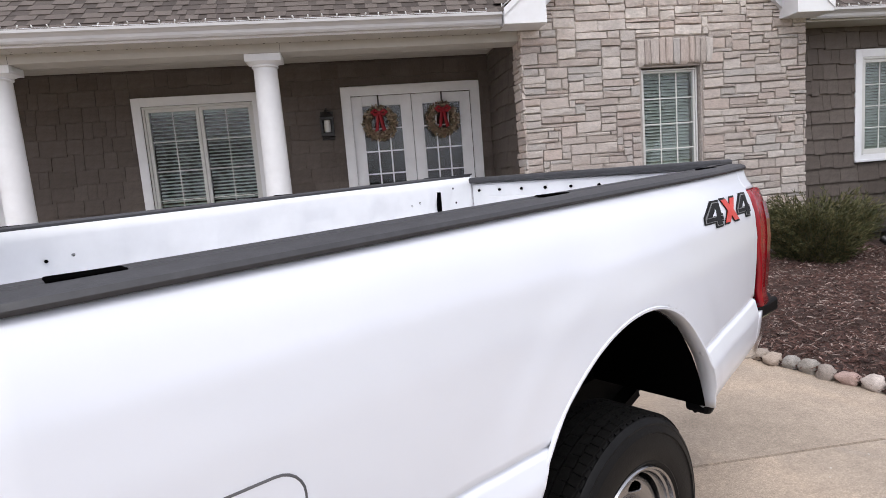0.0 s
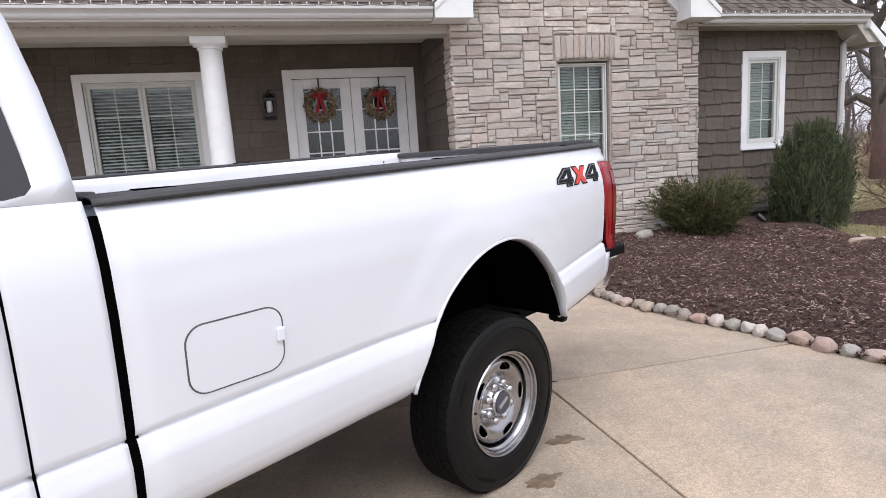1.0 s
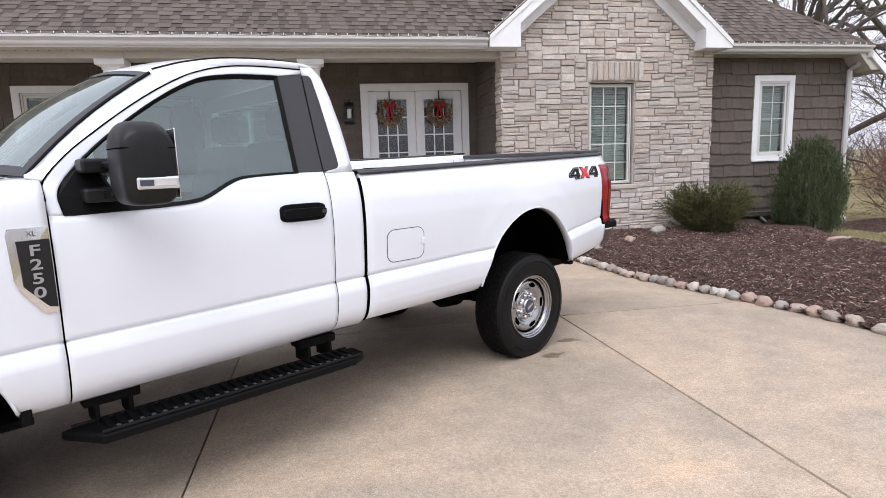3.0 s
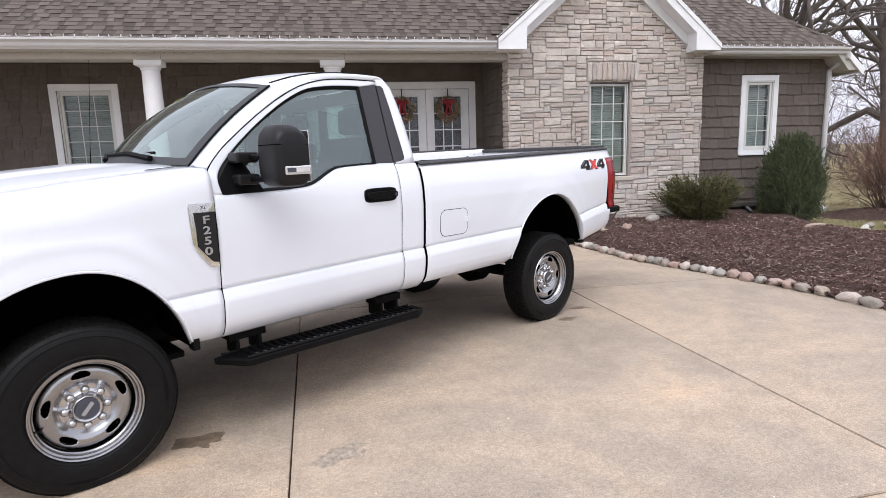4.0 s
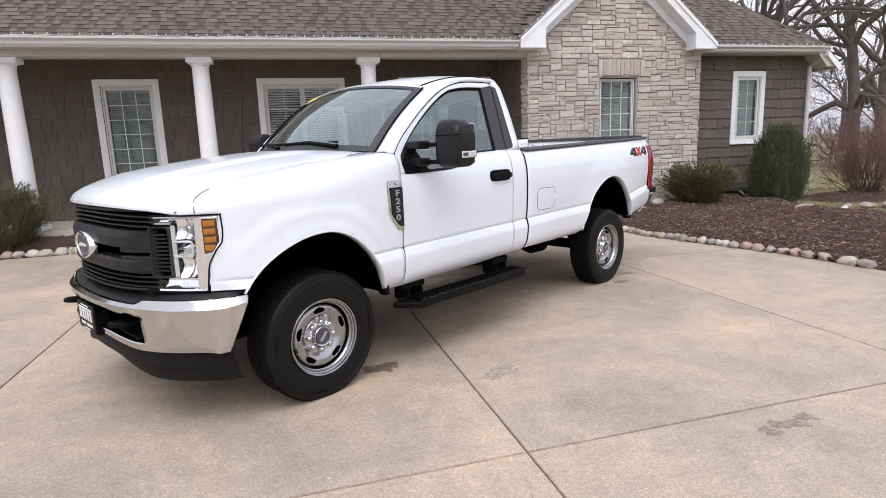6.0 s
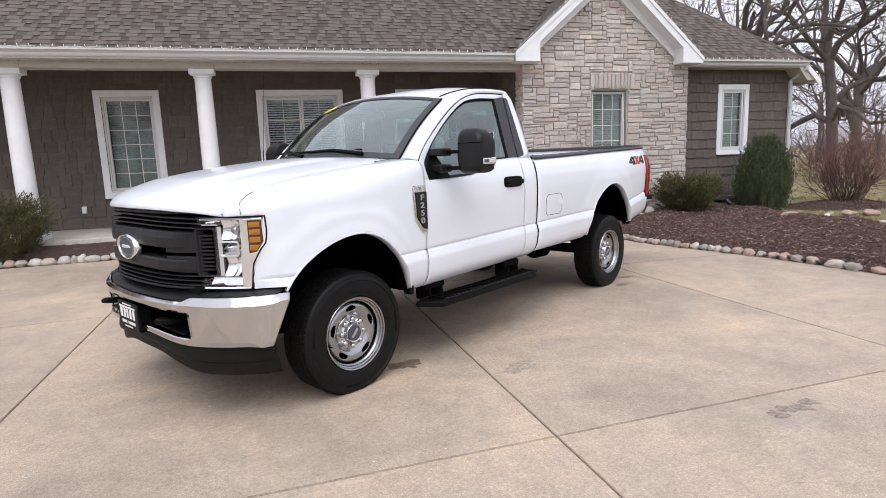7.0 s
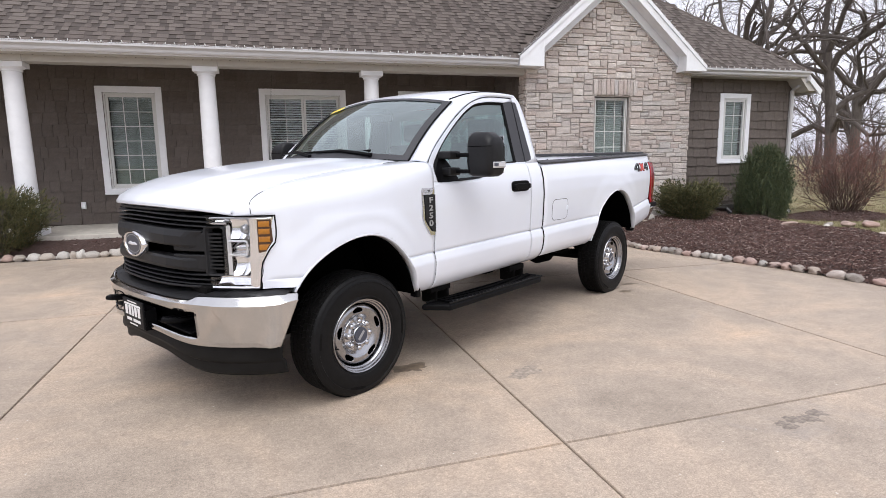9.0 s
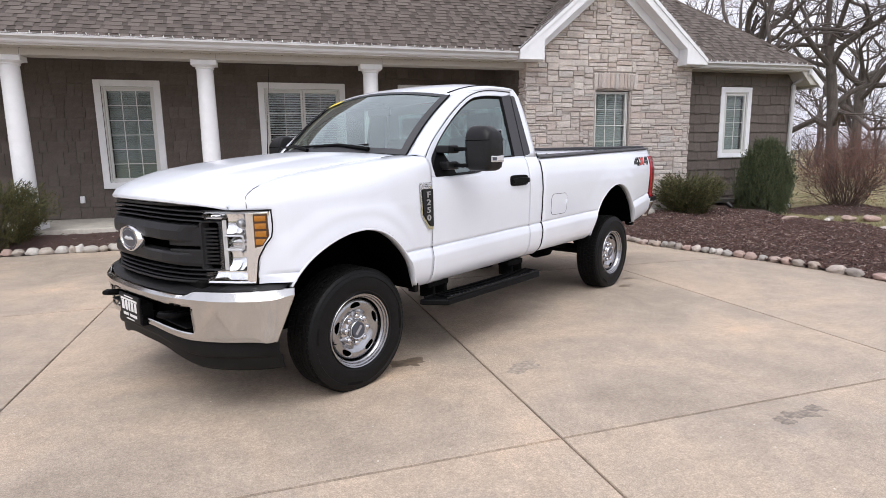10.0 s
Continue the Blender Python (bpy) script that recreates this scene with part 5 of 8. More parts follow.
# windscreen, front pillars, roof
def screen(u, v):
    """u across from -1 to 1, v from the cowl up to the roof."""
    y = u * (0.785 - 0.035 * v)
    lo = Vector((cowl_x(y * 1.0) - 0.03, y, 1.505 - 0.03 * u * u))
    hi = Vector((-1.06 - 0.075 * u * u, y, 1.985 - 0.065 * u * u))
    p = lo.lerp(hi, v)
    return p + Vector((0.035, 0, 0.03)) * math.sin(math.pi * v) * (1 - 0.5 * u * u)


ws = part("windscreen", Build().grid([[screen(u, v) for v in np.linspace(0, 1, 15)] for u in np.linspace(-1, 1, 29)]), M["screen_glass"], truck, "tinted windscreen", smooth=True)
ws.visible_shadow = False
part("windscreen_band", Build().grid([[screen(u, v) + Vector((0.004, 0, 0.004)) for v in (0.955, 1.0)] for u in np.linspace(-1, 1, 21)]).grid([[screen(u, v) + Vector((0.004, 0, 0.004)) for v in (0.0, 0.07)] for u in np.linspace(-1, 1, 21)]).grid([[screen(u, v) + Vector((0.004, 0, 0.004)) for v in np.linspace(0, 1, 9)] for u in (-1.0, -0.93)]).grid([[screen(u, v) + Vector((0.004, 0, 0.004)) for v in np.linspace(0, 1, 9)] for u in (0.93, 1.0)]), M["dark_panel"], ws, "black ceramic edge band")
part("sticker", Build().grid([[screen(u, v) + Vector((0.008, 0, 0.008)) for v in (0.90, 0.985)] for u in (-0.86, -0.72, -0.58)]), M["yellow"], ws, "yellow price sticker", solid=0.001)
for u in (-1, 1):
    part("screen_seal", Build().tube([screen(u, v) + Vector((0.003, u * 0.003, 0.003)) for v in np.linspace(0, 1, 12)], 0.007, 6), M["black_trim"], ws)
OUTER = [(-0.60, 1.482), (-0.655, 1.463)] + OUT[3:9]
for s in (1, -1):
    rows = []
    for k, p in enumerate(OUTER):
        v = k / (len(OUTER) - 1)
        a, e = Vector(screen(s, v)), Vector(on_side(p[0], p[1], s, 0.003))
        rows.append([a.lerp(e, t) + Vector((0.25, s * 1.0, 0.45)) * 0.016 * math.sin(math.pi * t) for t in np.linspace(0, 1, 7)])
    part("front_pillar", Build().grid(rows), M["paint"], truck, smooth=True, solid=0.012)

EDGE = [(-1.135, 1.918), (-1.21, 1.945), (-1.31, 1.975), (-1.45, 2.002), (-1.62, 2.017), (-1.80, 2.022), (-1.915, 2.012), (-1.982, 1.955)]


ROOF = spline([(ex, ez, crown, fx, ey) for (ex, ez), crown, fx, ey in zip(EDGE, (1.985, 2.015, 2.04, 2.062, 2.075, 2.072, 2.052, 2.0), (-1.06, -1.16, -1.28, -1.44, -1.62, -1.80, -1.935, -2.005), (0.753, 0.772, 0.788, 0.798, 0.800, 0.800, 0.798, 0.79))], 42)


def roof_point(k, u):
    """k from 0 at the windscreen to 42 at the back, u across."""
    ex, ez, crown, fx, ey = ROOF[k]
    a = abs(u)
    return (fx + (ex - fx) * a ** 2, u * ey, ez + (crown - ez) * (1 - a ** 3.0))


part("roof_panel", Build().grid([[roof_point(k, u) for u in np.linspace(-1, 1, 41)] for k in range(43)]), M["paint"], truck, "white cab roof", smooth=True, solid=0.02, angle=70)
for s in (1, -1):
    rows = []
    for t in np.linspace(0, 1, 25):
        a, e = Vector(on_side(*OUT_S[round(32 + 12 * t)], s, 0.001)), Vector(roof_point(round(31 * t), s))
        rows.append([a.lerp(e, q) + Vector((0, s, 0.5)) * 0.006 * math.sin(math.pi * q) for q in np.linspace(0, 1, 6)])
    part("cant_rail", Build().grid(rows), M["paint"], truck, smooth=True, solid=0.015)
    part("roof_ditch", Build().tube([Vector(roof_point(k, s * 0.93)) + Vector((0, 0, -0.002)) for k in range(3, 37)], 0.009, 6), M["black_trim"], truck, "black roof ditch moulding")

# cab back wall with its window
b = Build().box(-2.02, -2.0, -0.90, 0.90, 0.60, 1.47).box(-2.0, -1.95, -0.80, -0.66, 1.47, 1.90).box(-2.0, -1.95, 0.66, 0.80, 1.47, 1.90).box(-1.99, -1.94, -0.74, 0.74, 1.88, 1.97)
part("cab_back", b, M["paint"], truck)
ob = part("rear_glass", Build().box(-1.985, -1.975, -0.66, 0.66, 1.47, 1.88), M["car_glass"], truck, "tinted rear window")
ob.visible_shadow = False

# cowl, wipers, aerial
part("cowl", Build().grid([[(cowl_x(y) + 0.015 - 0.10 * t, y, 1.500 - 0.035 * (y / 0.74) ** 2 - 0.012 * math.sin(math.pi * t)) for t in np.linspace(0, 1, 6)] for y in np.linspace(-0.74, 0.74, 25)]), M["black_trim"], truck, "black cowl grille", smooth=True, solid=0.01)
for y0, y1 in ((0.50, -0.12), (-0.16, -0.70)):
    wip = part("wiper", Build().tube([(cowl_x(y0) - 0.03, y0, 1.525), (cowl_x((y0 + y1) / 2) - 0.06, (y0 + y1) / 2, 1.56), (cowl_x(y1) - 0.05, y1, 1.555)], [0.016, 0.014, 0.009], 6), M["black_trim"], truck)
    part("blade", Build().tube([(cowl_x(y0) - 0.07, y0 - 0.05, 1.556), (cowl_x(y1) - 0.065, y1 - 0.08, 1.556)], 0.009, 5), M["black_trim"], wip)
part("aerial", Build().tube([(-0.52, -0.85, 1.46), (-0.535, -0.86, 1.62), (-0.60, -0.87, 2.24)], [0.006, 0.0022, 0.0013], 6), M["black_trim"], truck)

# interior
part("dashboard", Build().grid([[(-0.50 - 0.40 * t, y, 1.46 + 0.02 * math.sin(3 * t) - 0.30 * max(0, t - 0.7) / 0.3) for t in np.linspace(0, 1, 9)] for y in np.linspace(-0.78, 0.78, 9)]), M["dash"], truck, smooth=True, solid=0.03)
part("cab_floor", Build().box(-2.0, -0.5, -0.85, 0.85, 0.62, 0.68).box(-2.0, -0.66, 0.86, 0.90, 0.68, 1.32).box(-2.0, -0.66, -0.90, -0.86, 0.68, 1.32).box(-0.55, -0.5, -0.8, 0.8, 0.6, 1.45), M["dash"], truck)
for y in (0.42, -0.42):
    seat = part("seat", Build().box(-1.75, -1.25, y - 0.30, y + 0.30, 0.85, 1.03), M["cloth"], truck, "dark grey cloth seat", bevel=0.05)
    part("seat_back", Build().add(*(lambda q: (q.v, q.f))(Build().box(-0.09, 0.09, y - 0.29, y + 0.29, 0, 0.62, pose(-1.78, 0, 1.02, 0, -12)))), M["cloth"], seat, bevel=0.05)
    part("headrest", Build().box(-1.99, -1.88, y - 0.13, y + 0.13, 1.66, 1.84), M["cloth"], seat, bevel=0.035)
part("steering_wheel", Build().tube([pose(-1.02, 0.42, 1.33, 0, 62) @ Vector((0.185 * math.cos(a), 0.185 * math.sin(a), 0)) for a in np.linspace(0, 6.2832, 33)], 0.016, 8, caps=False).tube([(-1.02, 0.42, 1.33), (-0.80, 0.42, 1.22)], 0.04, 8), M["dash"], truck, smooth=True)
part("inside_mirror", Build().box(-1.10, -1.07, -0.13, 0.13, 1.80, 1.87), M["dash"], truck, bevel=0.012)


# bed
def rail_z(x, s=1):
    return 1.438 + 0.026 * (-x - 2.09) + (0.045 if s < 0 else 0.0)


def bed_low(x):
    if x > -WB + 0.575:
        return 0.606
    if x > -WB - 0.496:
        return max(arch_z(x, *RA), 0.60 if x > -WB else 0.635)
    return float(np.interp(x, [-4.60, -4.25, -4.09], [0.715, 0.650, 0.640]))


LAMP_T, LAMP_B = 1.415, 0.93
bed_sides = panel("bed_side", [x for x in arch_xs(*RA, -2.092, -4.545)] + [-4.546], bed_low, lambda x: rail_z(x) - 0.002, 24, M["paint"], "white bed side with a flared wheel opening")
for s in (1, -1):
    # corner above the tail lamp
    rows = [[(x, s * (side_y(x, z) - 0.02 * smooth01((-x - 4.66) / 0.1)), z) for z in np.linspace(LAMP_T + 0.004, rail_z(x, s) - 0.006 - 0.02 * smooth01((-x - 4.68) / 0.08), 6)] for x in np.linspace(-4.545, -4.755, 10)]
    part("bed_corner", Build().grid(rows), M["paint"], truck, smooth=True, solid=0.012)
    rows = [[(x, s * side_y(x, z), z) for z in np.linspace(0.715 + 0.3 * (-x - 4.545), LAMP_B - 0.02, 6)] for x in np.linspace(-4.545, -4.61, 4)]
    part("bed_corner", Build().grid(rows), M["paint"], truck, smooth=True, solid=0.012)
    part("bed_edge", Build().tube([(x, s * (side_y(x, bed_low(x)) - 0.006), bed_low(x) - 0.004) for x in np.linspace(-4.09, -4.545, 12)], 0.008, 6), M["black_trim"], truck)
    # tail lamp
    rows = []
    for t in np.linspace(0, 1, 15):
        z = LAMP_B + (LAMP_T - LAMP_B) * t
        x0 = -4.557 - 0.035 * smooth01((0.55 - t) / 0.35)
        yy = side_y(-4.55, z)
        rows.append([(x0, s * (yy + 0.001), z), (x0 - 0.03, s * (yy + 0.002), z), (-4.66, s * (yy - 0.004), z), (-4.715, s * (yy - 0.016), z), (-4.745, s * (yy - 0.05), z), (-4.752, s * (yy - 0.10), z), (-4.75, s * (yy - 0.16), z)])
    lamp = part("tail_lamp", Build().grid(rows), M["red_lens"], truck, "red tail lamp lens", smooth=True, solid=0.02)
    part("lamp_insert", Build().grid([[(x, s * (side_y(-4.55, z) - 0.004 + 0.005), z) for x in (-4.655, -4.69)] for z in np.linspace(1.0, 1.36, 6)]), M["red_dark"], lamp, solid=0.006)
    # rail cap
    rows = []
    for x in np.linspace(-2.085, -4.67, 24):
        z, e = rail_z(x, s), side_y(x, rail_z(x) - 0.02)
        rows.append([(x, s * y, z + h) for y, h in ((e + 0.006, -0.008), (e + 0.007, 0.0), (e + 0.001, 0.009), (e - 0.018, 0.015), (e - 0.06, 0.017), (e - 0.064, 0.014), (e - 0.105, 0.014), (e - 0.109, 0.017), (0.80, 0.017), (0.786, 0.010), (0.78, -0.02))])
    cap = part("rail_cap", Build().grid(rows), M["rail_cap"], truck, "grey-black plastic bed rail cap", smooth=True, solid=0.006, angle=30)
    for x in (-2.27, -3.42, -4.40):
        part("stake_pocket", Build().box(x - 0.055, x + 0.055, s * 0.84 - 0.022, s * 0.84 + 0.022, rail_z(x, s) + 0.0, rail_z(x, s) + 0.0195), M["void"], cap, "dark stake pocket", bevel=0.004)
    # inner wall with pressed ribs and a slot
    rows = []
    for x in np.linspace(-2.12, -4.668, 129):
        rib = 0.012 * (smooth01((math.cos(2 * math.pi * (x + 2.3) / 0.42) + 0.1) / 0.35))
        rows.append([(x, s * (0.78 - k * 0.0 + (0.0 if z > rail_z(x, s) - 0.10 else rib)), z) for k, z in enumerate(np.linspace(max(0.92, arch_z(x, -WB, 0.62, 0.54, 0.42, 0.74)), rail_z(x, s), 14))])
    inner_wall = part("bed_inner_wall", Build().grid(rows), M["bed_white"], truck, "white painted bed inner wall", smooth=True, solid=0.01)
    part("slot", Build().box(-4.40, -4.365, s * 0.774 - 0.006, s * 0.774 + 0.006, rail_z(-4.4, s) - 0.19, rail_z(-4.4, s) - 0.07), M["void"], inner_wall, bevel=0.014)
    for x, dz in ((-2.38, 0.13), (-2.47, 0.12), (-2.50, 0.20), (-4.17, 0.13), (-4.23, 0.12), (-4.50, 0.06), (-4.52, 0.15)):
        part("bolt_hole", Build().lathe([(0, -0.004), (0.007, -0.004), (0.007, 0.004), (0, 0.004)], "y", 8, centre=(x, s * 0.774, rail_z(x, s) - dz)), M["void"], inner_wall)
    part("wheel_house", Build().grid([[(-WB + (0.62 if a < math.pi / 2 else 0.54) * math.cos(a), s * y, 0.42 + 0.74 * math.sin(a)) for y in (0.79, 0.49)] for a in np.linspace(0.72, math.pi - 0.72, 21)]).add([(-WB + (0.62 if a < math.pi / 2 else 0.54) * math.cos(a), s * 0.49, 0.42 + 0.74 * math.sin(a)) for a in np.linspace(0.72, math.pi - 0.72, 21)], [tuple(range(21))]), M["bed_white"], truck, smooth=True, solid=0.01)
FLOOR_X, FLOOR_Y = [-2.12, -3.15, -3.985, -4.62], np.linspace(-0.79, 0.79, 80)
rows = [[(x, y, 0.915 + (0.015 if math.sin(y * 38) > 0 else 0)) for x in FLOOR_X] for y in FLOOR_Y]
part("bed_floor", Build().grid(rows, keep=lambda i, j: j != 1 or abs(FLOOR_Y[i] + 0.01) < 0.485), M["bed_white"], truck, "white ribbed bed floor", solid=0.01)
part("bed_front_wall", Build().box(-2.135, -2.112, -0.93, 0.93, 0.65, 1.43), M["paint"], truck, bevel=0.004)
part("bed_front_cap", Build().box(-2.15, -2.10, -0.78, 0.78, 1.43, 1.462), M["rail_cap"], truck, bevel=0.008)
tg = part("tailgate", Build().box(-4.745, -4.665, -0.775, 0.775, 0.90, 1.505), M["bed_white"], truck, "white tailgate, closed", bevel=0.015)
part("tailgate_panel", Build().box(-4.662, -4.657, -0.62, 0.62, 1.0, 1.42), M["bed_white"], tg, bevel=0.004)
part("tailgate_cap", Build().box(-4.78, -4.64, -0.79, 0.79, 1.506, 1.542), M["rail_cap"], tg, "grey-black tailgate spoiler cap", bevel=0.012)
for y in np.linspace(-0.70, 0.70, 9):
    part("bolt_hole", Build().lathe([(0, -4.653), (0.008, -4.653), (0.008, -4.663), (0, -4.663)], "x", 8, centre=(0, y, 1.46)), M["void"], tg)
# fuel door
FX0, FX1, FZ0, FZ1 = -2.230, -2.508, 0.918, 1.106
outline = []
for cx, cz, a0 in ((FX0 - 0.05, FZ1 - 0.05, 0), (FX1 + 0.05, FZ1 - 0.05, 90), (FX1 + 0.05, FZ0 + 0.05, 180), (FX0 - 0.05, FZ0 + 0.05, 270)):
    for a in np.linspace(a0, a0 + 90, 7):
        outline.append((cx + 0.05 * math.cos(radians(a)), cz + 0.05 * math.sin(radians(a))))
fc = ((FX0 + FX1) / 2, (FZ0 + FZ1) / 2)
rows = [[(fc[0] + (x - fc[0]) * k, side_y(fc[0] + (x - fc[0]) * k, fc[1] + (z - fc[1]) * k) + (0.002 if k < 1 else -0.002), fc[1] + (z - fc[1]) * k) for x, z in outline] for k in (1.0, 0.985, 0.8, 0.6, 0.4, 0.2, 0.001)]
flap = part("fuel_door", Build().grid(rows, closed=True), M["paint"], truck, "white fuel flap", smooth=True)
part("fuel_seam", Build().tube([(x, side_y(x, z), z) for x, z in outline + outline[:1]], 0.003, 6, caps=False), M["seam"], flap)
part("fuel_catch", Build().box(FX1 - 0.004, FX1 + 0.022, 0.995, 1.016, 1.0, 1.04), M["paint"], flap, bevel=0.004)


# lettering on the bed side
def lettering(name, body, size, m, material, parent, depth=0.003, label="", shear=0.0, grow=0.0):
    cu = bpy.data.curves.new(name, "FONT")
    cu.body, cu.size, cu.extrude, cu.shear, cu.offset, cu.align_x = body, size, depth, shear, grow, "CENTER"
    tmp = bpy.data.objects.new(name, cu)
    scene.collection.objects.link(tmp)
    me = bpy.data.meshes.new_from_object(tmp.evaluated_get(bpy.context.evaluated_depsgraph_get()))
    bpy.data.objects.remove(tmp)
    me.materials.clear()
    me.materials.append(material)
    ob = new(name, me)
    ob.parent, ob.matrix_local = parent, m
    if label:
        ob["label"] = label
    return ob


FOUR_BACK = [[(-0.06, 0.13), (0.55, 0.13), (0.55, -0.08), (0.99, -0.08), (0.99, 0.13), (1.08, 0.13), (1.08, 0.48), (0.99, 0.48), (0.99, 1.08), (0.46, 1.08), (-0.06, 0.47)]]
FOUR_EDGE = [[(0.62, 0), (0.92, 0), (0.92, 1), (0.62, 1)], [(0, 0.2), (0.62, 0.2), (0.62, 0.41), (0, 0.41)], [(0.92, 0.2), (1.01, 0.2), (1.01, 0.41), (0.92, 0.41)], [(0, 0.41), (0.28, 0.41), (0.62, 0.78), (0.62, 1.0), (0.51, 1.0)]]
FOUR_FACE = [[(0.64, 0.03), (0.90, 0.03), (0.90, 0.97), (0.64, 0.97)], [(0.03, 0.23), (0.64, 0.23), (0.64, 0.385), (0.03, 0.385)], [(0.90, 0.23), (0.99, 0.23), (0.99, 0.385), (0.90, 0.385)], [(0.05, 0.41), (0.25, 0.41), (0.62, 0.81), (0.62, 0.97), (0.53, 0.97)]]
CROSS = [(0, 0), (0.34, 0), (0.5, 0.27), (0.66, 0), (1, 0), (0.71, 0.5), (1, 1), (0.66, 1), (0.5, 0.73), (0.34, 1), (0, 1), (0.29, 0.5)]


def glyph(name, polygons, x, z, w, h, s, lift, material, parent, label="", grow_=1.0):
    """Flat badge strokes laid on the bed side, leaning forward a little."""
    b = Build()
    for poly in polygons:
        pts = []
        for u, v in poly:
            u, v = 0.5 + (u - 0.5) * grow_, 0.5 + (v - 0.5) * grow_
            xx = x - s * (u - 0.5 + 0.14 * (v - 0.5)) * w
            zz = z + v * h
            pts.append((xx, s * (side_y(xx, zz) + lift), zz))
        b.add(pts, [tuple(range(len(pts)))])
    return part(name, b, material, parent, label, solid=0.0012)


for s in (1, -1):
    side = bed_sides[0 if s > 0 else 1]
    for ch, x in (("4", -4.118), ("x", -4.272), ("4", -4.418)):
        x = x if s > 0 else -8.536 - x
        z = 1.316 + 0.022 * max(0, -x - 4.05)
        if ch == "4":
            back = glyph("badge_letter", FOUR_BACK, x, z + 0.002, 0.142, 0.080, s, 0.003, M["badge_dark"], side, "charcoal drive badge numeral")
            glyph("letter_edge", FOUR_EDGE, x, z + 0.002, 0.142, 0.080, s, 0.005, M["letter_dark"], back, "silver outline")
            glyph("letter_face", FOUR_FACE, x, z + 0.002, 0.142, 0.080, s, 0.007, M["badge_dark"], back)
            glyph("letter_gap", [[(0.38, 0.44), (0.60, 0.44), (0.60, 0.69)]], x, z + 0.002, 0.142, 0.080, s, 0.006, M["paint"], back, "white body colour inside the numeral")
        else:
            back = glyph("badge_letter", [CROSS], x, z + 0.002, 0.135, 0.080, s, 0.004, M["badge_dark"], side, "charcoal drive badge letter", 1.16)
            glyph("letter_face", [CROSS], x, z + 0.002, 0.135, 0.080, s, 0.0065, M["badge_red"], back, "red centre")

# door handles, vents
for s in (1, -1):
    hx, hz_ = -1.712, 1.255
    def plate(w, h, y0, y1, power=0.42):
        ring_ = [(math.copysign(abs(math.cos(a)) ** power, math.cos(a)), math.copysign(abs(math.sin(a)) ** power, math.sin(a))) for a in np.linspace(0, 6.2832, 41)[:-1]]
        return Build().grid([[(hx + w * c * k, s * (side_y(hx, hz_) + y), hz_ + h * d * (k if w < 0.12 or k > 0.5 else k)) for c, d in ring_] for k, y in ((1.0, y0), (1.0, y1 - 0.004), (0.96, y1), (0.02, y1))], closed=True)
    cup = part("door_handle", plate(0.128, 0.045, -0.004, 0.008), M["black_trim"], truck, "black door handle", smooth=True)
    part("grip", plate(0.118, 0.022, 0.012, 0.036), M["black_trim"], cup, smooth=True)
    part("grip_foot", Build().box(hx - 0.115, hx - 0.085, min(s * (side_y(hx, hz_) + 0.004), s * (side_y(hx, hz_) + 0.025)), max(s * (side_y(hx, hz_) + 0.004), s * (side_y(hx, hz_) + 0.025)), hz_ - 0.018, hz_ + 0.018), M["black_trim"], cup)
    part("lock", Build().lathe([(0.011, 0), (0.011, 0.002), (0.007, 0.003), (0, 0.002)], "y", 12, m=pose(hx - 0.098, s * (side_y(hx, hz_) + 0.0365), hz_) @ Matrix.Diagonal((1, s, 1, 1))), M["dark_panel"], cup)
    V = [(-0.508, 1.270), (-0.515, 1.292), (-0.640, 1.292), (-0.640, 0.962), (-0.595, 0.967), (-0.535, 1.05), (-0.515, 1.10)]
    vent = part("fender_vent", Build().add([on_side(x, z, s, -0.006) for x, z in V], [tuple(range(len(V)))]), M["chrome"], truck, "chrome fender vent badge", solid=0.004)
    V2 = [(-0.536, 1.246), (-0.639, 1.246), (-0.639, 0.985), (-0.612, 0.990), (-0.542, 1.075)]
    part("vent_insert", Build().add([on_side(x, z, s, -0.0125) for x, z in V2], [tuple(range(len(V2)))]), M["grille"], vent, "black mesh insert", solid=0.003)
    yv = s * (side_y(-0.6, 1.10) + 0.0165)
    turn = 180 if s > 0 else 0
    for k, ch in enumerate("F250"):
        lettering("badge_letter", ch, 0.062, pose(-0.588, yv, 1.190 - 0.053 * k, 90, 0, turn) @ Matrix.Diagonal((1.28, 0.9, 1, 1)), M["letter"], vent, 0.003, "silver model lettering", 0, 0.0010)
    lettering("badge_letter", "XL", 0.026, pose(-0.585, s * (side_y(-0.58, 1.27) + 0.0075), 1.262, 90, 0, turn), M["badge_dark"], vent, 0.001)

# towing mirrors: a squared housing with a cap seam, on two telescopic arms
def mirror_ring(k, y, s):
    """An outline in x and z with cut upper corners, at distance y from the middle."""
    out = []
    for a in np.linspace(0, 6.2832, 65)[:-1]:
        c, d = math.cos(a), math.sin(a)
        u, v = math.copysign(abs(c) ** 0.45, c), math.copysign(abs(d) ** 0.45, d)
        top = 1.672 - 0.035 * smooth01((y - 1.26) / 0.085)
        x = u * (0.098 - 0.030 * max(0.0, v) ** 4)
        out.append((-0.928 + x * k, s * y, 1.515 + (v * (top - 1.515) if v > 0 else v * 0.157) * k))
    return out


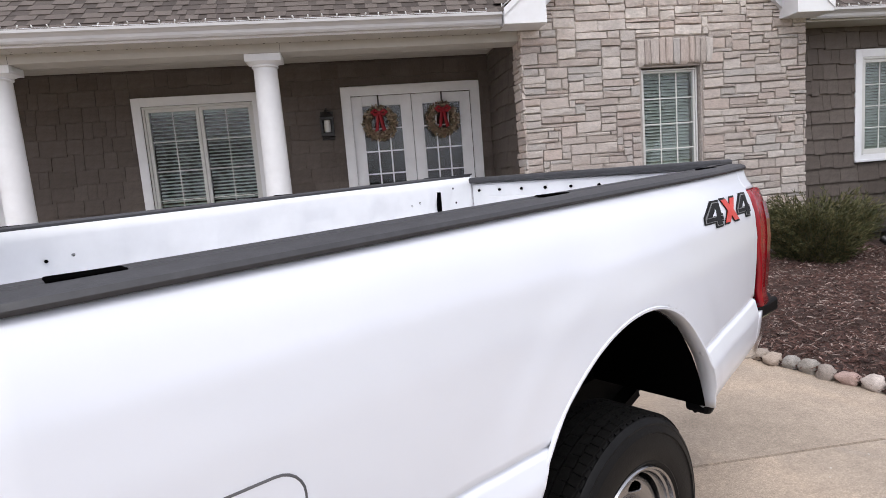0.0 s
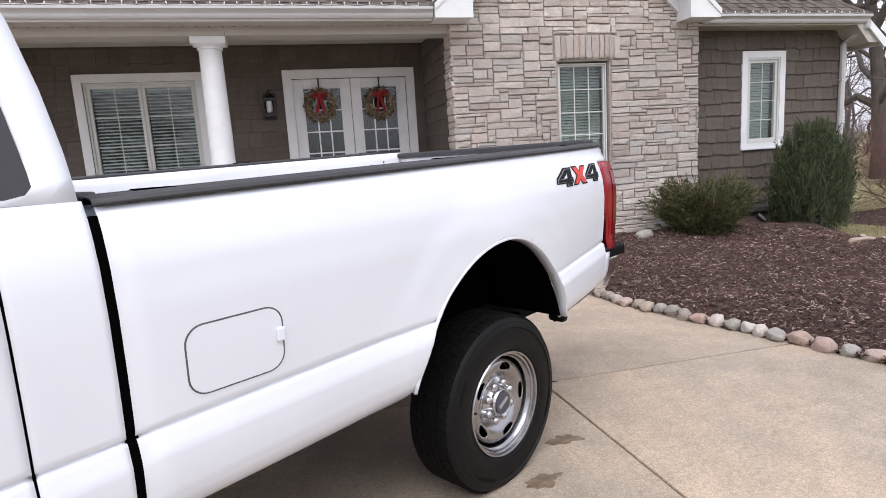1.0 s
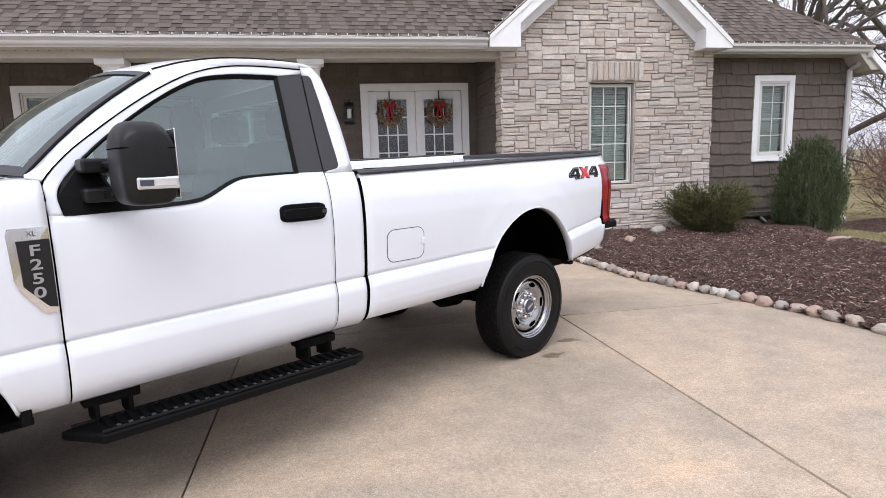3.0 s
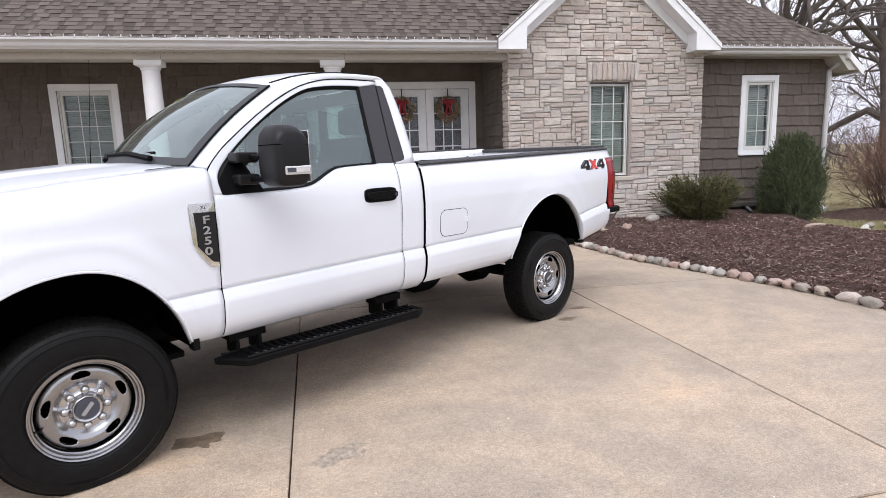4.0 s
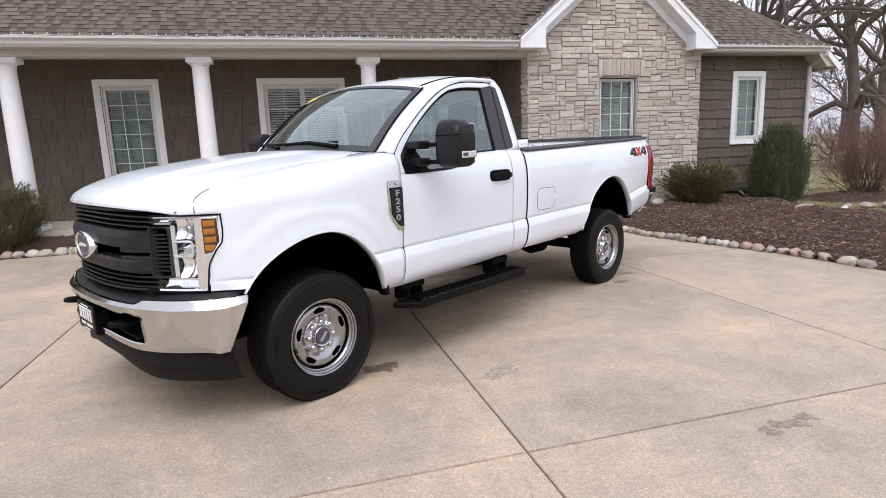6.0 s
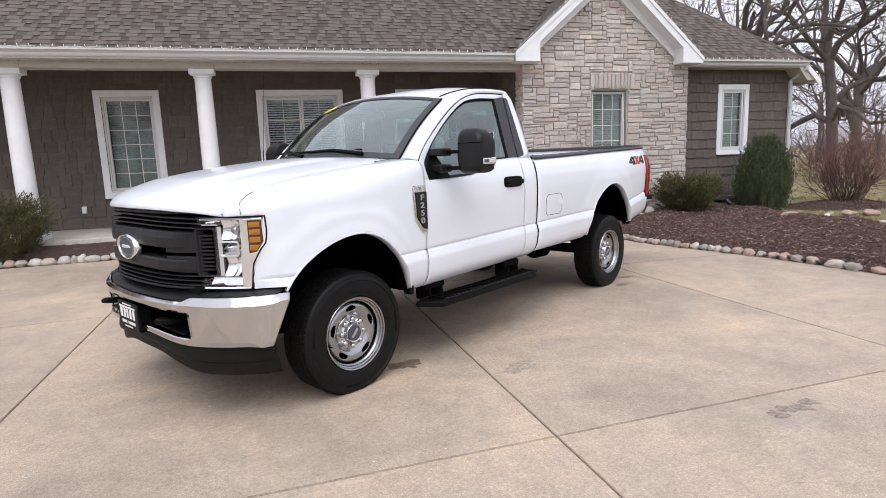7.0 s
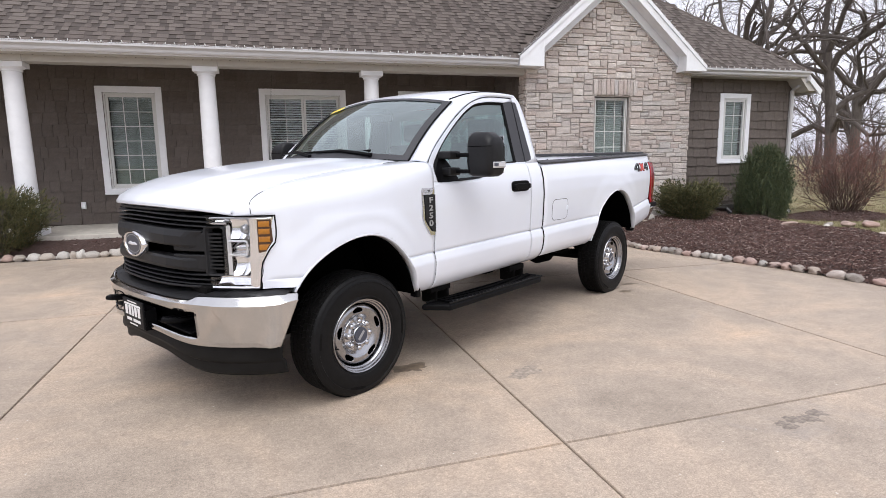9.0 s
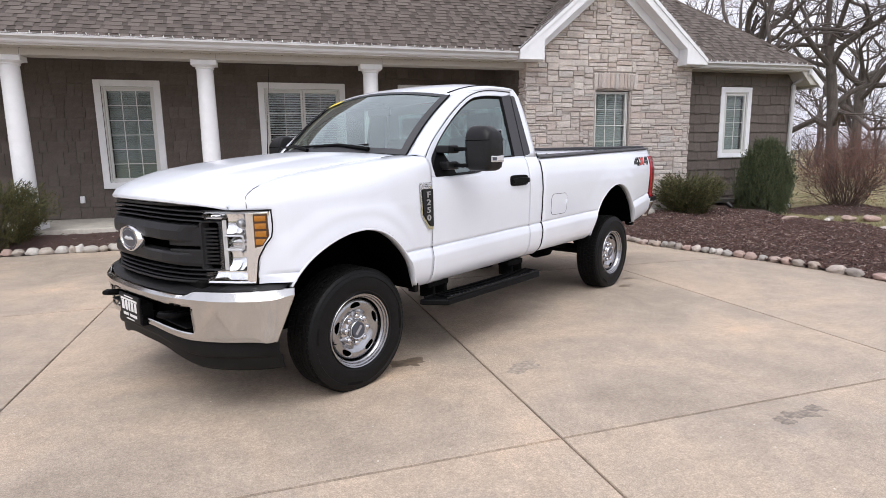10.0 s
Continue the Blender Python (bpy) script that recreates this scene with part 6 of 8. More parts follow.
for s in (1, -1):
    rings = ((0.01, 1.140), (0.86, 1.140), (0.96, 1.150), (1.0, 1.175), (1.0, 1.285), (0.985, 1.312), (0.94, 1.330), (0.86, 1.339), (0.5, 1.343), (0.01, 1.345))
    mir = part("mirror", Build().grid([mirror_ring(k, y, s) for k, y in rings], closed=True), M["mirror_black"], truck, "large black towing mirror", smooth=True, angle=60)
    lip = [(-0.928 + 0.097 * k, s * y, 1.568) for k, y in rings[2:8]] + [(-0.928 - 0.097 * k, s * y, 1.568) for k, y in rings[7:2:-1]]
    part("mirror_seam", Build().tube(lip, 0.0022, 5), M["void"], mir, "seam under the mirror cap")
    part("mirror_face", Build().box(-1.03, -1.024, min(s * 1.155, s * 1.32), max(s * 1.155, s * 1.32), 1.38, 1.64), M["chrome"], mir, "silvered mirror glass", bevel=0.003)
    lampm = part("mirror_lamp", Build().box(-1.022, -0.872, min(s * 1.318, s * 1.3455), max(s * 1.318, s * 1.3455), 1.418, 1.466), M["lamp_bright"], mir, "clear mirror indicator lamp", bevel=0.009)
    part("lamp_face", Build().box(-1.008, -0.935, min(s * 1.3458, s * 1.3475), max(s * 1.3458, s * 1.3475), 1.432, 1.453), M["silver"], lampm)
    part("lamp_face", Build().box(-0.930, -0.884, min(s * 1.3458, s * 1.3475), max(s * 1.3458, s * 1.3475), 1.432, 1.453), M["badge_blue"], lampm)
    for z in (1.512, 1.398):
        part("mirror_arm", Build().box(-0.89, -0.83, min(s * 0.96, s * 1.17), max(s * 0.96, s * 1.17), z - 0.014, z + 0.014), M["black_trim"], mir, bevel=0.008)
        part("mirror_knuckle", Build().box(-0.885, -0.765, min(s * 0.93, s * 1.05), max(s * 0.93, s * 1.05), z - 0.028, z + 0.028), M["mirror_black"], mir, bevel=0.012)

# wheel opening lips, and liners whose colour carries the wells' deep shade
for xc, fr, re, zc, h, lim_f, lim_r in ((*FA, 0.50, -0.486), (*RA, -WB + 0.572, -WB - 0.495)):
    for s in (1, -1):
        pts = []
        for a in np.linspace(0.02, math.pi - 0.02, 65):
            x = xc + (fr if a < math.pi / 2 else re) * math.cos(a)
            if lim_r <= x <= lim_f and zc + h * math.sin(a) > (0.575 if xc > -1 else 0.615 if x > xc else 0.645):
                pts.append((x, zc + h * math.sin(a)))
        ys = np.array([side_y(x, z + 0.01) for x, z in pts])
        ys = np.convolve(np.pad(ys, 4, mode="edge"), np.ones(9) / 9, "valid")
        rim_ = [((x - xc) / (fr if x > xc else re) * 0.012, (z - zc) / h * 0.012) for x, z in pts]
        part("arch_lip", Build().grid([[(x + dx, s * (y - 0.004), z + dz), (x + dx * 0.6, s * (y + 0.0035), z + dz * 0.6), (x, s * (y + 0.003), z), (x - dx * 0.3, s * (y - 0.004), z - dz * 0.3), (x - dx * 0.4, s * (y - 0.05), z - dz * 0.4)] for (x, z), y, (dx, dz) in zip(pts, ys, rim_)]), M["paint"], truck, smooth=True, solid=0.004)
        full = [(xc + (fr if a < math.pi / 2 else re) * 0.99 * math.cos(a), zc + h * 0.99 * math.sin(a)) for a in np.linspace(0.30, math.pi - (0.36 if xc < -1 else 0.26), 49)]
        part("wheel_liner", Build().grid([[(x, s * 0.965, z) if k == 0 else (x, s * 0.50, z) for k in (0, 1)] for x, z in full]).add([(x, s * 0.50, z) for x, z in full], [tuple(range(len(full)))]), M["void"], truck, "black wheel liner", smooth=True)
        if xc > -1:
            part("mud_lip", Build().box(-0.515, -0.476, s * 0.95 - 0.04, s * 0.95 + 0.03, 0.535, 0.60), M["black_trim"], truck, bevel=0.008)
        if xc < -1:
            part("mud_lip", Build().box(-4.14, -4.085, s * 0.93 - 0.05, s * 0.93 + 0.045, 0.628, 0.70), M["black_trim"], truck, bevel=0.018)
# black strips: the seal between cab and bed, and painted shade in door gaps
for s in (1, -1):
    for xa, xb, za, zb, inset in ((-2.067, -2.098, 0.60, 1.41, 0.002), (-0.6425, -0.6505, 0.575, 1.33, 0.004), (-1.8795, -1.8865, 0.58, 1.45, 0.004)):
        part("gap_seal_shade", Build().grid([[(x, s * (side_y(x, z) - inset), z) for z in np.linspace(za, zb, 40)] for x in (xa, xb)]), M["void"], truck)

# underbody
part("frame_rail", Build().box(-4.7, 0.75, 0.40, 0.50, 0.50, 0.68), M["chassis"], truck, bevel=0.01)
part("frame_rail", Build().box(-4.7, 0.75, -0.50, -0.40, 0.50, 0.68), M["chassis"], truck, bevel=0.01)
part("underbody", Build().box(-2.0, -0.5, -0.86, 0.86, 0.575, 0.62).box(-4.55, -2.12, -0.48, 0.48, 0.80, 0.88).box(-2.92, -2.2, -0.80, 0.80, 0.80, 0.86).box(-2.9, -2.2, -0.80, -0.2, 0.45, 0.75).box(-0.9, 0.4, -0.35, 0.35, 0.42, 0.9), M["chassis"], truck, bevel=0.02)
ax = part("rear_axle", Build().tube([(-WB, -0.75, HUB), (-WB, 0.75, HUB)], 0.055, 12).lathe([(0, -0.2), (0.12, -0.16), (0.17, 0), (0.12, 0.16), (0, 0.2)], "y", 16, centre=(-WB, 0, HUB)), M["chassis"], truck, smooth=True)
part("front_axle", Build().tube([(0, -0.8, HUB - 0.02), (0, 0.8, HUB - 0.02)], 0.05, 12).lathe([(0, -0.16), (0.11, -0.1), (0.14, 0), (0.11, 0.1), (0, 0.16)], "y", 16, centre=(0, -0.3, HUB - 0.02)), M["chassis"], truck, smooth=True)
for s in (1, -1):
    part("leaf_spring", Build().grid([[(-WB + 0.72 * t, s * 0.53 + w, HUB + 0.02 + 0.13 * t * t) for w in (-0.035, 0.035)] for t in np.linspace(-1, 1, 17)]), M["chassis"], truck, solid=0.04)
    part("shock", Build().tube([(-WB - 0.05, s * 0.62, HUB - 0.05), (-WB + 0.35, s * 0.48, 0.78)], 0.035, 10), M["chassis"], truck)
part("exhaust", Build().tube([(-1.2, -0.45, 0.46), (-2.9, -0.55, 0.48), (-3.3, -0.72, 0.6), (-4.1, -0.78, 0.55), (-4.45, -0.95, 0.5)], 0.04, 10), M["chassis"], truck, smooth=True)
part("spare_wheel", Build().lathe([(0.15, 0.0), (0.36, 0.0), (0.39, 0.06), (0.39, 0.16), (0.36, 0.22), (0.15, 0.22)], "z", 32, centre=(-4.2, 0, 0.52)), M["rubber"], truck, smooth=True)
part("hitch", Build().box(-4.80, -4.55, -0.35, 0.35, 0.48, 0.56).box(-4.92, -4.7, -0.05, 0.05, 0.47, 0.57), M["chassis"], truck, bevel=0.01)

# rear bumper
rb = part("rear_bumper", Build().grid([[(-4.58 + (x + 4.58) * k, y * (0.955 + 0.045 * k), z) for x, y in spline([(-4.56, 0.915), (-4.68, 0.94), (-4.80, 0.94), (-4.88, 0.86), (-4.92, 0.6), (-4.93, 0.0), (-4.92, -0.6), (-4.88, -0.86), (-4.80, -0.94), (-4.68, -0.94), (-4.56, -0.915)], 48)] for z, k in ((0.69, 0.36), (0.705, 0.42), (0.76, 0.62), (0.81, 0.82), (0.85, 0.95), (0.885, 1.0))]), M["chrome"], truck, "chrome rear bumper", smooth=True, solid=0.02)
part("bumper_pad", Build().box(-4.91, -4.60, -0.90, 0.90, 0.888, 0.92), M["black_trim"], rb, "black bumper step pad", bevel=0.012)
for s in (1, -1):
    part("bumper_end", Build().box(-4.83, -4.60, s * 0.935 - 0.04, s * 0.935 + 0.02, 0.865, 0.925), M["black_trim"], rb, bevel=0.012)

# running boards
for s in (1, -1):
    step = part("running_board", Build().add([(x, y, z) for z in (0.405, 0.45) for x, y in ((-0.60, s * 0.90), (-0.72, s * 1.075), (-1.93, s * 1.075), (-2.02, s * 1.02), (-2.02, s * 0.90))], [(4, 3, 2, 1, 0), (5, 6, 7, 8, 9)] + [(i, (i + 1) % 5, (i + 1) % 5 + 5, i + 5) for i in range(5)]), M["black_trim"], truck, "black ribbed running board step", bevel=0.012)
    me = Build().box(-0.011, 0.011, -0.068, 0.068, 0, 0.016).mesh("tread_rib", M["black_trim"])
    for k in range(27):
        piece("tread_rib", me, step, pose(-0.76 - 0.045 * k, s * 0.985, 0.451))
    for y in (1.062, 0.912):
        part("edge_strip", Build().box(-1.97, -0.72 if y > 1 else -0.64, s * y - 0.006, s * y + 0.006, 0.451, 0.464), M["dam_black"], step, bevel=0.003)
    tooth = Build().box(-0.008, 0.008, -0.012, 0.012, 0, 0.013).mesh("tread_tooth", M["rail_cap"])
    for k in range(26):
        piece("tread_tooth", tooth, step, pose(-0.7825 - 0.045 * k, s * 1.048, 0.451))
    for x in (-0.80, -1.80):
        part("step_bracket", Build().box(x - 0.11, x + 0.11, min(s * 0.80, s * 0.915), max(s * 0.80, s * 0.915), 0.515, 0.565).box(x - 0.075, x - 0.055, min(s * 0.78, s * 0.93), max(s * 0.78, s * 0.93), 0.43, 0.53).box(x + 0.055, x + 0.075, min(s * 0.78, s * 0.93), max(s * 0.78, s * 0.93), 0.43, 0.53), M["chassis"], step, bevel=0.01)


# wheels
def wheel(x, s):
    spin = pose(0, 0, 0, 0, 20 if x > -1 else 0)
    m = pose(x + (0.010 if x > -1 else 0), s * 0.852, HUB, 0, 0, 0 if s > 0 else 180) @ spin

    def settle(b):
        """Flatten the tyre where it stands on the ground."""
        back_ = spin.inverted()
        for i, v in enumerate(b.v):
            q = spin @ Vector(v)
            if q.z < -HUB:
                q.z = -HUB + (q.z + HUB) * 0.02
                b.v[i] = tuple(back_ @ q)
        return b

    root = new("wheel")
    root.parent, root.matrix_local = truck, m
    root["label"] = "black road tyre on a silver steel wheel with chrome hub cover"
    prof = [(0.225, -0.107), (0.25, -0.117), (0.31, -0.127), (0.36, -0.120), (0.388, -0.108), (0.388, -0.094), (0.394, -0.092), (0.394, 0.092), (0.388, 0.094), (0.390, 0.104), (0.381, 0.115), (0.372, 0.119), (0.368, 0.1185), (0.360, 0.122), (0.352, 0.125), (0.347, 0.1265), (0.344, 0.122), (0.330, 0.1235), (0.30, 0.1265), (0.27, 0.124), (0.258, 0.120), (0.254, 0.1215), (0.248, 0.118), (0.238, 0.108), (0.225, 0.10), (0.225, -0.107)]
    part("tyre", settle(Build().lathe(prof, "y", 96)), M["rubber"], root, smooth=True, angle=28)
    tr = Build()
    for r_ in range(5):
        yc = -0.076 + 0.038 * r_
        n = 72 if r_ in (0, 4) else 60
        for k in range(n):
            a = 2 * math.pi * (k + 0.5 * (r_ % 2)) / n
            w = 0.0396 if n == 60 else 0.0318
            q = Matrix.Rotation(a, 4, "Y") @ pose(0, yc, 0.3925, 0, 0, (6, -8, 0, 8, -6)[r_])
            tr.box(-w / 2, w / 2, -0.0160, 0.0160, -0.008, 0.0098, q)
    for k in range(72):
        q = Matrix.Rotation(2 * math.pi * k / 72, 4, "Y") @ pose(0, 0.104, 0.384, -42)
        tr.box(-0.012, 0.012, -0.013, 0.013, -0.008, 0.0035 if k % 2 else 0.002, q)
    part("tread", settle(tr), M["tread"], root, clean=False)
    rim = part("rim", Build().lathe([(0.20, -0.10), (0.215, -0.1), (0.216, 0.06), (0.222, 0.095), (0.236, 0.108), (0.241, 0.114), (0.237, 0.120), (0.230, 0.117), (0.227, 0.104), (0.219, 0.100), (0.215, 0.082), (0.208, 0.078), (0.206, 0.03), (0.205, -0.02), (0.20, -0.10)], "y", 64), M["steel"], root, smooth=True, angle=50)
    # disc with five oval slots
    n, rr = 240, np.linspace(0.203, 0.085, 35)
    hh = np.interp(rr, [0.085, 0.10, 0.118, 0.134, 0.15, 0.172, 0.185, 0.193, 0.199, 0.203], [0.050, 0.052, 0.060, 0.072, 0.079, 0.080, 0.076, 0.068, 0.052, 0.028])
    rows = [[(r * math.cos(2 * math.pi * k / n), h, r * math.sin(2 * math.pi * k / n)) for k in range(n)] for r, h in zip(rr, hh)]

    def solid_cell(i, j):
        a = ((j + 0.5) % 48 - 24) / 48 * (2 * math.pi / 5)
        r = (rr[i] + rr[i + 1]) / 2
        return abs((a * r) / 0.040) ** 2.1 + abs((r - 0.162) / 0.0185) ** 2.1 > 1
    part("disc", Build().grid(rows, closed=True, keep=solid_cell), M["steel"], rim, "silver steel disc with oval slots", smooth=True, solid=0.006, angle=60)
    part("brake", Build().lathe([(0, -0.02), (0.195, -0.03), (0.195, -0.012), (0.0, -0.012)], "y", 32), M["void"], root)
    hubc = part("hub_cover", Build().lathe([(0.116, 0.030), (0.115, 0.052), (0.109, 0.058), (0.102, 0.056), (0.082, 0.058), (0.072, 0.064), (0.066, 0.080), (0.062, 0.094), (0.059, 0.097), (0.052, 0.093), (0.0, 0.094)], "y", 48), M["hub_chrome"], root, "chrome hub cover", smooth=True)
    part("cap_badge", Build().lathe([(0.0, 0.0942), (0.051, 0.0942), (0.050, 0.098), (0.0, 0.0985)], "y", 32), M["badge_blue"], hubc, "plain grey cap badge", smooth=True)
    part("cap_bar", Build().box(-0.034, 0.034, 0.0985, 0.100, -0.009, 0.009, Matrix.Rotation(0.5, 4, "Y")), M["letter"], hubc)
    nut = Build().lathe([(0.0205, 0.040), (0.0195, 0.074), (0.0165, 0.084), (0.009, 0.090), (0.0, 0.091)], "y", 12).mesh("lug_nut", M["hub_chrome"], True)
    for k in range(8):
        a = 2 * math.pi * (k + 0.5) / 8
        piece("lug_nut", nut, hubc, pose(0.087 * math.cos(a), 0, 0.087 * math.sin(a)))
    part("valve", Build().tube([(0.2, 0.07, 0.02), (0.19, 0.10, 0.02)], 0.005, 6), M["rubber"], rim)
    for turn_, w_ in ((1.1, 0.05), (-1.9, 0.07), (2.6, 0.06)):
        part("sidewall_mark", Build().box(-w_, w_, 0.1195, 0.1245, -0.008, 0.008, Matrix.Rotation(turn_, 4, "Y") @ pose(0, 0, 0.335)), M["tread"], root)
    return root


for x in (0.0, -WB):
    for s in (1, -1):
        wheel(x, s)


# ---- nose: grille, lamps, bumper ----
def sweep(y0, y1, z0, z1, out, deep, n=24, taper=0.0):
    """A bar that follows the nose, standing 'out' metres before it and 'deep' thick."""
    rows = []
    for y in np.linspace(y0, y1, n):
        x = nose(y) + out
        rows.append([(x - deep, y, z0), (x, y, z0 + taper), (x, y, z1 - taper), (x - deep, y, z1)])
    b = Build().grid(rows, closed=True)
    b.f.append((0, 1, 2, 3))
    k = len(b.v) - 4
    b.f.append((k + 3, k + 2, k + 1, k))
    return b


def profile_bar(profile, half, n=40, wedge=None, drop=0.018):
    """A grille bar of the given (out, z) profile along the nose; its ends sink back past 'wedge'."""
    rows = []
    for y in np.linspace(-half, half, n):
        k = 1.0 if wedge is None else 1 - min(max((abs(y) - wedge) / (half - wedge), 0.0), 1.0)
        dz = -drop * (y / 0.57) ** 2
        rows.append([(nose(y) + (o if o < 0 else o * k - 0.016 * (1 - k)), y, z + dz) for o, z in profile])
    b = Build().grid(rows, closed=True)
    m = len(profile)
    b.f.append(tuple(range(m)))
    b.f.append(tuple(range(len(b.v) - 1, len(b.v) - m - 1, -1)))
    return b


# backing sheet in near black: shade behind the grille bars as colour
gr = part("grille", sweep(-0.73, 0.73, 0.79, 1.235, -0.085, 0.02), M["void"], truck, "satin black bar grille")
part("grille_frame", sweep(-0.60, 0.60, 1.214, 1.232, -0.02, 0.06), M["grille"], gr, bevel=0.006)
for z in (1.146, 1.172, 1.198):
    part("upper_bar", profile_bar([(-0.070, z), (-0.012, z + 0.001), (-0.006, z + 0.005), (-0.012, z + 0.010), (-0.070, z + 0.012)], 0.615, 30), M["grille"], gr)
part("centre_bar", profile_bar([(-0.06, 1.030), (0.004, 1.030), (0.012, 1.044), (0.012, 1.090), (-0.002, 1.126), (-0.06, 1.136)], 0.575, 46, 0.47), M["grille"], gr, "broad satin black upper grille bar", bevel=0.004)
part("centre_bar", profile_bar([(-0.06, 0.888), (0.000, 0.894), (0.012, 0.915), (0.010, 0.955), (0.002, 0.968), (-0.06, 0.970)], 0.575, 46, 0.47), M["grille"], gr, "broad satin black lower grille bar", bevel=0.004)
part("lower_frame", sweep(-0.62, 0.62, 0.785, 0.800, 0.0, 0.08), M["grille"], gr, bevel=0.006)
for z in (0.806, 0.832, 0.858):
    part("lower_bar", profile_bar([(-0.070, z), (-0.012, z + 0.001), (-0.004, z + 0.005), (-0.012, z + 0.010), (-0.070, z + 0.012)], 0.615, 30, drop=0.006), M["grille"], gr)
for s in (1, -1):
    span = lambda a, e: (min(s * a, s * e), max(s * a, s * e))
    # panel beside the badge, split by a narrow slot
    part("bridge", sweep(*span(0.385, 0.610), 0.992, 1.100, -0.008, 0.05, 10), M["grille"], gr, bevel=0.006)
    part("bridge", sweep(*span(0.385, 0.610), 0.888, 0.974, -0.008, 0.05, 10), M["grille"], gr, bevel=0.006)
    loop = []
    for cy, cz, a0 in ((0.682, 1.118, 0), (0.612, 1.118, 90), (0.612, 0.874, 180), (0.682, 0.874, 270)):
        loop += [(cy + 0.018 * math.cos(radians(a)), cz + 0.018 * math.sin(radians(a))) for a in np.linspace(a0, a0 + 90, 6)]
    edge = Build().grid([[(nose(y) + o, s * (0.647 + (y - 0.647) * q), 0.996 + (z - 0.996) * w) for y, z in loop] for q, w, o in ((1.0, 1.0, -0.05), (1.0, 1.0, -0.004), (0.93, 0.975, 0.004), (0.76, 0.925, -0.002), (0.76, 0.925, -0.05))], closed=True)
    part("vent_frame", edge, M["grille"], gr, "rounded vent surround", smooth=True)
    for k in range(10):
        part("vent_fin", sweep(*span(0.606, 0.672), 0.892 + 0.0215 * k, 0.902 + 0.0215 * k, -0.014, 0.05, 5), M["grille"], gr)
bad = part("oval_badge", Build().grid([[(0.968 + dx, 0.148 * k * math.cos(a), 1.009 + 0.081 * (k - 0.10 * (1 - k)) * math.sin(a)) for a in np.linspace(0, 6.2832, 65)[:-1]] for k, dx in ((1.0, -0.03), (1.0, 0.0), (0.96, 0.009), (0.88, 0.011), (0.82, 0.008), (0.80, 0.0))], closed=True), M["chrome"], gr, "chrome-rimmed oval badge", smooth=True)
part("badge_field", Build().grid([[(0.970 + 0.004 * (1 - k), 0.148 * k * math.cos(a), 1.009 + 0.080 * (k - 0.10 * (1 - k)) * math.sin(a)) for a in np.linspace(0, 6.2832, 65)[:-1]] for k in (0.82, 0.4, 0.02)], closed=True), M["badge_blue"], bad, "plain grey-blue oval field", smooth=True)
part("badge_line", Build().grid([[(0.974, 0.148 * k * math.cos(a), 1.009 + 0.080 * (k - 0.10 * (1 - k)) * math.sin(a)) for a in np.linspace(0, 6.2832, 65)[:-1]] for k in (0.72, 0.69)], closed=True), M["letter"], bad, "thin silver inner line", solid=0.002)
part("badge_bar", Build().tube([(0.975, -0.062, 1.006), (0.977, -0.03, 1.012), (0.978, 0.0, 1.008), (0.977, 0.03, 1.012), (0.975, 0.062, 1.006)], [0.004, 0.011, 0.009, 0.010, 0.003], 8), M["silver"], bad, "plain silver stroke", smooth=True)

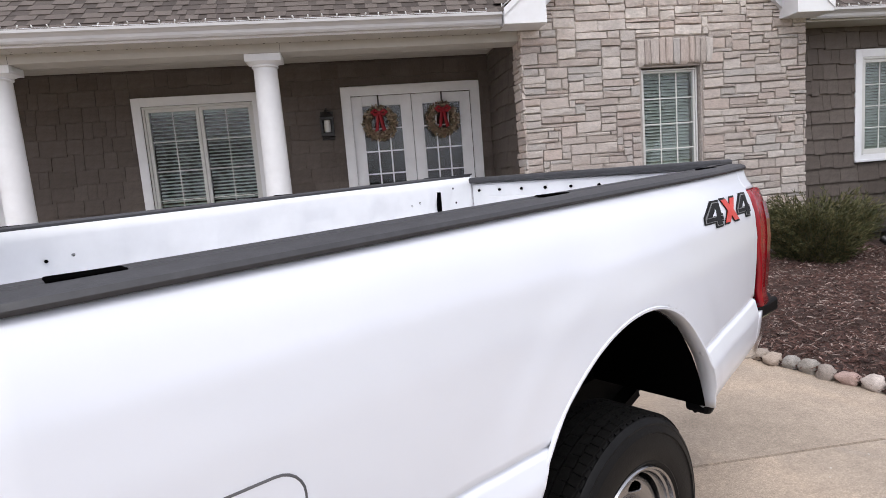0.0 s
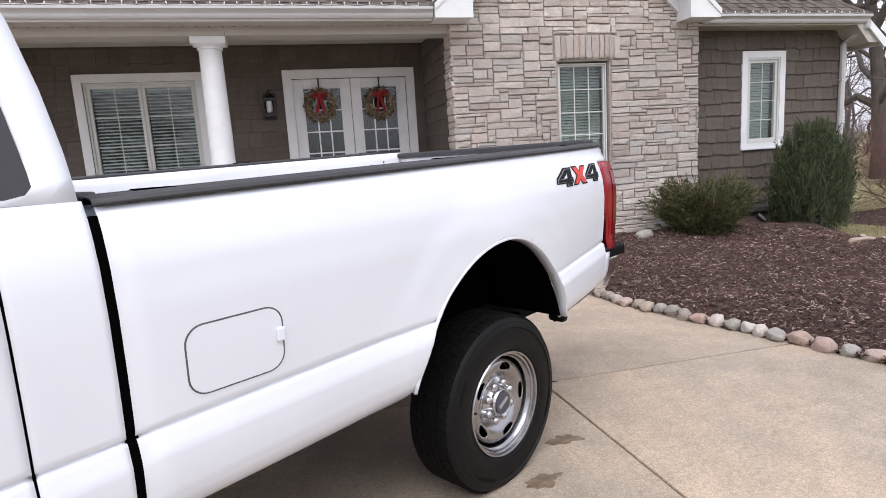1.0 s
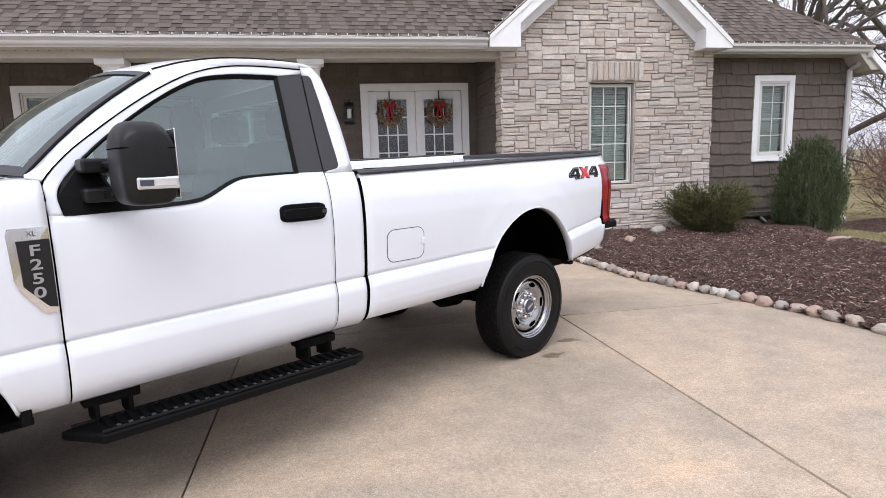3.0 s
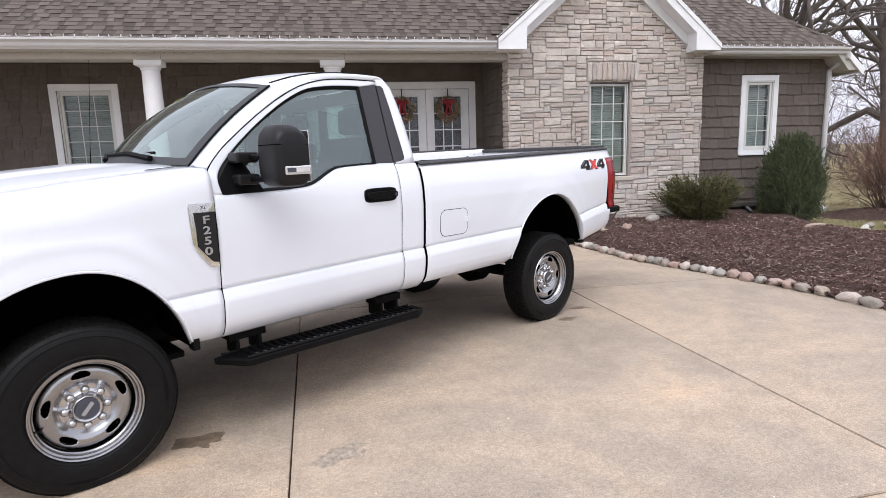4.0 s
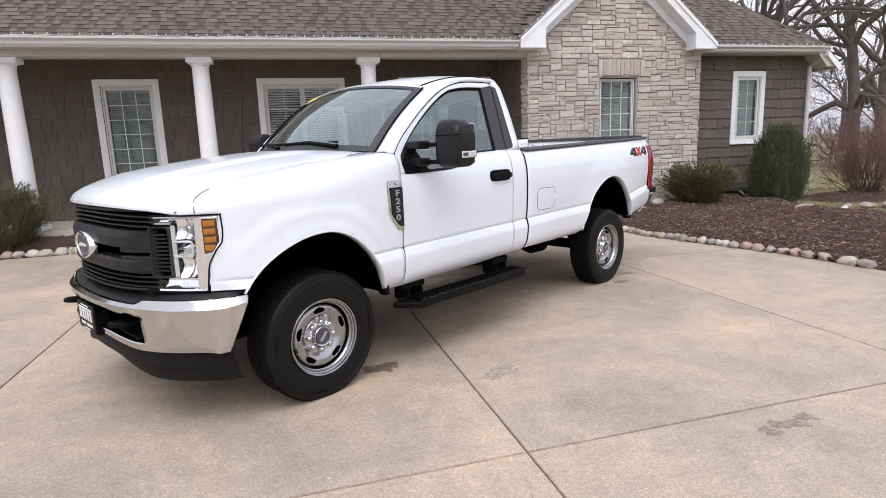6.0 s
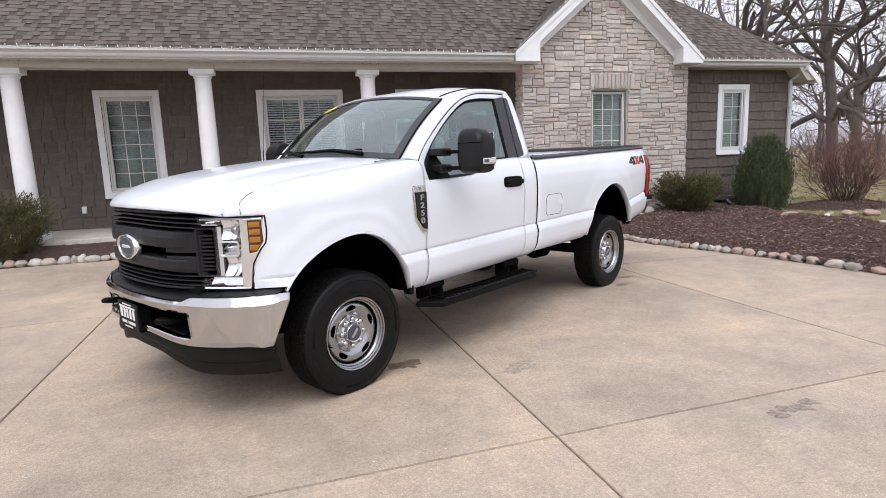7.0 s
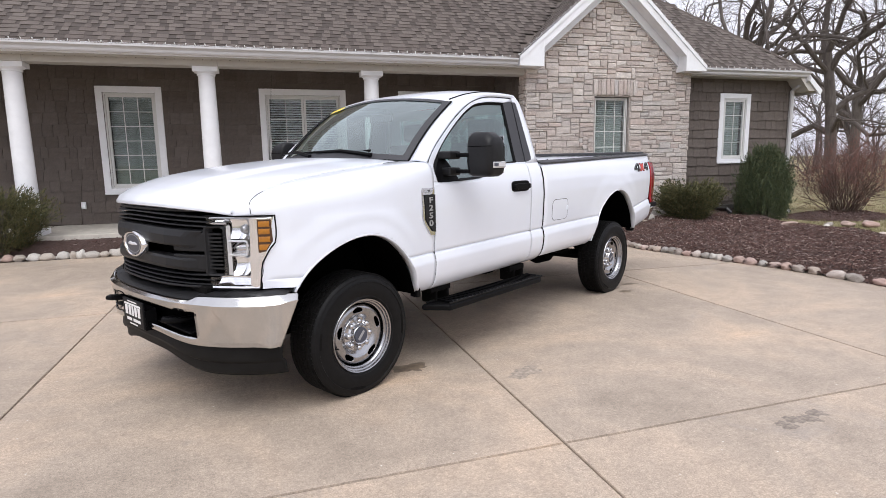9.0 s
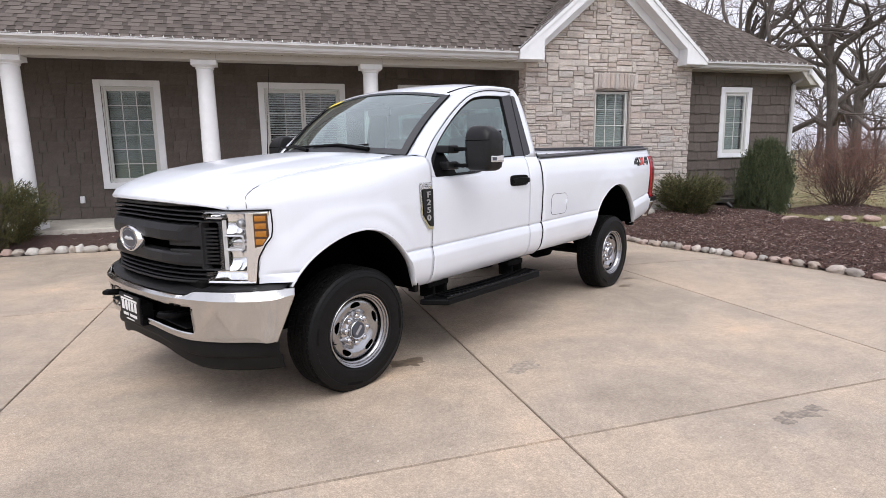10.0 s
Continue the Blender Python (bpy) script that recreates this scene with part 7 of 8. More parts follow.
for s in (1, -1):
    lo_, hi_ = 0.789, 1.188

    def lamp_pt(y, z, out=0.0):
        return (nose(y) + out, s * y, z)

    zs_ = [0.789, 0.81, 0.83, 0.853, 0.90, 0.95, 1.0, 1.05, 1.10, 1.147, 1.165, 1.188]
    ts_ = [0.0, 0.12, 0.24, 0.31, 0.42, 0.50, 0.58, 0.66, 0.74, 0.82, 0.90, 1.0]

    def lamp_cell(i, j):
        return not (0.853 < (zs_[i] + zs_[i + 1]) / 2 < 1.147 and ts_[j] < 0.30)
    rows = [[lamp_pt(0.622 + (lamp_edge(z) - 0.622) * t, z, -0.085 + 0.060 * t ** 3) for t in ts_] for z in zs_]
    bowl = part("headlamp", Build().grid(rows, keep=lamp_cell), M["lamp_grey"], truck, "chrome headlamp housing with clear lens", smooth=True, solid=0.01)

    def reflector(y0, y1, z0, z1, deep, flutes, slant):
        """A hollow chrome reflector with flutes across it."""
        out = []
        for v in np.linspace(0, 1, 15):
            row = []
            for u in np.linspace(0, 1, 25):
                hollow = 1 - (abs(2 * u - 1) ** 2.4 + abs(2 * v - 1) ** 2.4) / 2
                o = -0.012 - deep * hollow - slant * v + 0.0035 * abs(math.sin(math.pi * flutes * u)) * (0.4 + hollow)
                row.append(lamp_pt(y0 + (y1 - y0) * u, z0 + (z1 - z0) * v, o))
            out.append(row)
        return Build().grid(out)
    part("reflector", reflector(0.634, 0.705, 1.150, 1.180, 0.020, 2, 0.02), M["lamp_chrome"], bowl, "upper chrome reflector", smooth=True)
    part("reflector", reflector(0.712, 0.806, 1.066, 1.180, 0.045, 3, 0.01), M["lamp_chrome"], bowl, "upper chrome reflector", smooth=True)
    part("reflector", reflector(0.712, 0.806, 0.858, 0.962, 0.045, 3, 0.03), M["lamp_chrome"], bowl, "lower chrome reflector", smooth=True)
    part("reflector", reflector(0.634, 0.806, 0.800, 0.850, 0.018, 1, 0.030), M["lamp_chrome"], bowl, "lower chrome reflector", smooth=True)
    part("lamp_shield", Build().lathe([(0.0, 0.0), (0.020, 0.002), (0.024, 0.02), (0.018, 0.03), (0.0, 0.032)], "x", 16, centre=(nose(0.765) - 0.062, s * 0.765, 1.118)), M["lamp_grey"], bowl, smooth=True)
    part("lamp_pillar", Build().grid([[lamp_pt(y, z, o) for y, o in ((0.706, -0.03), (0.708, -0.006), (0.716, -0.003), (0.722, -0.014))] for z in np.linspace(0.862, 1.14, 8)]), M["lamp_bright"], bowl, "slim bright lamp divider", smooth=True)
    part("lamp_shelf", Build().grid([[lamp_pt(y, z, o) for z, o in ((1.146, -0.03), (1.147, -0.006), (1.153, -0.003), (1.157, -0.014))] for y in np.linspace(0.630, 0.712, 6)]), M["lamp_bright"], bowl, smooth=True)
    rows = [[lamp_pt(0.622 + (lamp_edge(z) - 0.622) * t, z, 0.008) for t in ts_] for z in zs_]
    ob = part("lens", Build().grid(rows, keep=lamp_cell), M["lens"], bowl, "clear lamp lens", smooth=True)
    ob.visible_shadow = False
    part("lamp_bezel", Build().tube([lamp_pt(y, hi_ + 0.005, 0.008) for y in np.linspace(0.62, 0.912, 12)] + [lamp_pt(lamp_edge(z), z, 0.010) for z in np.linspace(hi_, lo_, 12)] + [lamp_pt(y, lo_ - 0.004, 0.008) for y in np.linspace(0.85, 0.62, 8)], 0.0045, 6), M["black_trim"], bowl)
    # square lamp module with a rounded clear frame
    frame_ = []
    for cy, cz, a0 in ((0.790, 1.042, 0), (0.728, 1.042, 90), (0.728, 0.988, 180), (0.790, 0.988, 270)):
        frame_ += [(cy + 0.013 * math.cos(radians(a)), cz + 0.013 * math.sin(radians(a))) for a in np.linspace(a0, a0 + 90, 5)]
    part("module_frame", Build().tube([lamp_pt(y, z, -0.006) for y, z in frame_ + frame_[:1]], 0.0065, 6, caps=False), M["lamp_bright"], bowl, smooth=True)
    part("module", Build().grid([[lamp_pt(y, z, o) for y in (0.724, 0.757, 0.794)] for z, o in ((0.982, -0.012), (1.008, -0.045), (1.012, -0.016), (1.046, -0.055))]), M["lamp_chrome"], bowl)
    # broad chrome upright round the marker
    part("upright", Build().grid([[lamp_pt(min(0.808 + (lamp_edge(z) - 0.004 - 0.808) * t, lamp_edge(z) - 0.004), z, o - 0.004 * (z - lo_) / (hi_ - lo_)) for t, o in ((0.0, -0.05), (0.03, -0.010), (0.12, 0.000), (0.35, 0.004), (0.7, 0.005), (1.0, 0.004))] for z in np.linspace(lo_ + 0.004, hi_ - 0.006, 20)]), M["lamp_chrome"], bowl, "broad chrome lamp surround", smooth=True)
    part("top_strip", Build().grid([[lamp_pt(y, z, o) for z, o in ((1.174, -0.016), (1.178, 0.004), (1.187, -0.004))] for y in np.linspace(0.628, 0.90, 14)]), M["lamp_bright"], bowl, smooth=True)
    part("base_strip", Build().grid([[lamp_pt(y, z, o) for z, o in ((0.790, 0.006), (0.800, 0.003), (0.806, -0.012))] for y in np.linspace(0.626, 0.85, 14)]), M["lamp_chrome"], bowl, smooth=True)
    # amber side marker: four bright bars on a dark amber bed
    amb = part("side_marker", Build().add([lamp_pt(y, z, 0.0095) for y, z in ((0.858, 1.172), (0.902, 1.172), (0.9045, 1.052), (0.883, 0.996), (0.858, 0.988))], [(0, 1, 2, 3, 4)]), M["amber_dark"], bowl, "amber side marker lens", solid=0.004)
    for z0_, z1_ in ((1.003, 1.035), (1.048, 1.078), (1.091, 1.121), (1.133, 1.163)):
        ye = (0.888, 0.896, 0.899, 0.897) if z0_ < 1.04 else (0.899,) * 4
        part("marker_bar", Build().grid([[lamp_pt(0.863 + (min(ye[i], lamp_edge(z) - 0.009) - 0.863) * t, z, o) for t in (0, 0.5, 1)] for i, (z, o) in enumerate(((z0_, 0.010), (z0_ + 0.006, 0.0125), (z1_ - 0.006, 0.0125), (z1_, 0.010)))]), M["amber"], amb, "amber lens bar", smooth=True)

# bumper: a swept band with an opening
BUMP = spline([(0.985, 0.0), (0.978, 0.22), (0.955, 0.42), (0.905, 0.60), (0.82, 0.76), (0.71, 0.89), (0.605, 0.958), (0.485, 0.988)], 48)
ZS = [0.0, 0.03, 0.08, 0.135, 0.19, 0.26, 0.34, 0.42, 0.5, 0.58, 0.66, 0.745, 0.80, 0.85, 0.885, 0.90, 0.915, 0.95, 0.985, 1.0]
rows = []
half = [(x, y) for x, y in BUMP]
line = [(x, -y) for x, y in half[:0:-1]] + half


def bumper_top_z(a):
    return 0.729 + 0.028 * smooth01((a - 0.55) / 0.08)


for k, (x, y) in enumerate(line):
    a = abs(y)
    (xa, ya), (xb, yb) = line[max(k - 1, 0)], line[min(k + 1, len(line) - 1)]
    nrm = Vector((yb - ya, xa - xb, 0)).normalized()
    top_, bot, fold = bumper_top_z(a), 0.503 - 0.038 * smooth01((a - 0.2) / 0.42), 0.714 - 0.006 * smooth01((a - 0.6) / 0.2) + 0.012 * smooth01((0.62 - x) / 0.12)
    lean = 0.135 * smooth01((0.74 - x) / 0.26)
    row = []
    for t in ZS:
        # an almost flat face that leans out towards a crease, and a bevel above it
        out = 0.002 + 0.020 * min(t, 0.90) / 0.90 - 0.028 * max(0.0, (t - 0.90) / 0.10) - 0.012 * max(0.0, (0.04 - t) / 0.04)
        row.append((x + nrm.x * out + lean * (1 - t), y + nrm.y * out, bot + (fold - bot) * t / 0.9 if t < 0.9 else fold + (top_ - fold) * (t - 0.9) / 0.1))
    rows.append(row)


def bumper_cell(i, j):
    y = abs((line[i][1] + line[min(i + 1, len(line) - 1)][1]) / 2)
    t = (ZS[j] + ZS[j + 1]) / 2
    return not (y < 0.600 and 0.19 < t < 0.745)


fb = part("front_bumper", Build().grid(rows, keep=bumper_cell), M["bumper_chrome"], truck, "chrome front bumper", smooth=True, solid=0.012, angle=26)
# unseen boxes added to block light from reaching under the nose
for xa, xb, za, zb in ((-0.55, 0.86, 0.40, 0.44), (0.62, 0.84, 0.44, 0.80)):
    part("underside_blocker", Build().box(xa, xb, -0.62, 0.62, za, zb), M["chassis"], truck, bevel=0.01)
# dark sheet that paints the shade inside the bumper opening
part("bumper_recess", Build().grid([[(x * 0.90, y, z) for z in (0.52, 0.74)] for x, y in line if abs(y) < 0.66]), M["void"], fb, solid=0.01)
part("opening_trim", Build().box(0.84, 0.925, -0.57, 0.57, 0.535, 0.545).box(0.84, 0.925, -0.57, 0.57, 0.676, 0.688), M["black_trim"], fb, bevel=0.005)
part("bumper_top", Build().grid([[(x - 0.02 - 0.16 * t * (1 if abs(y) < 0.75 else 0.45), y * (1 - 0.03 * t), bumper_top_z(abs(y)) + 0.001 + (0.052 * t ** 0.8 if abs(y) < 0.6 else 0.020 * t)) for t in (0, 0.15, 0.35, 0.65, 1)] for x, y in line if abs(y) < 0.97]), M["grille"], fb, "black bumper top pad", solid=0.012)
part("air_dam", Build().grid([[(x * 0.985 - 0.012 + o, y * 0.965, 0.508 - 0.038 * smooth01((abs(y) - 0.2) / 0.42) - (0.135 + 0.045 * smooth01((abs(y) - 0.1) / 0.6)) * t) for t, o in ((0, -0.004), (0.1, 0.0), (0.40, 0.006), (0.52, 0.000), (0.60, -0.018), (0.92, -0.022), (1.0, -0.032))] for x, y in line if x > 0.575]), M["dam_black"], fb, "black plastic air dam", smooth=True, solid=0.012, angle=25)
for s in (1, -1):
    part("tow_hook", Build().tube([(0.80, s * 0.40, 0.60), (0.95, s * 0.40, 0.605), (0.995, s * 0.405, 0.612), (1.008, s * 0.43, 0.612), (0.99, s * 0.455, 0.61), (0.93, s * 0.46, 0.60), (0.8, s * 0.46, 0.60)], 0.017, 8), M["black_trim"], fb, "black tow hook", smooth=True)
pl = part("dealer_plate", Build().box(1.0, 1.014, -0.155, 0.155, 0.50, 0.665), M["badge_dark"], fb, "black dealer plate with white lettering bars", bevel=0.006)
part("plate_bracket", Build().box(0.93, 1.0, -0.14, 0.14, 0.49, 0.62), M["black_trim"], pl)
for y0, y1, z0, z1 in ((-0.115, -0.075, 0.565, 0.625), (-0.06, -0.025, 0.565, 0.625), (-0.012, 0.015, 0.565, 0.625), (0.03, 0.065, 0.565, 0.625), (0.08, 0.115, 0.565, 0.625), (-0.125, 0.125, 0.628, 0.640), (-0.10, -0.02, 0.53, 0.548), (0.0, 0.11, 0.53, 0.548), (-0.06, 0.06, 0.508, 0.516), (-0.07, 0.07, 0.648, 0.656)):
    part("lettering_bar", Build().box(1.0145, 1.0155, y0, y1, z0, z1), M["sign_white"], pl)

# ---- shrubs and trees ----
def sprig_bush(name, x, y, z, rx, ry, h, count, material, label, seed, shape, lift, plume=1.0):
    """An evergreen of many small pointed sprigs round a few stems; shape(t, a) is the outline's radius at height t."""
    rnd = random.Random(seed)
    root = thing(name, pose(x, y, z), label, "shrub")
    st = Build()
    for _ in range(16):
        a, q = rnd.uniform(0, 6.283), rnd.uniform(0.2, 0.8)
        st.tube([(0.04 * math.cos(a), 0.04 * math.sin(a), -0.08), (0.3 * q * rx * math.cos(a), 0.3 * q * ry * math.sin(a), 0.3 * h), (0.75 * q * rx * math.cos(a), 0.75 * q * ry * math.sin(a), 0.75 * h * (1.1 - 0.4 * q))], [0.02, 0.014, 0.005], 5)
    part("stem", st, M["bark"], root)
    b = Build()
    off = rnd.uniform(0, 40)
    per = 34
    for _ in range(count // per):
        # one tuft of sprigs along its own axis
        a, t = rnd.uniform(0, 6.283), rnd.random() ** 0.85
        ca, sa = math.cos(a), math.sin(a)
        lump = 1 + 0.30 * noise.noise((ca * 2.2 + off, sa * 2.2, t * (3.4 if lift < 0.6 else 1.6)))
        r = shape(t, a) * lump * (1 - 0.45 * rnd.random() ** 1.6)
        p = Vector((r * rx * ca, r * ry * sa, 0.02 + t * h * 0.92))
        axis = (Vector((ca * (1 - lift), sa * (1 - lift), lift)) + Vector((rnd.gauss(0, 0.22), rnd.gauss(0, 0.22), rnd.gauss(0, 0.16)))).normalized()
        reach = rnd.uniform(0.14, 0.30) * plume
        for k in range(per):
            u = rnd.random()
            spot = p + axis * reach * (u - 0.35) + Vector((rnd.gauss(0, 1), rnd.gauss(0, 1), rnd.gauss(0, 1))) * 0.026 * (1.15 - u)
            d = (axis + Vector((rnd.gauss(0, 0.35), rnd.gauss(0, 0.35), rnd.gauss(0, 0.3)))).normalized()
            length, w = rnd.uniform(0.03, 0.085), rnd.uniform(0.0035, 0.007)
            side = d.cross(Vector((rnd.gauss(0, 1), rnd.gauss(0, 1), rnd.gauss(0, 1)))).normalized()
            other = d.cross(side)
            m = spot + d * length * 0.4
            b.add([spot, m + side * w, m - side * w * 0.5 + other * w * 0.85, m - side * w * 0.5 - other * w * 0.85, spot + d * length], [(0, 2, 1), (0, 3, 2), (0, 1, 3), (1, 2, 4), (2, 3, 4), (3, 1, 4)])
    tagged(part("foliage", b, material, root, clean=False), kind="stuff")
    return root


def spread(t, a):
    return (0.55 + 0.45 * smooth01(t / 0.7) + 0.08 * math.sin(3 * a)) * math.sqrt(max(0.10, 1 - (t * 0.96) ** 5))


def upright(t, a):
    return (0.80 + 0.20 * math.sin(math.pi * min(1, t * 0.8 + 0.12))) * max(0.05, 1 - t ** 3.2) ** 0.55


sprig_bush("juniper_bush", 5.80, 6.55, 0.10, 0.59, 0.54, 0.70, 28000, M["juniper"], "low spreading olive-green juniper bush by the stone wall", 1, spread, 0.50, 1.9)
sprig_bush("juniper_bush", 7.98, 6.78, 0.08, 0.58, 0.56, 1.42, 52000, M["juniper_blue"], "tall oval grey-green juniper bush by the wing wall", 2, upright, 0.94, 2.0)
sprig_bush("juniper_bush", -7.0, 7.0, 0.10, 0.72, 0.40, 0.90, 22000, M["juniper"], "loose dark olive juniper bush in front of the porch", 3, spread, 0.52, 1.9)


def grow(b, tips, p, d, length, radius, depth, rnd, wander, fork, droop, limit):
    """One limb and all that springs from it."""
    n = 5 if depth > 2 else 4 if depth > 0 else 2
    pts, rad = [p.copy()], [radius]
    end = radius * (0.62 if depth else 0.3)
    for k in range(n):
        d = (d + Vector((rnd.gauss(0, wander), rnd.gauss(0, wander), rnd.gauss(0, wander) + droop))).normalized()
        pts.append(pts[-1] + d * length / n)
        rad.append(radius + (end - radius) * (k + 1) / n)
    (tips if depth < limit else b).tube(pts, rad, 8 if depth > 3 else 5 if depth > 1 else 3, caps=False)
    if depth == 0:
        return
    for k in range(fork[min(depth, len(fork) - 1)]):
        i = rnd.randint(min(2, n), n) if depth < 5 else rnd.randint(max(1, n - 3), n)
        axis = d.cross(Vector((rnd.gauss(0, 1), rnd.gauss(0, 1), rnd.gauss(0, 1)))).normalized()
        turn = Matrix.Rotation(rnd.uniform(0.35, 1.05), 3, axis)
        nd = (turn @ (pts[i] - pts[i - 1]).normalized())
        grow(b, tips, pts[i], nd, length * rnd.uniform(0.55, 0.8), rad[i] * rnd.uniform(0.42, 0.64), depth - 1, rnd, wander, fork, droop, limit)


def bare_tree(x, y, height, radius, seed, label, lean=(0, 0), depth=6, wander=0.42):
    rnd = random.Random(seed)
    root = thing("bare_oak", pose(x, y, -0.1), label, "tree", "bare trees beside the house")
    big, tips = Build(), Build()
    trunk = Build()
    pts = [Vector((lean[0] * t * t + 0.1 * math.sin(3 * t + seed), lean[1] * t * t, height * 0.42 * t)) for t in np.linspace(0, 1, 8)]
    rad = [radius * (1.35 if k == 0 else 1.1 - 0.045 * k) for k in range(8)]
    trunk.tube(pts, rad, 14, caps=False)
    part("trunk", trunk, M["bark"], root, smooth=True)
    for k in range(11):
        i = rnd.choice((3, 4, 5, 6, 6, 7, 7))
        a = 2 * math.pi * (k * 3 % 11 + rnd.random() * 0.6) / 11
        d = Vector((math.cos(a), math.sin(a), rnd.uniform(0.15, 0.9) + (0.6 if i == 7 else 0))).normalized()
        grow(big, tips, pts[i], d, height * rnd.uniform(0.24, 0.36), radius * rnd.uniform(0.42, 0.68), depth - 1, rnd, wander, (0, 4, 4, 3, 3, 3), 0.05, 3)
    tagged(part("limb_crown", big, M["bark"], root, clean=False, smooth=True), kind="stuff")
    tagged(part("twig_crown", tips, M["twig"], root, clean=False), kind="stuff")
    return root


bare_tree(14.6, 14.2, 12.5, 0.17, 11, "tall bare oak with a thick grey trunk behind the wing")
bare_tree(18.6, 14.0, 13.0, 0.21, 23, "large gnarled bare oak with twisting grey limbs", lean=(-0.5, 0.3), wander=0.45)
bare_tree(22.0, 10.5, 12.0, 0.19, 37, "bare oak with wide spreading limbs", lean=(-0.6, 0))
bare_tree(18.0, 21.0, 13.0, 0.19, 41, "bare oak standing farther back")
bare_tree(14.2, 20.0, 13.5, 0.19, 53, "bare oak standing farther back")
bare_tree(26.0, 19.0, 13.0, 0.24, 47, "bare oak standing farther back")


# bare red-twigged shrub
def bare_shrub(x, y, seed):
    rnd = random.Random(seed)
    root = thing("bare_shrub", pose(x, y, -0.06), "leafless reddish-brown multi-stemmed shrub in its mulch bed", "shrub")
    st, tw = Build(), Build()
    for k in range(105):
        a, spread_ = rnd.uniform(0, 6.283), rnd.random() ** 0.6
        d = Vector((0.80 * spread_ * math.cos(a), 0.80 * spread_ * math.sin(a), 1)).normalized()
        p = Vector((0.32 * spread_ * math.cos(a), 0.32 * spread_ * math.sin(a), 0))
        grow(st, tw, p, d, rnd.uniform(0.85, 1.30) * (1.15 - 0.25 * spread_), rnd.uniform(0.006, 0.013), 3, rnd, 0.16, (0, 5, 4, 4), 0.0, 2)
    tagged(part("stem_clump", st, M["shrub_stem"], root, clean=False), kind="stuff")
    tagged(part("twig_crown", tw, M["red_twig"], root, "dense red-brown twigs", clean=False), kind="stuff")


bare_shrub(11.05, 7.30, 3)

# far woods: trunks with brush, and a few dark evergreens
rnd = random.Random(77)
fw, ft = Build(), Build()
for k in range(48):
    a = rnd.uniform(-0.15, 1.15)
    r = rnd.uniform(38, 75)
    x, y = r * math.cos(a), 6 + r * math.sin(a)
    h = rnd.uniform(5, 10)
    grow(fw, ft, Vector((x, y, -0.1)), Vector((0, 0, 1)), h * 0.62, h * 0.018, 3, rnd, 0.12, (0, 4, 4, 6), 0.02, 2)
# unseen trees, and the last 70 brush clumps, added to darken reflections
for k in range(60):
    a, r = rnd.uniform(2.2, 6.1), rnd.uniform(46, 75)
    h = rnd.uniform(8, 12)
    grow(fw, ft, Vector((r * math.cos(a), 3 + r * math.sin(a), -0.1)), Vector((0, 0, 1)), h * 0.62, h * 0.024, 2, rnd, 0.12, (0, 6, 9), 0.02, 2)
for k in range(330):
    a, r = rnd.uniform(-0.2, 1.2) if k < 260 else rnd.uniform(2.2, 6.1), rnd.uniform(32, 70) if k < 260 else rnd.uniform(45, 75)
    x, y = r * math.cos(a), 6 + r * math.sin(a)
    for _ in range(6):
        d = Vector((rnd.gauss(0, 0.5), rnd.gauss(0, 0.5), 1)).normalized()
        grow(fw, ft, Vector((x + rnd.gauss(0, 0.7), y + rnd.gauss(0, 0.7), -0.1)), d, rnd.uniform(1.5, 3.2) * (1 if k < 260 else 1.5), 0.03 if k < 260 else 0.06, 1, rnd, 0.15, (0, 5), 0.0, 2)
fw.add(ft.v, ft.f)
tagged(part("far_woods", fw, M["far_wood"], clean=False), "distant bare winter woods and brush, with unseen trees added for reflections", "woods", kind="stuff")

# ---- pieces of the walls and roofs ----
shakes(wall_porch, -14.0, 2.35, 0.33, 3.40, lambda x, z: pose(x, WY, z), [W1, W2, D1], (-6.9, -0.0), 1)
shakes(wall_return, 7.66, WY - 0.03, 0.33, 3.40, lambda x, z: pose(2.352, WY + 7.63 - x, z, 0, 0, -90), [], (7.0, 10.0), 2)
shakes(wall_wing, 6.30, 9.77, -0.05, 3.34, lambda x, z: pose(x, RY, z), [W4], (6.0, 10.0), 3)
shakes(dormer, -0.4, 1.9, 5.15, 6.6, lambda x, z: pose(x, 9.0, z), [], (-1, 3), 4)


# stones: irregular coursed ashlar on a cell grid
def stone_unit(seed):
    rnd = random.Random(seed)
    j = lambda a: rnd.uniform(-a, a)
    ring = [(-0.5, -0.5), (-0.17, -0.5), (0.2, -0.5), (0.5, -0.5), (0.5, 0.0), (0.5, 0.5), (0.15, 0.5), (-0.2, 0.5), (-0.5, 0.5), (-0.5, 0.0)]
    n = len(ring)
    back = [(x, 0, z) for x, z in ring]
    mid = [(x * (1 + j(0.03)), -0.62 + j(0.10), z * (1 + j(0.09))) for x, z in ring]
    front = [(x * 0.94 + j(0.03), -1 + j(0.16), z * 0.82 + j(0.07)) for x, z in ring]
    inner = [(-0.2 + j(0.1), -1.06 + j(0.14), j(0.15)), (0.2 + j(0.1), -1.06 + j(0.14), j(0.15))]
    b = Build().add(back + mid + front + inner, [])
    for k in range(n):
        q = (k + 1) % n
        b.f += [(k, q, n + q, n + k), (n + k, n + q, 2 * n + q, 2 * n + k)]
    f0 = 2 * n
    left, right = 3 * n, 3 * n + 1
    for k in range(n):
        q = (k + 1) % n
        xm = (ring[k][0] + ring[q][0]) / 2
        b.f.append((f0 + k, f0 + q, left if xm < 0 else right))
    b.f += [(f0 + 1, right, left), (f0 + 6, left, right)]
    return b


STONES = [stone_unit(k) for k in range(8)]
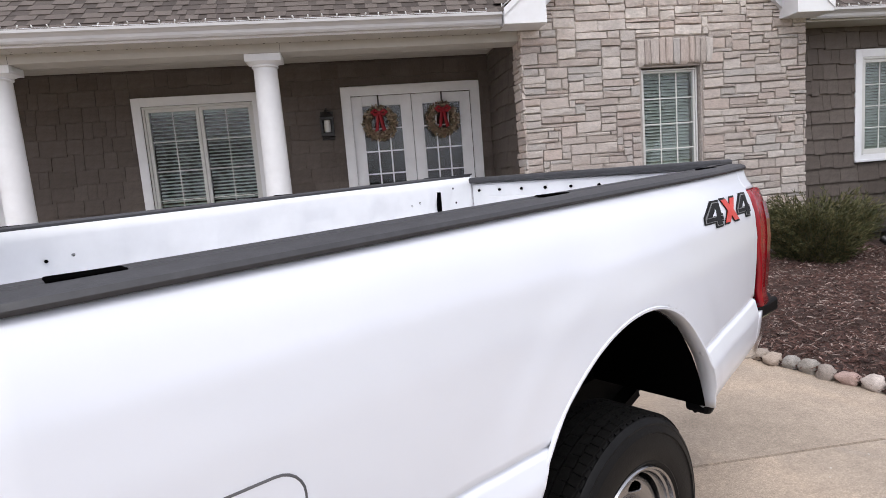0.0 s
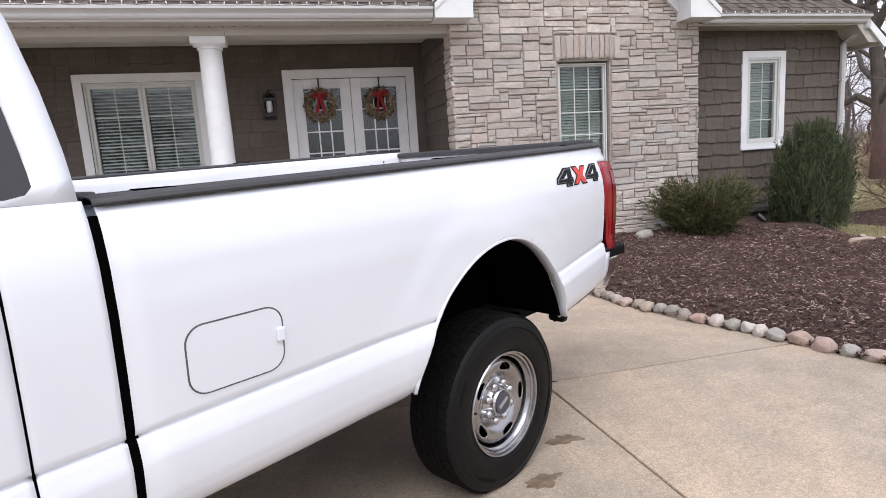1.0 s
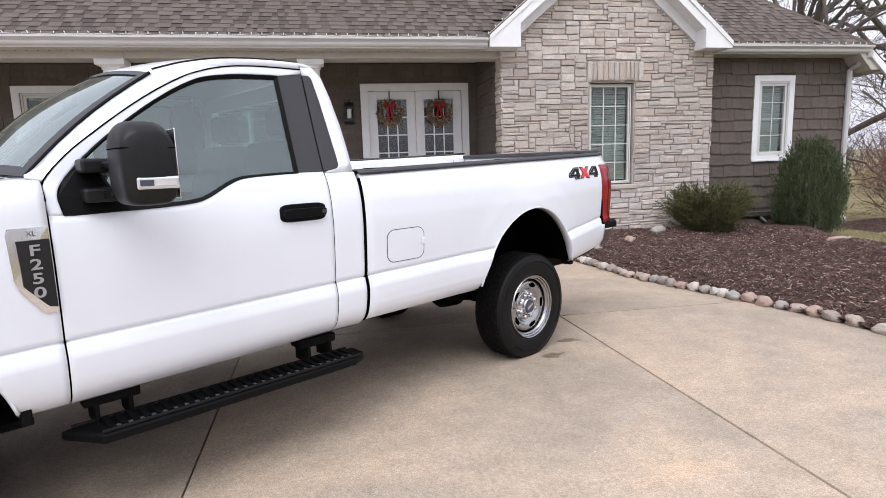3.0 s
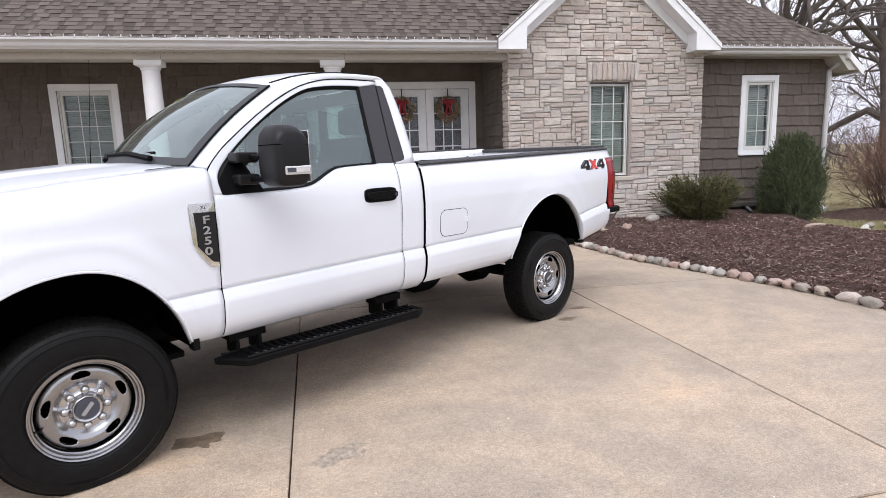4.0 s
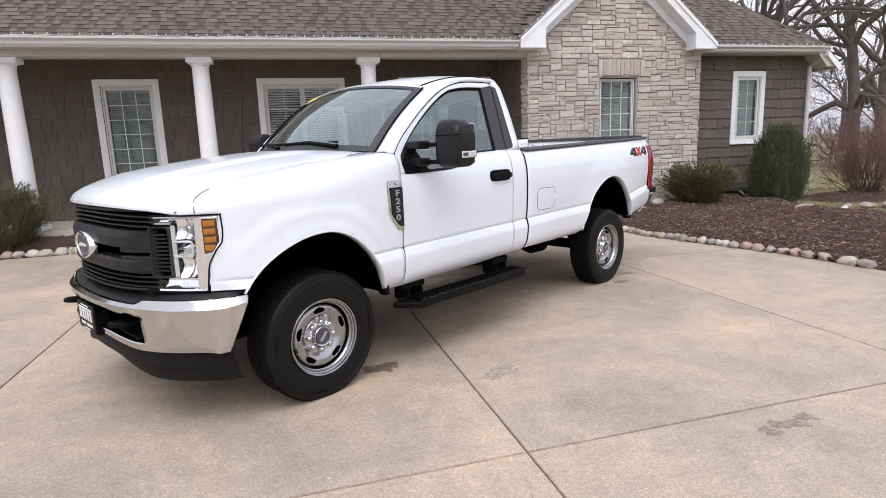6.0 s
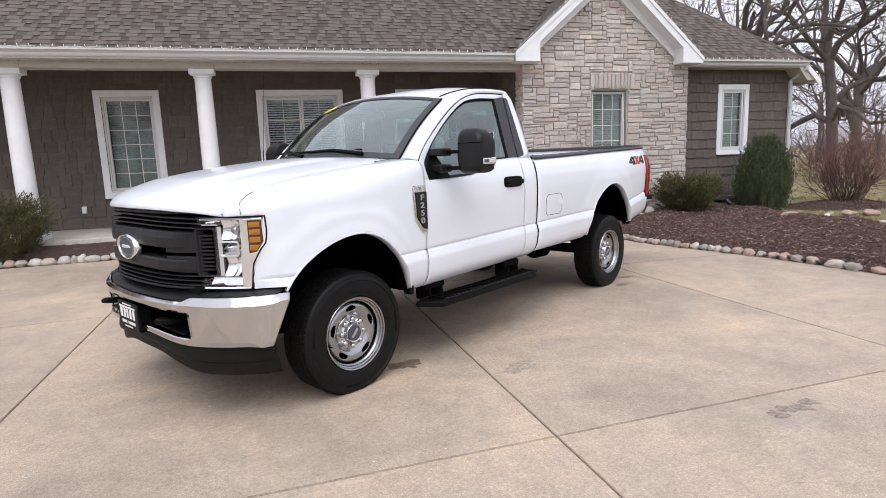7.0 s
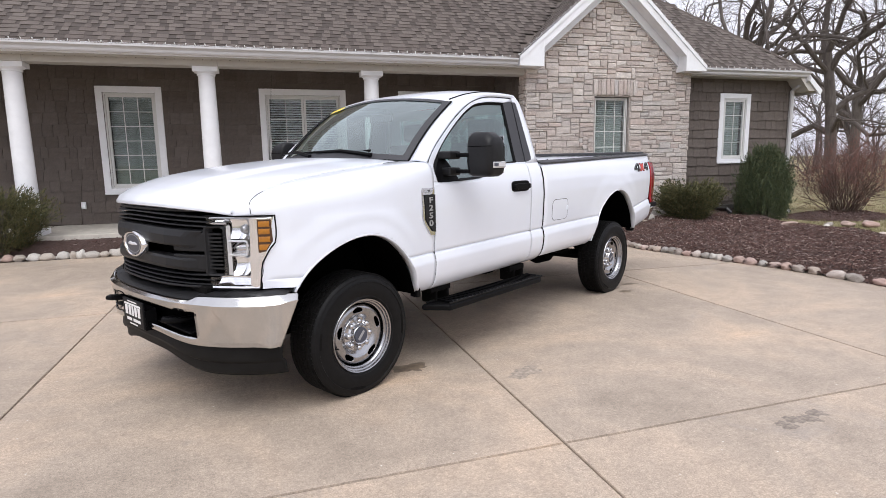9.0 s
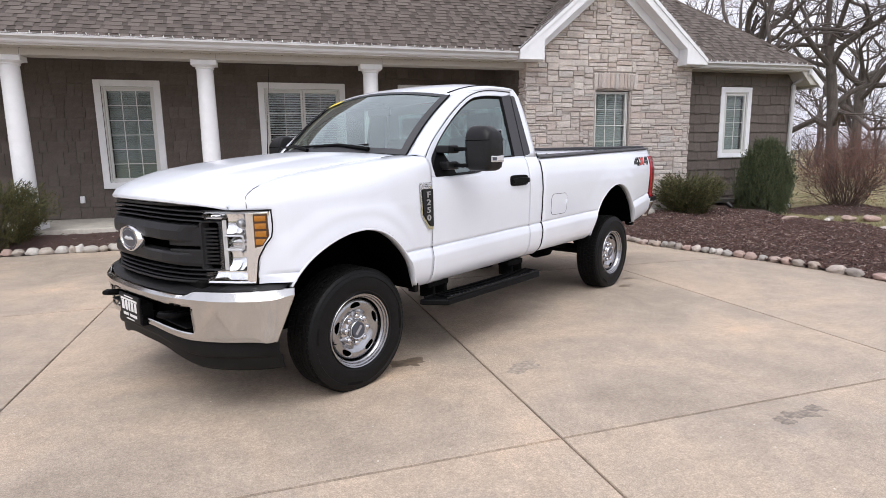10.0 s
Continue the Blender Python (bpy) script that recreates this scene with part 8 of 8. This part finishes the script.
STONE_ME = [s.mesh("stone", M["stone"]) for s in STONES]


def stones(parent, x0, x1, z0, z1, place, allowed, single, seed, cw=0.042, ch=0.046):
    rnd = random.Random(seed)
    nx, nz = int((x1 - x0) / cw), int((z1 - z0) / ch)
    free = [[allowed(x0 + (i + 0.5) * cw, z0 + (k + 0.5) * ch) for i in range(nx)] for k in range(nz)]
    rest, count = Build(), 0
    for k in range(nz):
        for i in range(nx):
            if not free[k][i]:
                continue
            w, h = rnd.choice((3, 4, 4, 5, 5, 6, 7, 8, 9, 11)), rnd.choice((1, 1, 2, 2, 2, 3, 3))
            if w < 5 and h == 1:
                h = 2
            if w > 7:
                h = min(h, 2)
            n = 0
            while n < w and i + n < nx and free[k][i + n]:
                n += 1
            left = n
            while i + left < nx and left < w + 2 and free[k][i + left]:
                left += 1
            w = left if left - n in (1, 2) else n
            r = 1
            while r < h and k + r < nz and all(free[k + r][i + q] for q in range(w)):
                r += 1
            h = r
            for r in range(h):
                for q in range(w):
                    free[k + r][i + q] = False
            cx, cz = x0 + (i + w / 2) * cw, z0 + (k + h / 2) * ch
            deep = rnd.uniform(0.022, 0.044)
            m = place(cx, cz) @ pose(0, 0, 0, 0, rnd.uniform(-1.5, 1.5), 0) @ Matrix.Diagonal((w * cw - rnd.uniform(0.002, 0.016), deep, h * ch - rnd.uniform(0.0, 0.016), 1))
            q = rnd.randrange(8)
            if single(cx, cz) and count < 300:
                piece("stone", STONE_ME[q], parent, m)
                count += 1
            else:
                rest.add([m @ Vector(v) for v in STONES[q].v], STONES[q].f)
    if rest.v:
        tagged(part("stones", rest, M["stone_joined"], parent, clean=False), kind="stuff")


def gable_ok(x, z):
    if W3[0] - 0.02 < x < W3[1] + 0.02 and 0.90 < z < W3[3] + 0.02:
        return False
    if W3[0] - 0.06 < x < W3[1] + 0.10 and W3[3] < z < 3.12:
        return False
    return z < GZ - 0.26 - PITCH * abs(x - GX) or z < 3.35


stones(wall_stone, 2.33, 6.30, 0.0, 5.0, lambda x, z: pose(x, SY, z), gable_ok, lambda x, z: 0.9 < z < 3.6, 7)
stones(wall_stone, 7.27, 7.65, 0.0, 3.33, lambda x, z: pose(2.35, 14.92 - x, z, 0, 0, -90), lambda x, z: True, lambda x, z: False, 9)
x = W3[0] - 0.06
rnd = random.Random(12)
while x < W3[1] + 0.08:
    w = rnd.uniform(0.075, 0.12)
    piece("stone", STONE_ME[rnd.randrange(8)], wall_stone, pose(x + w / 2, SY, 2.94) @ Matrix.Diagonal((w - 0.008, 0.045, 0.33, 1)))
    x += w

tilt = pose(0, 0, 0, SLOPE)
shingles(roof_main, Matrix.Translation((-14.4, 6.99, EAVE + 0.004)) @ tilt, 20.6, 4.0, (12.2, 16.0, 9), 1, inside=lambda x, y: -14.4 + x < vx + y / up or 6.99 + y / up > vy)
shingles(roof_wing, Matrix.Translation((5.2, 7.37, EAVE + 0.004)) @ tilt, 4.5, 4.4, (1.0, 4.5, 9), 2, inside=lambda x, y: wv - y / up < 5.2 + x < HX - y / up)
gm = Matrix.Translation((2.03, 10.2, GZ - PITCH * 2.16 + 0.004)) @ Matrix(((0, 1 / up, -PITCH / up, 0), (-1, 0, 0, 0), (0, PITCH / up, 1 / up, 0), (0, 0, 0, 1)))
shingles(roof_gable, gm, 3.22, 2.80, (1.4, 3.2, 20), 3)
gm2 = Matrix.Translation((6.41, 6.99, GZ - PITCH * 2.22 + 0.004)) @ Matrix(((0, -1 / up, PITCH / up, 0), (1, 0, 0, 0), (0, PITCH / up, 1 / up, 0), (0, 0, 0, 1)))
shingles(roof_gable, gm2, 3.22, 2.86, None, 5)
b = Build().tube([(GX, 6.98, GZ + 0.02), (GX, 9.3, GZ + 0.02)], 0.03, 6)
part("ridge_cap", b, M["shingle_joined"], roof_gable)
b = Build().tube([(HX + 0.02, HY - 0.02, EAVE + 0.0), (HX - 3.4, HY + 3.4, hz + 0.01)], 0.045, 6)
part("hip_cap", b, M["shingle_joined"], roof_wing)
